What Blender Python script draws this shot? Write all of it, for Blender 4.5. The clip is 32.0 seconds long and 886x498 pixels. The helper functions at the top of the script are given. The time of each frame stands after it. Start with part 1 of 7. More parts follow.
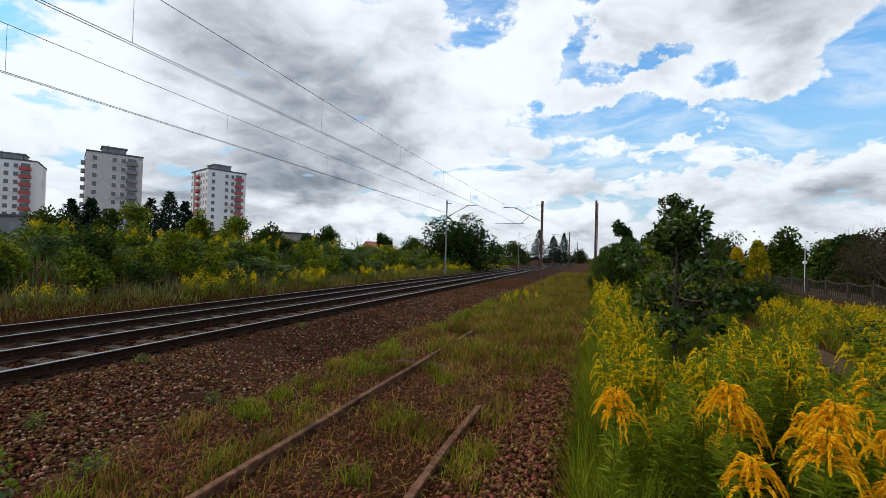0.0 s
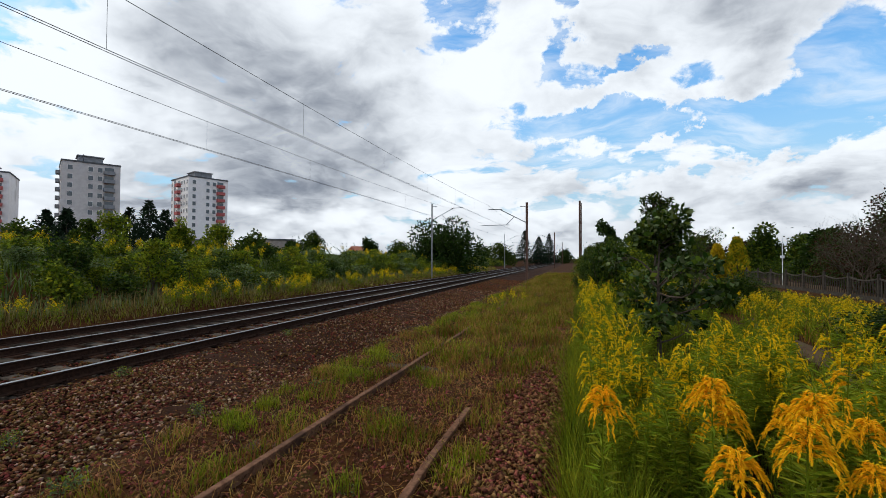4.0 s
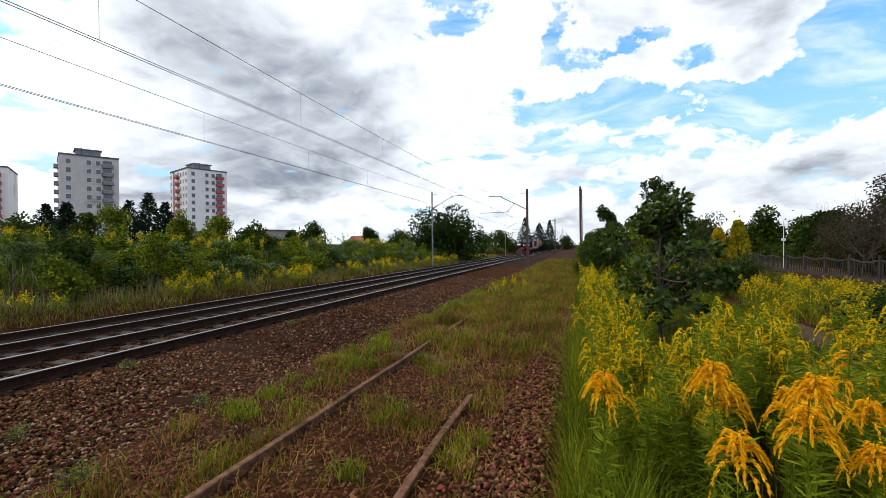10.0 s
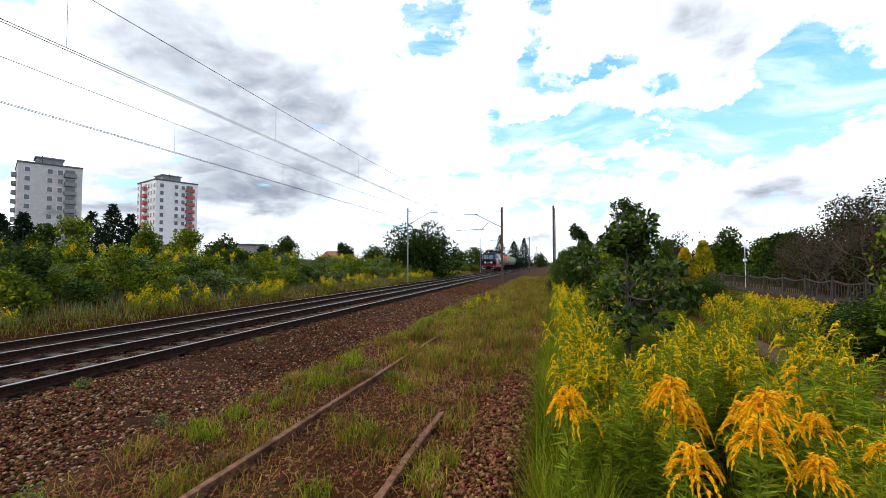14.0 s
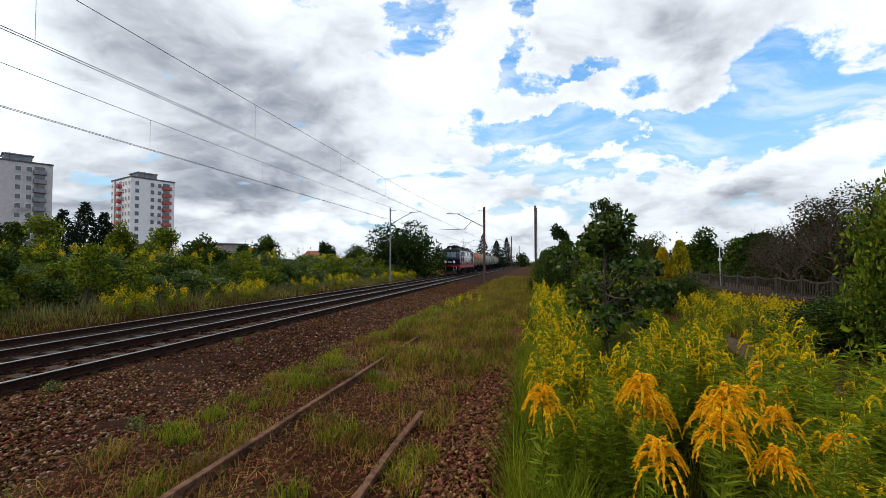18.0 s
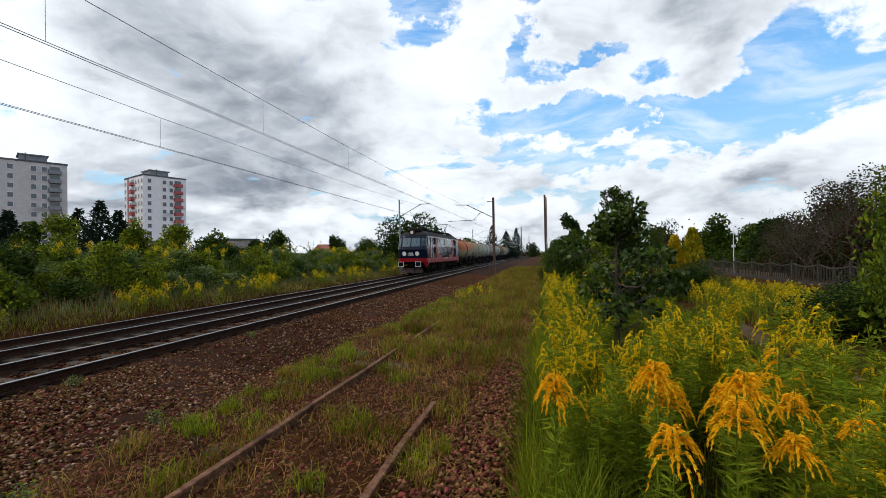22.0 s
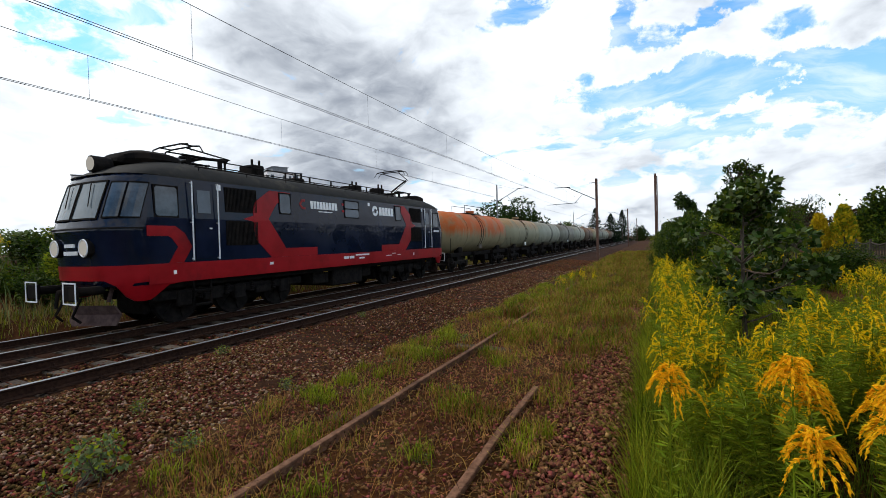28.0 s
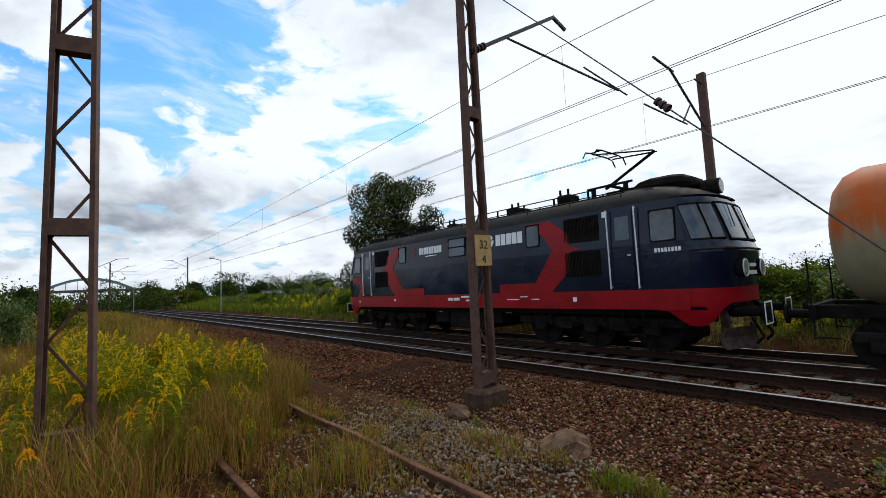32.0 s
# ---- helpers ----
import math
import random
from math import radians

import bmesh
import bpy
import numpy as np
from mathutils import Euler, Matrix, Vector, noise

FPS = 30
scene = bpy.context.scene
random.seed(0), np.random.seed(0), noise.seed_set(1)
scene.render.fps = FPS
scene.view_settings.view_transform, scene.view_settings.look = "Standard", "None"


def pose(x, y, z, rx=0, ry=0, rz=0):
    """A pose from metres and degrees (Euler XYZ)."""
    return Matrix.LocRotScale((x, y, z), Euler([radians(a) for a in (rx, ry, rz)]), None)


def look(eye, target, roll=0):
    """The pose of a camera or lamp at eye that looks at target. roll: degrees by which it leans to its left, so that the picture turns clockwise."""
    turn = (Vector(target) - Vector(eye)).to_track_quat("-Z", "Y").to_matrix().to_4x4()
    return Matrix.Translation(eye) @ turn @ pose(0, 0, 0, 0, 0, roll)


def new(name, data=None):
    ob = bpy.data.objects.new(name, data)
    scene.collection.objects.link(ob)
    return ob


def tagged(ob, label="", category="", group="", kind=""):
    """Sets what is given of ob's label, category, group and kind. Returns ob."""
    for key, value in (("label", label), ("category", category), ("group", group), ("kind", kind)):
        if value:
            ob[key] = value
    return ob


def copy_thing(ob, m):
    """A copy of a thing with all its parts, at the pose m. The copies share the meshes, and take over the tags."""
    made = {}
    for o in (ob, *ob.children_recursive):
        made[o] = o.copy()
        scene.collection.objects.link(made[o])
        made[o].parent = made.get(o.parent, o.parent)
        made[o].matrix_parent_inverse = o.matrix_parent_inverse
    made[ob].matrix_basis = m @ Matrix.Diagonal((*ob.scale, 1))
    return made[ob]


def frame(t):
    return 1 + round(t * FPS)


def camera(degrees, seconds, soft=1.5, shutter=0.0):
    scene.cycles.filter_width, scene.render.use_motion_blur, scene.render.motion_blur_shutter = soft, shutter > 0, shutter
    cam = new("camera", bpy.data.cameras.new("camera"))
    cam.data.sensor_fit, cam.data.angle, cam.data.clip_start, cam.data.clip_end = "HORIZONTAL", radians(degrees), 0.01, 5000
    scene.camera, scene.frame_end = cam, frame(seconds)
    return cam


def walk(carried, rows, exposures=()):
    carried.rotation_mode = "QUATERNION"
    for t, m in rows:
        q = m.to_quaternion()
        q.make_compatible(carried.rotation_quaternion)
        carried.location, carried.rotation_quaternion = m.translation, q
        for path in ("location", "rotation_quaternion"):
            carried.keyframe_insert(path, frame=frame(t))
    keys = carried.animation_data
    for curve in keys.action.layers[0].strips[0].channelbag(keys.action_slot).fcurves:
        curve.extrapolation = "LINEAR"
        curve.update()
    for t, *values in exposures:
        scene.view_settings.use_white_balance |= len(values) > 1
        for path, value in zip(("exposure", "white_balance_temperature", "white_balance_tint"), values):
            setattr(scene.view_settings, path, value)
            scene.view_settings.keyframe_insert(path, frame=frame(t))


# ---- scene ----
cam = camera(91.0, 32.0, soft=0.6)

# seconds, x, y, z, heading to the left, tilt, lean
PATH = [
    (0, 2.807, 0.095, 1.880, 18.80, 0.78, 1.68),
    (0.5, 2.833, 0.093, 1.880, 16.39, 1.92, 0.83),
    (1, 2.846, 0.097, 1.880, 15.48, 1.60, 0.93),
    (1.5, 2.852, 0.099, 1.880, 15.16, 1.93, 1.03),
    (2, 2.841, 0.102, 1.880, 15.40, 1.53, 1.44),
    (2.5, 2.832, 0.097, 1.880, 16.25, 1.29, 0.49),
    (3, 2.826, 0.099, 1.880, 16.84, 0.88, 0.19),
    (3.5, 2.815, 0.106, 1.880, 17.01, 1.19, 0.30),
    (5.5, 2.818, 0.098, 1.880, 16.82, 1.23, 0.27),
    (6, 2.817, 0.104, 1.880, 16.69, 1.27, 0.50),
    (6.5, 2.825, 0.104, 1.880, 16.71, 1.42, 0.33),
    (7, 2.818, 0.096, 1.880, 16.47, 1.75, 0.50),
    (7.5, 2.830, 0.094, 1.880, 16.58, 1.49, 0.15),
    (8, 2.827, 0.097, 1.880, 16.82, 1.86, 0.04),
    (8.5, 2.823, 0.102, 1.880, 17.19, 1.85, -0.65),
    (9, 2.808, 0.097, 1.880, 17.15, 0.58, 0.41),
    (9.5, 2.815, 0.113, 1.880, 16.87, -0.24, -0.21),
    (10, 2.817, 0.118, 1.880, 17.09, -0.35, -0.61),
    (10.5, 2.822, 0.110, 1.880, 16.21, -0.27, -0.68),
    (11, 2.843, 0.107, 1.880, 15.28, -0.17, -0.47),
    (11.5, 2.874, 0.118, 1.880, 12.51, -0.13, -0.55),
    (12, 2.854, 0.130, 1.880, 12.65, 0.24, 0.12),
    (12.5, 2.849, 0.105, 1.880, 13.59, 1.03, 0.33),
    (13, 2.858, 0.102, 1.880, 13.89, 1.31, 0.46),
    (13.5, 2.861, 0.097, 1.880, 13.82, 1.72, 0.52),
    (14, 2.865, 0.094, 1.880, 13.87, 1.82, 0.02),
    (14.5, 2.879, 0.087, 1.880, 13.53, 1.84, -0.48),
    (16.5, 2.887, 0.082, 1.880, 14.06, 1.56, -0.59),
    (17, 2.902, 0.091, 1.880, 12.48, 0.83, -0.87),
    (17.5, 2.901, 0.076, 1.880, 12.01, 1.65, -0.32),
    (18, 2.910, 0.074, 1.880, 11.64, 1.76, -0.03),
    (18.5, 2.903, 0.070, 1.880, 12.28, 1.89, -0.08),
    (19, 2.923, 0.075, 1.880, 10.70, 2.10, -0.95),
    (19.5, 2.919, 0.065, 1.880, 10.36, 1.78, -1.06),
    (20, 2.929, 0.069, 1.880, 10.94, 1.93, -1.53),
    (20.5, 2.925, 0.075, 1.880, 11.78, 1.40, -1.40),
    (21, 2.911, 0.081, 1.880, 12.33, 1.31, -1.12),
    (21.5, 2.917, 0.084, 1.880, 12.75, 1.10, -1.20),
    (22, 2.907, 0.075, 1.880, 12.91, 0.66, -1.01),
    (22.5, 2.900, 0.085, 1.880, 13.02, 0.84, -1.16),
    (23, 2.896, 0.086, 1.880, 13.48, 0.91, 0.22),
    (23.5, 2.871, 0.086, 1.880, 15.42, 0.30, -0.20),
    (24, 2.882, 0.096, 1.880, 13.66, 0.62, -1.24),
    (24.5, 2.864, 0.096, 1.880, 15.18, 0.65, -0.92),
    (25, 2.861, 0.102, 1.880, 15.99, 0.42, -1.14),
    (25.5, 2.858, 0.100, 1.880, 17.07, -0.01, -1.32),
    (27.5, 2.880, 0.070, 1.880, 21.40, -0.75, -1.35),
    (28, 2.890, 0.020, 1.877, 25.75, -0.97, -1.62),
    (28.5, 2.790, -0.080, 1.873, 37.30, -0.74, -0.49),
    (29, 2.640, -0.140, 1.850, 50.40, 0.68, -2.05),
    (29.5, 2.520, -0.220, 1.840, 70.70, 2.45, -2.16),
    (30, 2.480, -0.430, 1.865, 85.90, 3.84, -2.70),
    (30.5, 2.620, -0.640, 1.880, 104.20, 5.05, -1.20),
    (31, 2.720, -0.750, 1.876, 119.95, 4.92, -1.00),
    (31.5, 2.740, -0.880, 1.852, 131.55, 6.60, -1.10),
    (32, 2.800, -0.990, 1.842, 139.70, 4.93, -2.70),
]
EXPOSE = [(0, -0.75, 6500), (9, -0.68, 6500), (10, -0.45, 6500), (12.5, -0.2, 6500), (14.5, -0.15, 6500), (16.5, -0.45, 6500), (20, -0.66, 6500), (23.5, -0.66, 6500), (25, -0.4, 6500), (28, -0.5, 6500), (29, -0.2, 6500), (30, -0.05, 6500), (31, -0.1, 6400), (32, -0.7, 6400)]
walk(cam, [(t, pose(x, y, z, 90 + p, 0, h) @ pose(0, 0, 0, 0, 0, r)) for t, x, y, z, h, p, r in PATH], [(t, e, k, 10) for t, e, k in EXPOSE])

# ---- world, sun ----
SUN_DIR = Vector((-0.62, -0.18, 0.76)).normalized()


class Nodes:
    """Short hand for building a node tree."""

    def __init__(self, tree):
        self.t = tree
        tree.nodes.clear()

    def n(self, kind, inputs=None, **props):
        node = self.t.nodes.new(kind)
        if "operation" in props:
            node.operation = props["operation"]
        if "use_clamp" in props:
            node.use_clamp = props["use_clamp"]
        if "data_type" in props:
            node.data_type, node.blend_type = props["data_type"], props["blend_type"]
        if "interpolation_type" in props:
            node.interpolation_type = props["interpolation_type"]
        for k, v in (inputs or {}).items():
            if isinstance(v, bpy.types.NodeSocket):
                self.t.links.new(v, node.inputs[k])
            else:
                node.inputs[k].default_value = v
        return node

    def math(self, op, a, b=0.0, c=0.0, clamp=False):
        return self.n("ShaderNodeMath", {0: a, 1: b, 2: c}, operation=op, use_clamp=clamp).outputs[0]

    def mix(self, f, a, b, blend="MIX"):
        node = self.n("ShaderNodeMix", {0: f}, data_type="RGBA", blend_type=blend)
        for i, v in ((6, a), (7, b)):
            if isinstance(v, bpy.types.NodeSocket):
                self.t.links.new(v, node.inputs[i])
            else:
                node.inputs[i].default_value = (*v, 1)[:4]
        return node.outputs[2]

    def noise(self, vec, scale, detail=4.0, rough=0.55, out=0):
        return self.n("ShaderNodeTexNoise", {"Vector": vec, "Scale": scale, "Detail": detail, "Roughness": rough}).outputs[out]

    def ramp(self, fac, lo, hi):
        return self.n("ShaderNodeMapRange", {0: fac, 1: lo, 2: hi}, interpolation_type="SMOOTHSTEP").outputs[0]


def make_world():
    w = bpy.data.worlds.new("sky")
    scene.world = w
    w.use_nodes = True
    s = Nodes(w.node_tree)
    sky = s.n("ShaderNodeTexSky")
    sky.sky_type, sky.sun_disc = "NISHITA", False
    sky.sun_elevation, sky.sun_rotation = math.asin(SUN_DIR.z), math.atan2(SUN_DIR.x, SUN_DIR.y)
    sky.air_density, sky.dust_density, sky.ozone_density = 1.0, 0.6, 2.2
    d = s.n("ShaderNodeTexCoord").outputs["Generated"]
    sep = s.n("ShaderNodeSeparateXYZ", {0: d}).outputs
    # heading to the right of the line ahead (-220 to 140) and elevation, in degrees
    c, k = math.cos(radians(40)), math.sin(radians(40))
    east = s.math("ADD", s.math("MULTIPLY", sep[0], c), s.math("MULTIPLY", sep[1], k))
    north = s.math("SUBTRACT", s.math("MULTIPLY", sep[1], c), s.math("MULTIPLY", sep[0], k))
    az = s.math("SUBTRACT", s.math("MULTIPLY", s.math("ARCTAN2", east, north), 57.296), 40.0)
    el = s.math("MULTIPLY", s.math("ARCSINE", sep[2]), 57.296)
    polar_ = s.n("ShaderNodeCombineXYZ", {0: az, 1: el}).outputs[0]

    wander = s.n("ShaderNodeVectorMath", {0: s.noise(d, 7.0, 8, 0.62, 1), 1: (0.5, 0.5, 0.5)}, operation="SUBTRACT").outputs[0]
    wander = s.n("ShaderNodeVectorMath", {0: wander, 1: (22.0, 13.0, 0.0)}, operation="MULTIPLY").outputs[0]
    ragged = s.n("ShaderNodeVectorMath", {0: polar_, 1: wander}, operation="ADD").outputs[0]
    soft_edge = s.n("ShaderNodeVectorMath", {0: polar_, 1: s.n("ShaderNodeVectorMath", {0: wander, 3: 0.5}, operation="SCALE").outputs[0]}, operation="ADD").outputs[0]

    def bank(start, rows, where):
        """Soft-edged patches of sky added up: heading, elevation, half width, half height, slope, amount."""
        total = start
        for a, e, w, h, turn, amount in rows:
            mp = s.n("ShaderNodeMapping", {"Vector": where, "Location": (a, e, 0), "Rotation": (0, 0, radians(turn)), "Scale": (w, h, 1)})
            mp.vector_type = "TEXTURE"
            q = s.n("ShaderNodeVectorMath", {0: mp.outputs[0], 1: mp.outputs[0]}, operation="DOT_PRODUCT").outputs[1]
            total = s.math("MULTIPLY_ADD", s.math("POWER", 0.3679, q), amount, total)
        return total

    up = s.math("MAXIMUM", s.math("ADD", sep[2], 0.30), 0.05)
    flat = s.n("ShaderNodeCombineXYZ", {0: s.math("DIVIDE", sep[0], up), 1: s.math("DIVIDE", sep[1], up), 2: s.math("MULTIPLY", sep[2], 1.2)}).outputs[0]
    warp = s.n("ShaderNodeVectorMath", {0: s.noise(flat, 1.4, 4, 0.55, 1), 1: (0.5, 0.5, 0.5)}, operation="SUBTRACT").outputs[0]
    vec = s.n("ShaderNodeVectorMath", {0: flat, 1: s.n("ShaderNodeVectorMath", {0: warp, 3: 0.5}, operation="SCALE").outputs[0]}, operation="ADD").outputs[0]
    toward_sun = s.n("ShaderNodeVectorMath", {0: vec, 1: tuple(SUN_DIR * 0.09)}, operation="ADD").outputs[0]
    puff, lit_puff = s.noise(vec, 3.8, 12, 0.56), s.noise(toward_sun, 3.8, 7, 0.54)
    body = s.math("MULTIPLY", s.math("SUBTRACT", puff, 0.5), 4.2)
    cover = s.math("ADD", bank(0.38, CLOUDS, ragged), body)
    veil = s.noise(s.n("ShaderNodeMapping", {"Vector": vec, "Rotation": (0, 0, radians(35)), "Scale": (1.0, 2.6, 1.0)}).outputs[0], 2.6, 7, 0.6)
    mask = s.math("MAXIMUM", s.ramp(cover, -0.12, 0.3), s.math("MULTIPLY", s.ramp(veil, 0.4, 0.72), 0.6))
    relief = s.math("SUBTRACT", lit_puff, puff)
    thick = s.math("ADD", bank(0.08, GREY, soft_edge), s.math("MULTIPLY", s.math("SUBTRACT", s.noise(vec, 2.2, 5, 0.5), 0.5), 1.2))
    thick = s.math("ADD", thick, s.math("MULTIPLY", s.math("MINIMUM", cover, 1.0), 0.2))
    shade = s.ramp(s.math("ADD", thick, s.math("MULTIPLY", relief, 1.1)), -0.05, 1.05)
    cloud = s.mix(shade, (15.8, 16.8, 17.8), (3.0, 3.55, 4.6))
    blue = s.mix(1.0, sky.outputs[0], (2.0, 3.4, 3.9), "MULTIPLY")
    blue = s.mix(s.ramp(el, 26.0, 0.0), blue, (7.0, 10.0, 12.0))
    col = s.mix(mask, blue, cloud)
    bg = s.n("ShaderNodeBackground", {"Color": col, "Strength": 0.1})
    s.t.links.new(bg.outputs[0], s.n("ShaderNodeOutputWorld").inputs[0])


# heading to the right of the line ahead, elevation, half width, half height, slope, amount
CLOUDS = [(-66, 18, 4, 6, 0, -0.7), (-16.3, 30, 3, 3.2, 0, -0.7), (-1, 28, 3.0, 4.5, 0, -1.2), (3, 16.3, 11, 2.6, 4, -1.2), (20, 13.8, 11, 3.2, 5, -1.1), (27, 18, 5, 3, 0, -1.0), (10, 9.8, 5, 1.2, 0, -0.7), (7, 23.4, 5, 1.0, 8, -0.8)]
CLOUDS += [(-7.4, 27, 3.2, 6, -20, 0.7), (0.5, 20.3, 9.5, 2.2, 3, 0.9), (16.7, 18, 3.4, 1.6, 0, 1.1), (16, 26, 14, 3.4, 0, 0.8), (11, 13.6, 3.4, 0.7, 28, 0.9), (22, 9, 12, 3.0, 6, 0.6), (0, 2, 200, 3.5, 0, 0.4)]
CLOUDS += [(-36, 17, 24, 12, 0, 0.55), (-172, 29, 11, 6.5, 0, -1.4), (-182, 18, 7, 3.5, 0, -0.9), (-92, 16, 18, 11, 0, 0.9), (-185, 27, 3, 3, 0, 0.8), (100, 30, 45, 22, 0, -0.5), (-110, 30, 30, 22, 0, 0.6), (-86, 19, 14, 11, 0, 0.8)]
GREY = [(-43, 8.5, 14, 4.5, 3, 0.44), (-36, 22, 13, 6.5, 0, 0.26), (-50, 23, 7, 5, 0, 0.3), (-29, 15, 9, 7, 0, 0.25), (20, 24, 9, 2.5, 0, 0.28), (22, 6.8, 9, 2.0, 3, 0.3), (-60, 14, 7, 9, 0, -0.5), (-13, 24, 6, 5, 0, -0.25), (-31, 5, 7, 1.6, 0, -0.35)]
GREY += [(-178, 9, 9, 3, 0, 0.5), (-163, 12, 8, 2.5, 0, 0.3), (-128, 14, 6, 7, 0, 0.15), (-100, 27, 30, 16, 0, -0.7), (-165, 22, 9, 4, 0, -0.3), (-146, 25, 9, 5, 0, -0.3), (-42, 16, 5, 5, 0, 0.12)]
make_world()
sun = new("sun", bpy.data.lights.new("sun", "SUN"))
sun.data.energy, sun.data.angle, sun.data.color = 2.4, radians(2), (1.0, 0.93, 0.82)
sun.matrix_world = look(SUN_DIR * 100, (0, 0, 0))

# ---- materials ----
MATS = {}


def surface(name, a, b, scale=6.0, rough=0.7, bump=0.0, bump_scale=None, metal=0.0, c=None, c_scale=0.7, c_cover=(0.5, 0.7), vary=0.0, island=0.0, trans=0.0, spec=None, stretch=None):
    """A two-scale noise material: fine grain between a and b, larger patches of c, small random shifts per object or island."""
    if name in MATS:
        return MATS[name]
    m = bpy.data.materials.new(name)
    m.use_nodes = True
    s = Nodes(m.node_tree)
    spec = spec if spec is not None else 0.06 if trans or rough > 0.82 else 0.35
    co = s.n("ShaderNodeTexCoord").outputs["Object"]
    if stretch:
        co = s.n("ShaderNodeMapping", {"Vector": co, "Scale": stretch}).outputs[0]
    g = s.noise(co, scale, 5, 0.62)
    col = s.mix(s.ramp(g, 0.3, 0.7), a, b)
    if c:
        col = s.mix(s.ramp(s.noise(co, c_scale, 6, 0.6), *c_cover), col, c)
    if vary or island:
        r = s.n("ShaderNodeObjectInfo").outputs["Random"] if vary else s.n("ShaderNodeNewGeometry").outputs["Random Per Island"]
        k = vary or island
        r2 = s.math("FRACT", s.math("MULTIPLY", r, 7.13))
        hsv = s.n("ShaderNodeHueSaturation", {"Color": col, "Hue": s.math("MULTIPLY_ADD", r2, 0.06 * k, 0.5 - 0.03 * k), "Saturation": 1.0, "Value": s.math("MULTIPLY_ADD", r, k, 1 - k / 2)})
        col = hsv.outputs[0]
    p = s.n("ShaderNodeBsdfPrincipled", {"Base Color": col, "Metallic": metal, "Roughness": s.math("MULTIPLY_ADD", g, 0.3, rough - 0.15, clamp=True), "Specular IOR Level": spec})
    if bump:
        b_ = s.n("ShaderNodeBump", {"Strength": bump, "Distance": 0.02, "Height": s.noise(co, bump_scale or scale * 3, 4, 0.6)})
        s.t.links.new(b_.outputs[0], p.inputs["Normal"])
    out = p.outputs[0]
    if trans:
        tr = s.n("ShaderNodeBsdfTranslucent", {"Color": col})
        out = s.n("ShaderNodeMixShader", {0: trans, 1: out, 2: tr.outputs[0]}).outputs[0]
    s.t.links.new(out, s.n("ShaderNodeOutputMaterial").inputs[0])
    MATS[name] = m
    return m


def glow_mat(name, colour, strength):
    m = bpy.data.materials.new(name)
    m.use_nodes = True
    s = Nodes(m.node_tree)
    e = s.n("ShaderNodeEmission", {"Color": (*colour, 1), "Strength": strength})
    s.t.links.new(e.outputs[0], s.n("ShaderNodeOutputMaterial").inputs[0])
    return m


def glass_mat(name, tint, rough=0.05):
    return surface(name, tint, tuple(v * 1.3 for v in tint), 2.0, rough + 0.15, spec=0.9)


M_SOIL = surface("soil", (0.027, 0.0083, 0.0022), (0.064, 0.0235, 0.0062), 9, 0.95, 0.6, c=(0.036, 0.027, 0.006), c_scale=0.8, c_cover=(0.5, 0.7))
# bed coloured darker than the loose stones, for the shade in the gaps between them
M_BALLAST = surface("ballast_bed", (0.011, 0.0036, 0.0012), (0.042, 0.0155, 0.0055), 22, 0.9, 0.9, 30, c=(0.034, 0.014, 0.008), c_scale=0.9)
M_STONE = surface("ballast_stone", (0.031, 0.0108, 0.0038), (0.15, 0.062, 0.026), 14, 0.85, 0.3, island=1.4)
M_REDSTONE = surface("red_stone", (0.085, 0.03, 0.014), (0.23, 0.095, 0.05), 14, 0.85, 0.3, island=1.3)
M_RAIL = surface("rail_steel", (0.018, 0.009, 0.006), (0.04, 0.02, 0.013), 20, 0.85, 0.2)
M_HEAD = surface("rail_head", (0.2, 0.2, 0.205), (0.3, 0.3, 0.3), 30, 0.35, metal=0.7)
M_RUST = surface("rusty_rail", (0.1, 0.047, 0.026), (0.21, 0.108, 0.065), 16, 0.9, 0.4, c=(0.055, 0.03, 0.02), c_scale=2)
M_SLEEPER = surface("sleeper_concrete", (0.045, 0.034, 0.026), (0.09, 0.07, 0.055), 14, 0.9, 0.4, vary=0.5)
M_WOOD = surface("old_sleeper_wood", (0.05, 0.035, 0.026), (0.11, 0.08, 0.06), 10, 0.95, 0.6, vary=0.5, stretch=(1, 6, 6))
M_CONC = surface("concrete", (0.085, 0.075, 0.062), (0.15, 0.135, 0.115), 8, 0.9, 0.4, c=(0.08, 0.065, 0.05), c_scale=1.5)
M_MAST = surface("mast_steel", (0.07, 0.034, 0.023), (0.125, 0.064, 0.043), 8, 0.8, 0.2, c=(0.06, 0.03, 0.02), c_scale=2.5)
M_WIRE = surface("wire_metal", (0.05, 0.05, 0.055), (0.09, 0.09, 0.1), 30, 0.6, metal=0.5)
M_INS = surface("insulator_brown", (0.04, 0.018, 0.012), (0.07, 0.03, 0.02), 10, 0.3)
M_GALV = surface("galvanised_steel", (0.19, 0.195, 0.2), (0.28, 0.285, 0.29), 20, 0.5, metal=0.6)
M_PATH = surface("trodden_path", (0.055, 0.032, 0.018), (0.1, 0.062, 0.036), 7, 0.95, 0.5, c=(0.09, 0.07, 0.035), c_scale=1.2)
M_FENCE = surface("fence_concrete", (0.04, 0.034, 0.028), (0.075, 0.066, 0.055), 8, 0.9, 0.3, vary=0.3)
M_ASPH = surface("asphalt_grey", (0.24, 0.23, 0.22), (0.34, 0.33, 0.32), 12, 0.9, 0.3)
M_FIELD = surface("meadow", (0.09, 0.16, 0.025), (0.16, 0.24, 0.05), 0.6, 0.9)
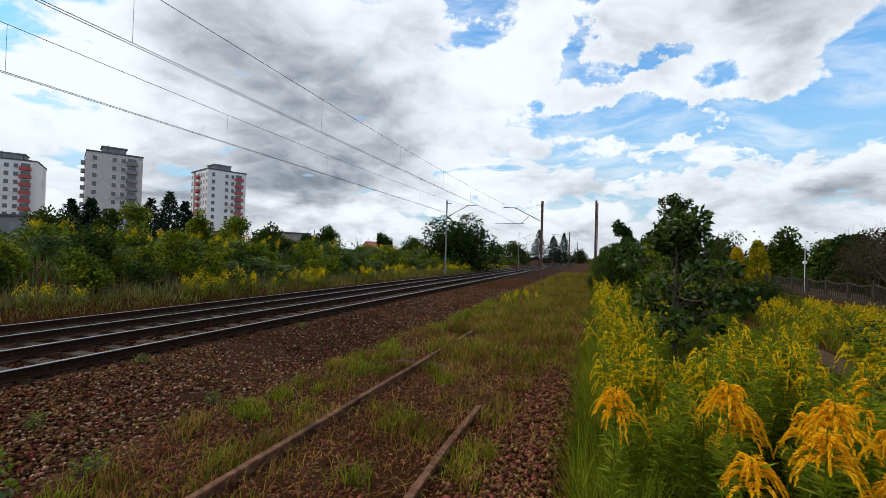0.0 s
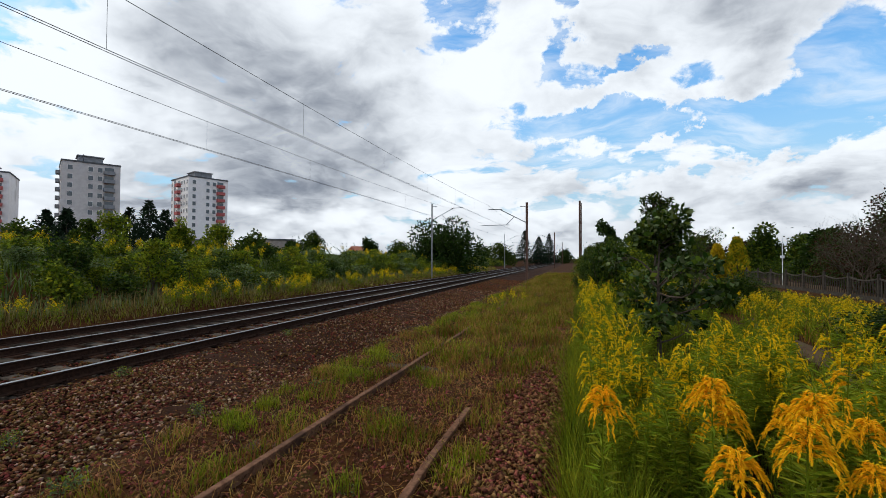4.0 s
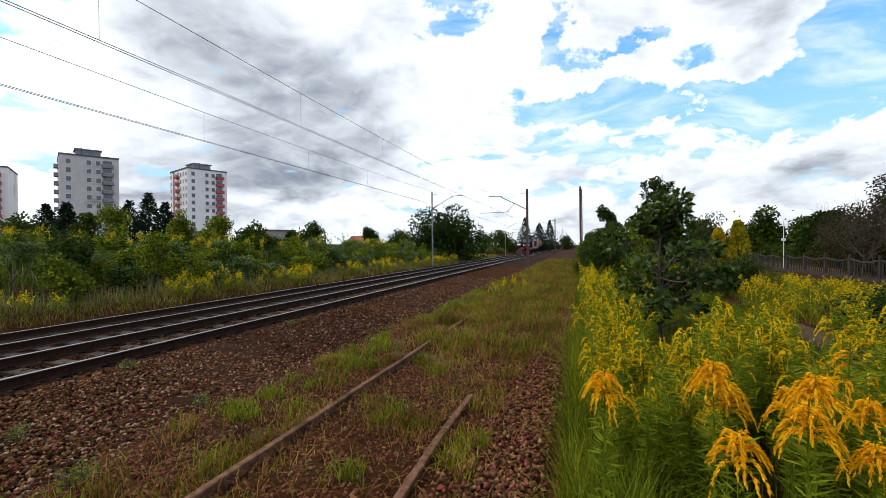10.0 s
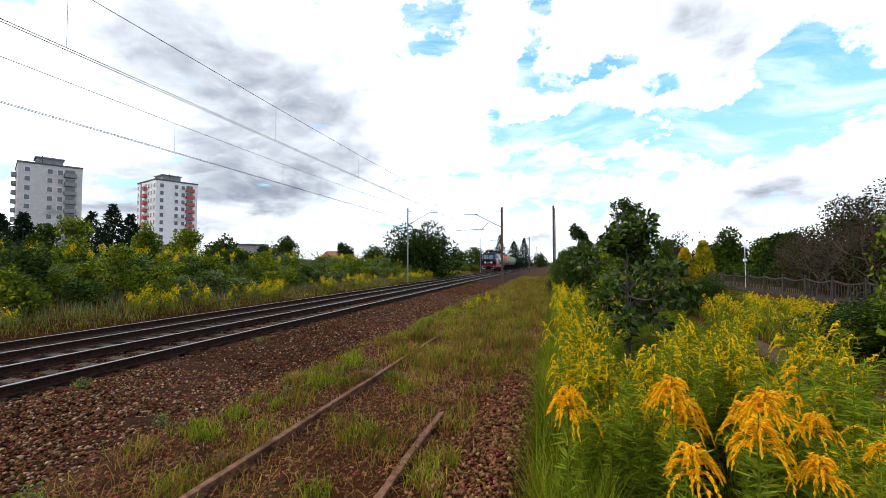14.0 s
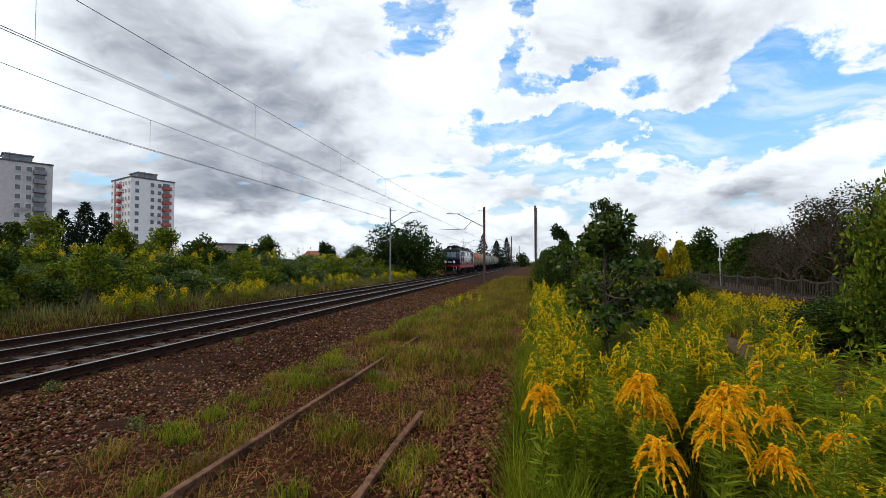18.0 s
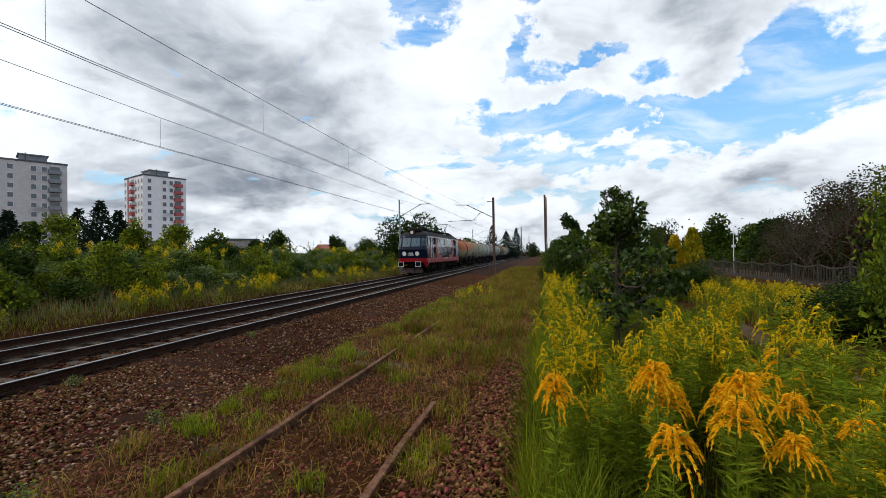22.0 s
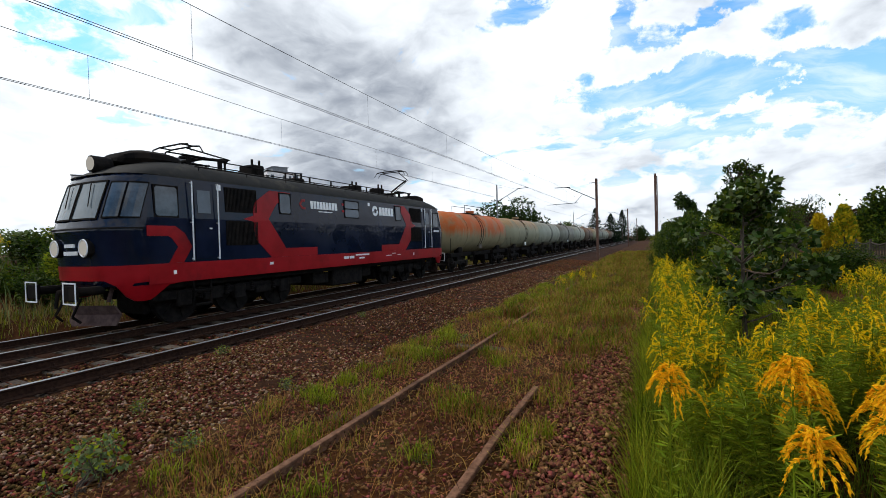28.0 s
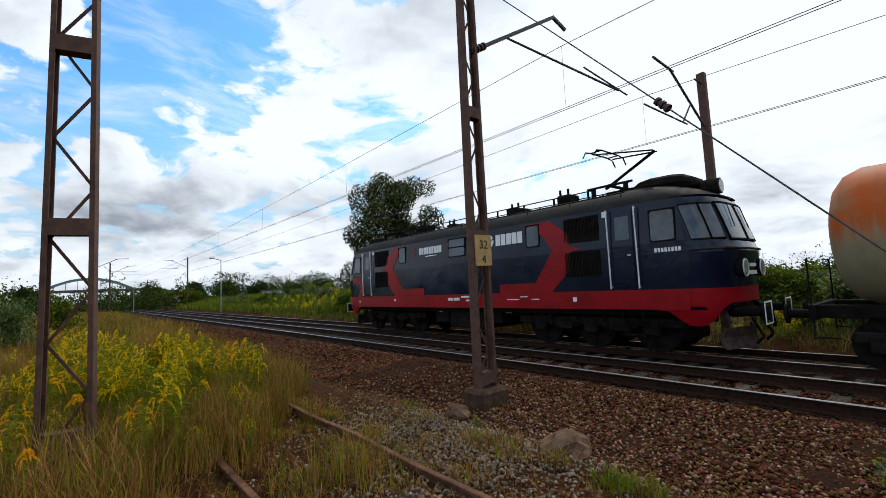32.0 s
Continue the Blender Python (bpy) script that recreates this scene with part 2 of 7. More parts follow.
# foliage
M_LEAF = surface("leaf_green", (0.04, 0.068, 0.005), (0.1, 0.13, 0.012), 1.2, 0.5, island=0.8, trans=0.36)
M_LEAFD = surface("leaf_dark", (0.014, 0.03, 0.004), (0.036, 0.062, 0.009), 1.2, 0.45, island=0.8, trans=0.3)
M_LEAFY = surface("leaf_yellow_green", (0.12, 0.16, 0.008), (0.28, 0.3, 0.018), 1.2, 0.5, island=0.8, trans=0.42)
M_LEAFG = surface("leaf_grey_green", (0.07, 0.105, 0.035), (0.19, 0.235, 0.1), 1.2, 0.45, island=0.9, trans=0.38)
M_LEAFR = surface("leaf_rust", (0.025, 0.011, 0.006), (0.06, 0.025, 0.01), 1.2, 0.6, island=0.8, trans=0.3)
M_GOLDLEAF = surface("leaf_golden", (0.4, 0.29, 0.01), (0.6, 0.45, 0.02), 1.2, 0.5, island=0.6, trans=0.4)
M_NEEDLE = surface("needle_dark", (0.0072, 0.018, 0.0084), (0.018, 0.033, 0.0144), 1.5, 0.6, island=0.7, trans=0.15)
M_BARK = surface("bark", (0.05, 0.038, 0.03), (0.11, 0.085, 0.065), 9, 0.95, 0.6, stretch=(4, 4, 1))
M_BIRCH = surface("birch_bark", (0.45, 0.43, 0.4), (0.62, 0.6, 0.56), 5, 0.9, 0.3, c=(0.05, 0.045, 0.04), c_scale=3, c_cover=(0.56, 0.62))
M_STEM = surface("goldenrod_stem", (0.11, 0.165, 0.006), (0.25, 0.3, 0.018), 5, 0.6, island=0.6, trans=0.4)
M_YELLOW = surface("goldenrod_flower", (0.7, 0.46, 0.005), (0.86, 0.61, 0.01), 4, 0.7, island=0.5, trans=0.35)
M_ORANGE = surface("goldenrod_flower_deep", (0.74, 0.36, 0.005), (0.9, 0.5, 0.01), 4, 0.7, island=0.4, trans=0.35)
M_GRASS = surface("grass_blade", (0.065, 0.09, 0.003), (0.22, 0.225, 0.011), 0.8, 0.6, island=1.2, trans=0.32)
M_STRAW = surface("straw", (0.17, 0.12, 0.04), (0.32, 0.24, 0.09), 0.8, 0.7, island=0.8, trans=0.35)
M_DRY = surface("dry_grass", (0.15, 0.065, 0.014), (0.37, 0.205, 0.055), 0.8, 0.7, island=0.9, trans=0.28)
# buildings
M_WALLW = surface("panel_wall_white", (0.76, 0.72, 0.7), (0.84, 0.8, 0.78), 0.8, 0.9, 0.05, c=(0.56, 0.52, 0.49), c_scale=0.15)
M_WALLG = surface("panel_wall_grey", (0.5, 0.45, 0.43), (0.6, 0.55, 0.52), 0.8, 0.9, 0.05, c=(0.33, 0.3, 0.28), c_scale=0.15)
M_WALLD = surface("panel_wall_dark", (0.2, 0.2, 0.21), (0.27, 0.27, 0.28), 0.8, 0.9)
M_REDBAL = surface("balcony_red", (0.36, 0.08, 0.075), (0.46, 0.12, 0.11), 2, 0.8)
M_PANE = glass_mat("window_pane", (0.03, 0.04, 0.05))
M_ROOF = surface("tar_roof", (0.08, 0.08, 0.085), (0.13, 0.13, 0.13), 2, 0.9)
M_BRICK = surface("plaster_beige", (0.3, 0.25, 0.21), (0.42, 0.36, 0.31), 2, 0.9, 0.1)
M_TILE = surface("roof_tile_red", (0.22, 0.07, 0.04), (0.32, 0.11, 0.06), 4, 0.8)
# train
M_NAVY = surface("paint_dark_blue", (0.0035, 0.0065, 0.018), (0.007, 0.012, 0.031), 1.1, 0.11, 0.8, 1.2, c=(0.006, 0.013, 0.035), c_scale=0.6, c_cover=(0.5, 0.75), spec=0.27)
M_RED = surface("paint_red", (0.23, 0.0025, 0.006), (0.32, 0.005, 0.01), 1.3, 0.35, 0.3, 1.5, c=(0.16, 0.003, 0.006), c_scale=0.8, spec=0.2)
M_CHARC = surface("paint_roof_grey", (0.011, 0.01, 0.009), (0.024, 0.022, 0.019), 3, 0.75, 0.1, c=(0.055, 0.046, 0.034), c_scale=1.4, c_cover=(0.55, 0.75), spec=0.15)
M_BLACK = surface("underframe_black", (0.004, 0.0035, 0.0035), (0.012, 0.01, 0.009), 4, 0.85, 0.2, c=(0.018, 0.013, 0.01), c_scale=1.5)
M_GREYM = surface("bogie_grey", (0.007, 0.006, 0.006), (0.02, 0.017, 0.015), 5, 0.85, 0.2)
M_WHITE = surface("lettering_white", (0.72, 0.72, 0.72), (0.82, 0.82, 0.82), 3, 0.6)
M_CAB = glass_mat("cab_glass", (0.06, 0.085, 0.1))
M_CABG = surface("corner_glass", (0.015, 0.02, 0.027), (0.06, 0.078, 0.1), 2.2, 0.12, spec=0.6)
M_SIDEG = surface("side_window_glass", (0.035, 0.05, 0.07), (0.085, 0.11, 0.14), 0.8, 0.2, spec=0.5)
M_LAMP = surface("headlamp_glass", (0.2, 0.19, 0.17), (0.34, 0.33, 0.3), 8, 0.15)
M_LIT = glow_mat("headlamp_lit", (1.0, 0.95, 0.85), 0.5)
M_SILVER = surface("handrail_white", (0.6, 0.6, 0.62), (0.75, 0.75, 0.76), 8, 0.4)
M_YPLATE = surface("yellow_plate", (0.5, 0.38, 0.03), (0.62, 0.48, 0.05), 8, 0.7)
M_SIGN = surface("sign_ochre", (0.4, 0.25, 0.09), (0.52, 0.35, 0.14), 9, 0.7, c=(0.3, 0.18, 0.07), c_scale=4)
M_INK = surface("sign_ink", (0.015, 0.014, 0.013), (0.03, 0.028, 0.025), 9, 0.8)


def tank_paint(name, lower, upper, line, blur, streak):
    """Weathered tank: a lower colour, an upper rust-stained colour above a ragged line, dark streaks running down."""
    m = bpy.data.materials.new(name)
    m.use_nodes = True
    s = Nodes(m.node_tree)
    co = s.n("ShaderNodeTexCoord").outputs["Object"]
    z = s.n("ShaderNodeSeparateXYZ", {0: co}).outputs[2]
    big = s.noise(co, 0.9, 6, 0.65)
    st = s.noise(s.n("ShaderNodeMapping", {"Vector": co, "Scale": (1, 5.0, 0.35)}).outputs[0], 1.0, 6, 0.65)
    f = s.ramp(s.math("ADD", z, s.math("MULTIPLY", s.math("SUBTRACT", st, 0.5), 1.6)), line - blur, line + blur)
    col = s.mix(f, lower, upper)
    col = s.mix(s.ramp(big, 0.45, 0.75), col, tuple(v * 0.72 for v in lower))
    col = s.mix(s.math("MULTIPLY", s.ramp(st, 0.55, 0.8), streak), col, (0.05, 0.038, 0.03))
    p = s.n("ShaderNodeBsdfPrincipled", {"Base Color": col, "Roughness": 0.62, "Specular IOR Level": 0.18})
    b_ = s.n("ShaderNodeBump", {"Strength": 0.15, "Distance": 0.02, "Height": big})
    s.t.links.new(b_.outputs[0], p.inputs["Normal"])
    s.t.links.new(p.outputs[0], s.n("ShaderNodeOutputMaterial").inputs[0])
    return m


TANKS = [tank_paint("tank_rust_orange", (0.29, 0.25, 0.145), (0.43, 0.085, 0.009), 2.55, 0.4, 0.5),
         tank_paint("tank_cream", (0.27, 0.26, 0.17), (0.33, 0.2, 0.095), 3.2, 0.35, 0.7),
         tank_paint("tank_pale", (0.31, 0.32, 0.25), (0.26, 0.24, 0.18), 3.4, 0.3, 0.75),
         tank_paint("tank_grey", (0.22, 0.225, 0.18), (0.17, 0.14, 0.105), 3.2, 0.4, 0.75),
         tank_paint("tank_brown", (0.12, 0.088, 0.06), (0.2, 0.09, 0.04), 3.1, 0.5, 0.65)]


# ---- mesh helpers ----
def mesh_of(name, bm, mats, smooth=False):
    me = bpy.data.meshes.new(name)
    bm.to_mesh(me)
    bm.free()
    for m in mats if isinstance(mats, (list, tuple)) else [mats]:
        me.materials.append(m)
    if smooth:
        me.shade_smooth()
    return me


def part(name, bm, material, parent, label="", smooth=False):
    ob = new(name, mesh_of(name, bm, material, smooth))
    if parent:
        ob.parent = parent
    return tagged(ob, label)


def thing(name, label, category, m=None, group="", kind=""):
    ob = new(name)
    ob.empty_display_size = 0.2
    if m is not None:
        ob.matrix_basis = m
    return tagged(ob, label, category, group, kind)


def box(bm, x0, x1, y0, y1, z0, z1, bevel=0.0, mat=0):
    g = bmesh.ops.create_cube(bm, size=1, matrix=Matrix.Translation(((x0 + x1) / 2, (y0 + y1) / 2, (z0 + z1) / 2)) @ Matrix.Diagonal((abs(x1 - x0), abs(y1 - y0), abs(z1 - z0), 1)))
    fs = {f for v in g["verts"] for f in v.link_faces}
    for f in fs:
        f.material_index = mat
    if bevel:
        es = list({e for v in g["verts"] for e in v.link_edges})
        bmesh.ops.bevel(bm, geom=es, offset=bevel, segments=1, affect="EDGES")
    return bm


def bar(bm, a, b, r, sides=6, r2=None, mat=0):
    """A round bar from a to b."""
    a, b = Vector(a), Vector(b)
    d = b - a
    q = d.to_track_quat("Z", "Y").to_matrix().to_4x4()
    g = bmesh.ops.create_cone(bm, cap_ends=True, segments=sides, radius1=r, radius2=r if r2 is None else r2, depth=max(d.length, 1e-4), matrix=Matrix.Translation((a + b) / 2) @ q)
    if mat:
        for f in {f for v in g["verts"] for f in v.link_faces}:
            f.material_index = mat
    return bm


def beam(bm, a, b, w, h, mat=0):
    """A square bar from a to b; h lies along the more upright side."""
    a, b = Vector(a), Vector(b)
    d = b - a
    q = d.to_track_quat("X", "Z").to_matrix().to_4x4()
    g = bmesh.ops.create_cube(bm, size=1, matrix=Matrix.Translation((a + b) / 2) @ q @ Matrix.Diagonal((d.length, w, h, 1)))
    for f in {f for v in g["verts"] for f in v.link_faces}:
        f.material_index = mat
    return bm


def disc(bm, c, axis, r, depth, sides=20, mat=0):
    c, axis = Vector(c), Vector(axis).normalized()
    return bar(bm, c - axis * depth / 2, c + axis * depth / 2, r, sides, mat=mat)


def loft(bm, rings, closed=True, caps=True, mat=0):
    """Skin through rings of equal length; returns the faces."""
    vs = [[bm.verts.new(p) for p in r] for r in rings]
    n = len(vs[0])
    fs = []
    for a, b in zip(vs, vs[1:]):
        for i in range(n if closed else n - 1):
            j = (i + 1) % n
            fs.append(bm.faces.new((a[i], a[j], b[j], b[i])))
    if caps and closed:
        fs.append(bm.faces.new(vs[0][::-1]))
        fs.append(bm.faces.new(vs[-1]))
    for f in fs:
        f.material_index = mat
    bmesh.ops.recalc_face_normals(bm, faces=fs)
    return fs


def quad_mesh(name, q, mats, index=None, tri=False):
    """A mesh from an array of loose polygons (n, k, 3)."""
    q = np.asarray(q, np.float32)
    n, k = q.shape[:2]
    me = bpy.data.meshes.new(name)
    me.vertices.add(n * k)
    me.vertices.foreach_set("co", q.reshape(-1))
    me.loops.add(n * k)
    me.loops.foreach_set("vertex_index", np.arange(n * k, dtype=np.int32))
    me.polygons.add(n)
    me.polygons.foreach_set("loop_start", np.arange(0, n * k, k, dtype=np.int32))
    for m in mats if isinstance(mats, (list, tuple)) else [mats]:
        me.materials.append(m)
    if index is not None:
        me.polygons.foreach_set("material_index", np.asarray(index, np.int32))
    me.update(calc_edges=True)
    return me


def solid_mesh(name, verts, faces, mats):
    """Many small closed bodies in one mesh: verts (n, v, 3), one face list shared by all."""
    verts = np.asarray(verts, np.float32)
    n, v = verts.shape[:2]
    f = np.asarray(faces, np.int32)
    me = bpy.data.meshes.new(name)
    me.vertices.add(n * v)
    me.vertices.foreach_set("co", verts.reshape(-1))
    loops = (f[None] + (np.arange(n, dtype=np.int32) * v)[:, None, None]).reshape(-1)
    me.loops.add(len(loops))
    me.loops.foreach_set("vertex_index", loops)
    k = f.shape[1]
    me.polygons.add(n * len(f))
    me.polygons.foreach_set("loop_start", np.arange(0, len(loops), k, dtype=np.int32))
    for m in mats if isinstance(mats, (list, tuple)) else [mats]:
        me.materials.append(m)
    me.update(calc_edges=True)
    return me


def unit(v):
    return v / np.maximum(np.linalg.norm(v, axis=-1, keepdims=True), 1e-9)


def leaves(rng, centres, length, width, out=None, droop=0.3, spread=0.9):
    """Diamond leaves at the centres, pointing outward (out) with scatter. Returns (n, 4, 3)."""
    n = len(centres)
    d = rng.normal(size=(n, 3)) * spread
    if out is not None:
        d = d + out
    d[:, 2] -= droop
    d = unit(d)
    side = unit(np.cross(d, rng.normal(size=(n, 3))))
    L = length * rng.uniform(0.6, 1.25, (n, 1))
    W = width * rng.uniform(0.7, 1.2, (n, 1))
    base = centres
    mid = centres + d * L * 0.45
    return np.stack([base, mid + side * W / 2, centres + d * L, mid - side * W / 2], 1)


def blades(rng, pos, height, width, lean=0.35):
    """Grass blades as slim bent strips of two quads; returns (2n, 4, 3)."""
    n = len(pos)
    h = (height * rng.uniform(0.5, 1.2, n))[:, None]
    a = rng.uniform(0, 2 * math.pi, n)
    dirv = np.stack([np.cos(a), np.sin(a), np.zeros(n)], 1)
    side = np.stack([-np.sin(a), np.cos(a), np.zeros(n)], 1) * width / 2
    l = (lean * rng.uniform(0.2, 1.4, n))[:, None]
    mid = pos + dirv * h * l * 0.35 + np.array([0, 0, 1]) * h * 0.55
    tip = pos + dirv * h * l + np.array([0, 0, 1]) * h * (1 - 0.25 * l)
    q1 = np.stack([pos - side, pos + side, mid + side * 0.8, mid - side * 0.8], 1)
    q2 = np.stack([mid - side * 0.8, mid + side * 0.8, tip + side * 0.15, tip - side * 0.15], 1)
    return np.concatenate([q1, q2])


def lobes(rng, n, blobs, shell=0.55):
    """Points in a set of ellipsoids (cx, cy, cz, rx, ry, rz), thicker towards their skins; also the outward way."""
    blobs = np.asarray(blobs, float)
    w = blobs[:, 3] * blobs[:, 4] * blobs[:, 5]
    k = rng.choice(len(blobs), n, p=w / w.sum())
    d = unit(rng.normal(size=(n, 3)))
    r = rng.uniform(shell ** 3, 1, n) ** (1 / 3)
    p = blobs[k, :3] + d * r[:, None] * blobs[k, 3:]
    return p, d


def tubes(paths, radii, sides=5):
    """Tapered tubes along polylines, as quads (n, 4, 3)."""
    out = []
    for path, rad in zip(paths, radii):
        path = np.asarray(path, float)
        t = unit(np.gradient(path, axis=0))
        ref = np.array([0.31, 0.95, 0.05])
        u = unit(np.cross(t, ref))
        v = np.cross(t, u)
        rad = np.broadcast_to(np.asarray(rad, float), len(path))
        a = np.linspace(0, 2 * math.pi, sides, endpoint=False)
        ring = path[:, None] + rad[:, None, None] * (np.cos(a)[None, :, None] * u[:, None] + np.sin(a)[None, :, None] * v[:, None])
        nx = np.roll(ring, -1, 1)
        out.append(np.stack([ring[:-1], nx[:-1], nx[1:], ring[1:]], 2).reshape(-1, 4, 3))
    return np.concatenate(out)

# ---- ground ----
def rise(x, y):
    """Height of the ground."""
    x, y = np.asarray(x, float), np.asarray(y, float)
    z = np.full(np.broadcast(x, y).shape, -0.1)
    z = z + 0.03 * np.sin(x * 1.7 + y * 0.6) * np.sin(y * 1.1 - x * 0.4)
    z = z - 0.42 * np.clip((-1.2 - x) / 2.0, 0, 1) * np.clip((x + 13.5) / 1.0, 0, 1)
    bank = np.clip((-13.2 - x) / 9.0, 0, 1)
    z = z + 1.25 * bank * bank * (3 - 2 * bank) + 0.2 * np.sin(y * 0.21) * bank
    far = np.clip((np.hypot(x, y) - 150) / 900, 0, 1)
    return z + far * 2.0 * (0.5 + 0.5 * np.sin(x * 0.004) * np.cos(y * 0.005))


def make_ground():
    def axis(lo, hi, step, reach):
        mid = np.arange(lo, hi + 1e-6, step)
        grow = np.cumsum(step * 1.22 ** np.arange(1, 60))
        grow = grow[grow < reach]
        return np.concatenate([lo - grow[::-1], mid, hi + grow])
    xs, ys = axis(-26, 22, 0.4, 3500), axis(-30, 60, 0.5, 3500)
    X, Y = np.meshgrid(xs, ys)
    V = np.stack([X, Y, rise(X, Y)], 2).reshape(-1, 3)
    w = len(xs)
    i = (np.arange(len(ys) - 1)[:, None] * w + np.arange(w - 1)[None]).reshape(-1)
    me = bpy.data.meshes.new("ground")
    me.from_pydata(V.tolist(), [], np.stack([i, i + 1, i + w + 1, i + w], 1).tolist())
    me.materials.append(M_SOIL)
    me.shade_smooth()
    tagged(new("ground", me), "earth with thin grass beside the railway", "ground", kind="structure")


make_ground()
NEAR_X, FAR_X = -5.8, -9.8          # track centres
NEAR_Z, FAR_Z = 0.05, -0.13         # rail tops
TRACK_Y = (-420, 520)


def strip(name, profile, y0, y1, step, mat, label, rough=0.02, seed=3):
    """A bed with a cross section (x, z) drawn along y, with an uneven top."""
    rng = np.random.default_rng(seed)
    ys = np.concatenate([np.linspace(y0, -40, 20), np.arange(-39.5, 80, step), np.linspace(80.5, y1, 30)])
    px = np.array([p[0] for p in profile]); pz = np.array([p[1] for p in profile])
    xs = np.unique(np.concatenate([px, np.linspace(px[0], px[-1], 44)]))
    zs = np.interp(xs, px, pz)
    X, Y = np.meshgrid(xs, ys)
    Z = zs[None] + rng.normal(0, rough, X.shape) + 0.02 * np.sin(Y * 0.7 + X)
    V = np.stack([X + rng.normal(0, 0.03, X.shape), Y, Z], 2).reshape(-1, 3)
    w = len(xs)
    i = (np.arange(len(ys) - 1)[:, None] * w + np.arange(w - 1)[None]).reshape(-1)
    me = bpy.data.meshes.new(name)
    me.from_pydata(V.tolist(), [], np.stack([i, i + 1, i + w + 1, i + w], 1).tolist())
    me.materials.append(mat)
    me.shade_smooth()
    return tagged(new(name, me), label, "ballast", kind="structure")


strip("ballast", [(-13.4, -0.62), (-11.9, -0.36), (-11.2, -0.4), (-8.6, -0.38), (-7.3, -0.14), (-6.75, -0.15), (-6.45, -0.2), (-5.15, -0.2), (-4.85, -0.15), (-4.3, -0.14), (-3.6, -0.2), (-2.0, -0.24), (-0.7, -0.14), (-0.35, -0.2)], -420, 520, 0.25, M_BALLAST,
      "reddish-brown crushed stone under the tracks, the shade of its gaps in the colour")

RAIL = [(-0.07, -0.172), (0.07, -0.172), (0.07, -0.155), (0.012, -0.135), (0.012, -0.045), (0.036, -0.03), (0.036, -0.006), (0.028, 0), (-0.028, 0), (-0.036, -0.006), (-0.036, -0.03), (-0.012, -0.045), (-0.012, -0.135), (-0.07, -0.155)]


def rail_bm(x, z, ys, wobble=0.0, rng=None):
    bm = bmesh.new()
    rings = []
    for y in ys:
        dx, dz = (rng.normal(0, wobble), rng.normal(0, wobble * 0.7)) if wobble else (0, 0)
        rings.append([(x + px + dx, y, z + pz + dz) for px, pz in RAIL])
    loft(bm, rings)
    for f in bm.faces:
        c = f.calc_center_median()
        f.material_index = 1 if abs(f.normal.z) > 0.5 and c.z > z - 0.02 else 0
    return bm


def sleeper_mesh(name, mat, half=1.25):
    bm = bmesh.new()
    box(bm, -half, half, -0.13, 0.13, -0.2, 0, 0.02)
    for v in bm.verts:
        if abs(v.co.x) < 0.4:
            v.co.z -= 0.03
    return mesh_of(name, bm, mat)


def clip_mesh():
    bm = bmesh.new()
    for sx in (-0.7525, 0.7525):
        box(bm, sx - 0.16, sx + 0.16, -0.08, 0.08, -0.002, 0.022)
        for d in (-0.1, 0.1):
            box(bm, sx + d - 0.025, sx + d + 0.025, -0.05, 0.05, 0.02, 0.075, 0.01)
            bar(bm, (sx + d, 0, 0.02), (sx + d, 0, 0.11), 0.013, 5)
    return mesh_of("rail_fastening", bm, M_RAIL)


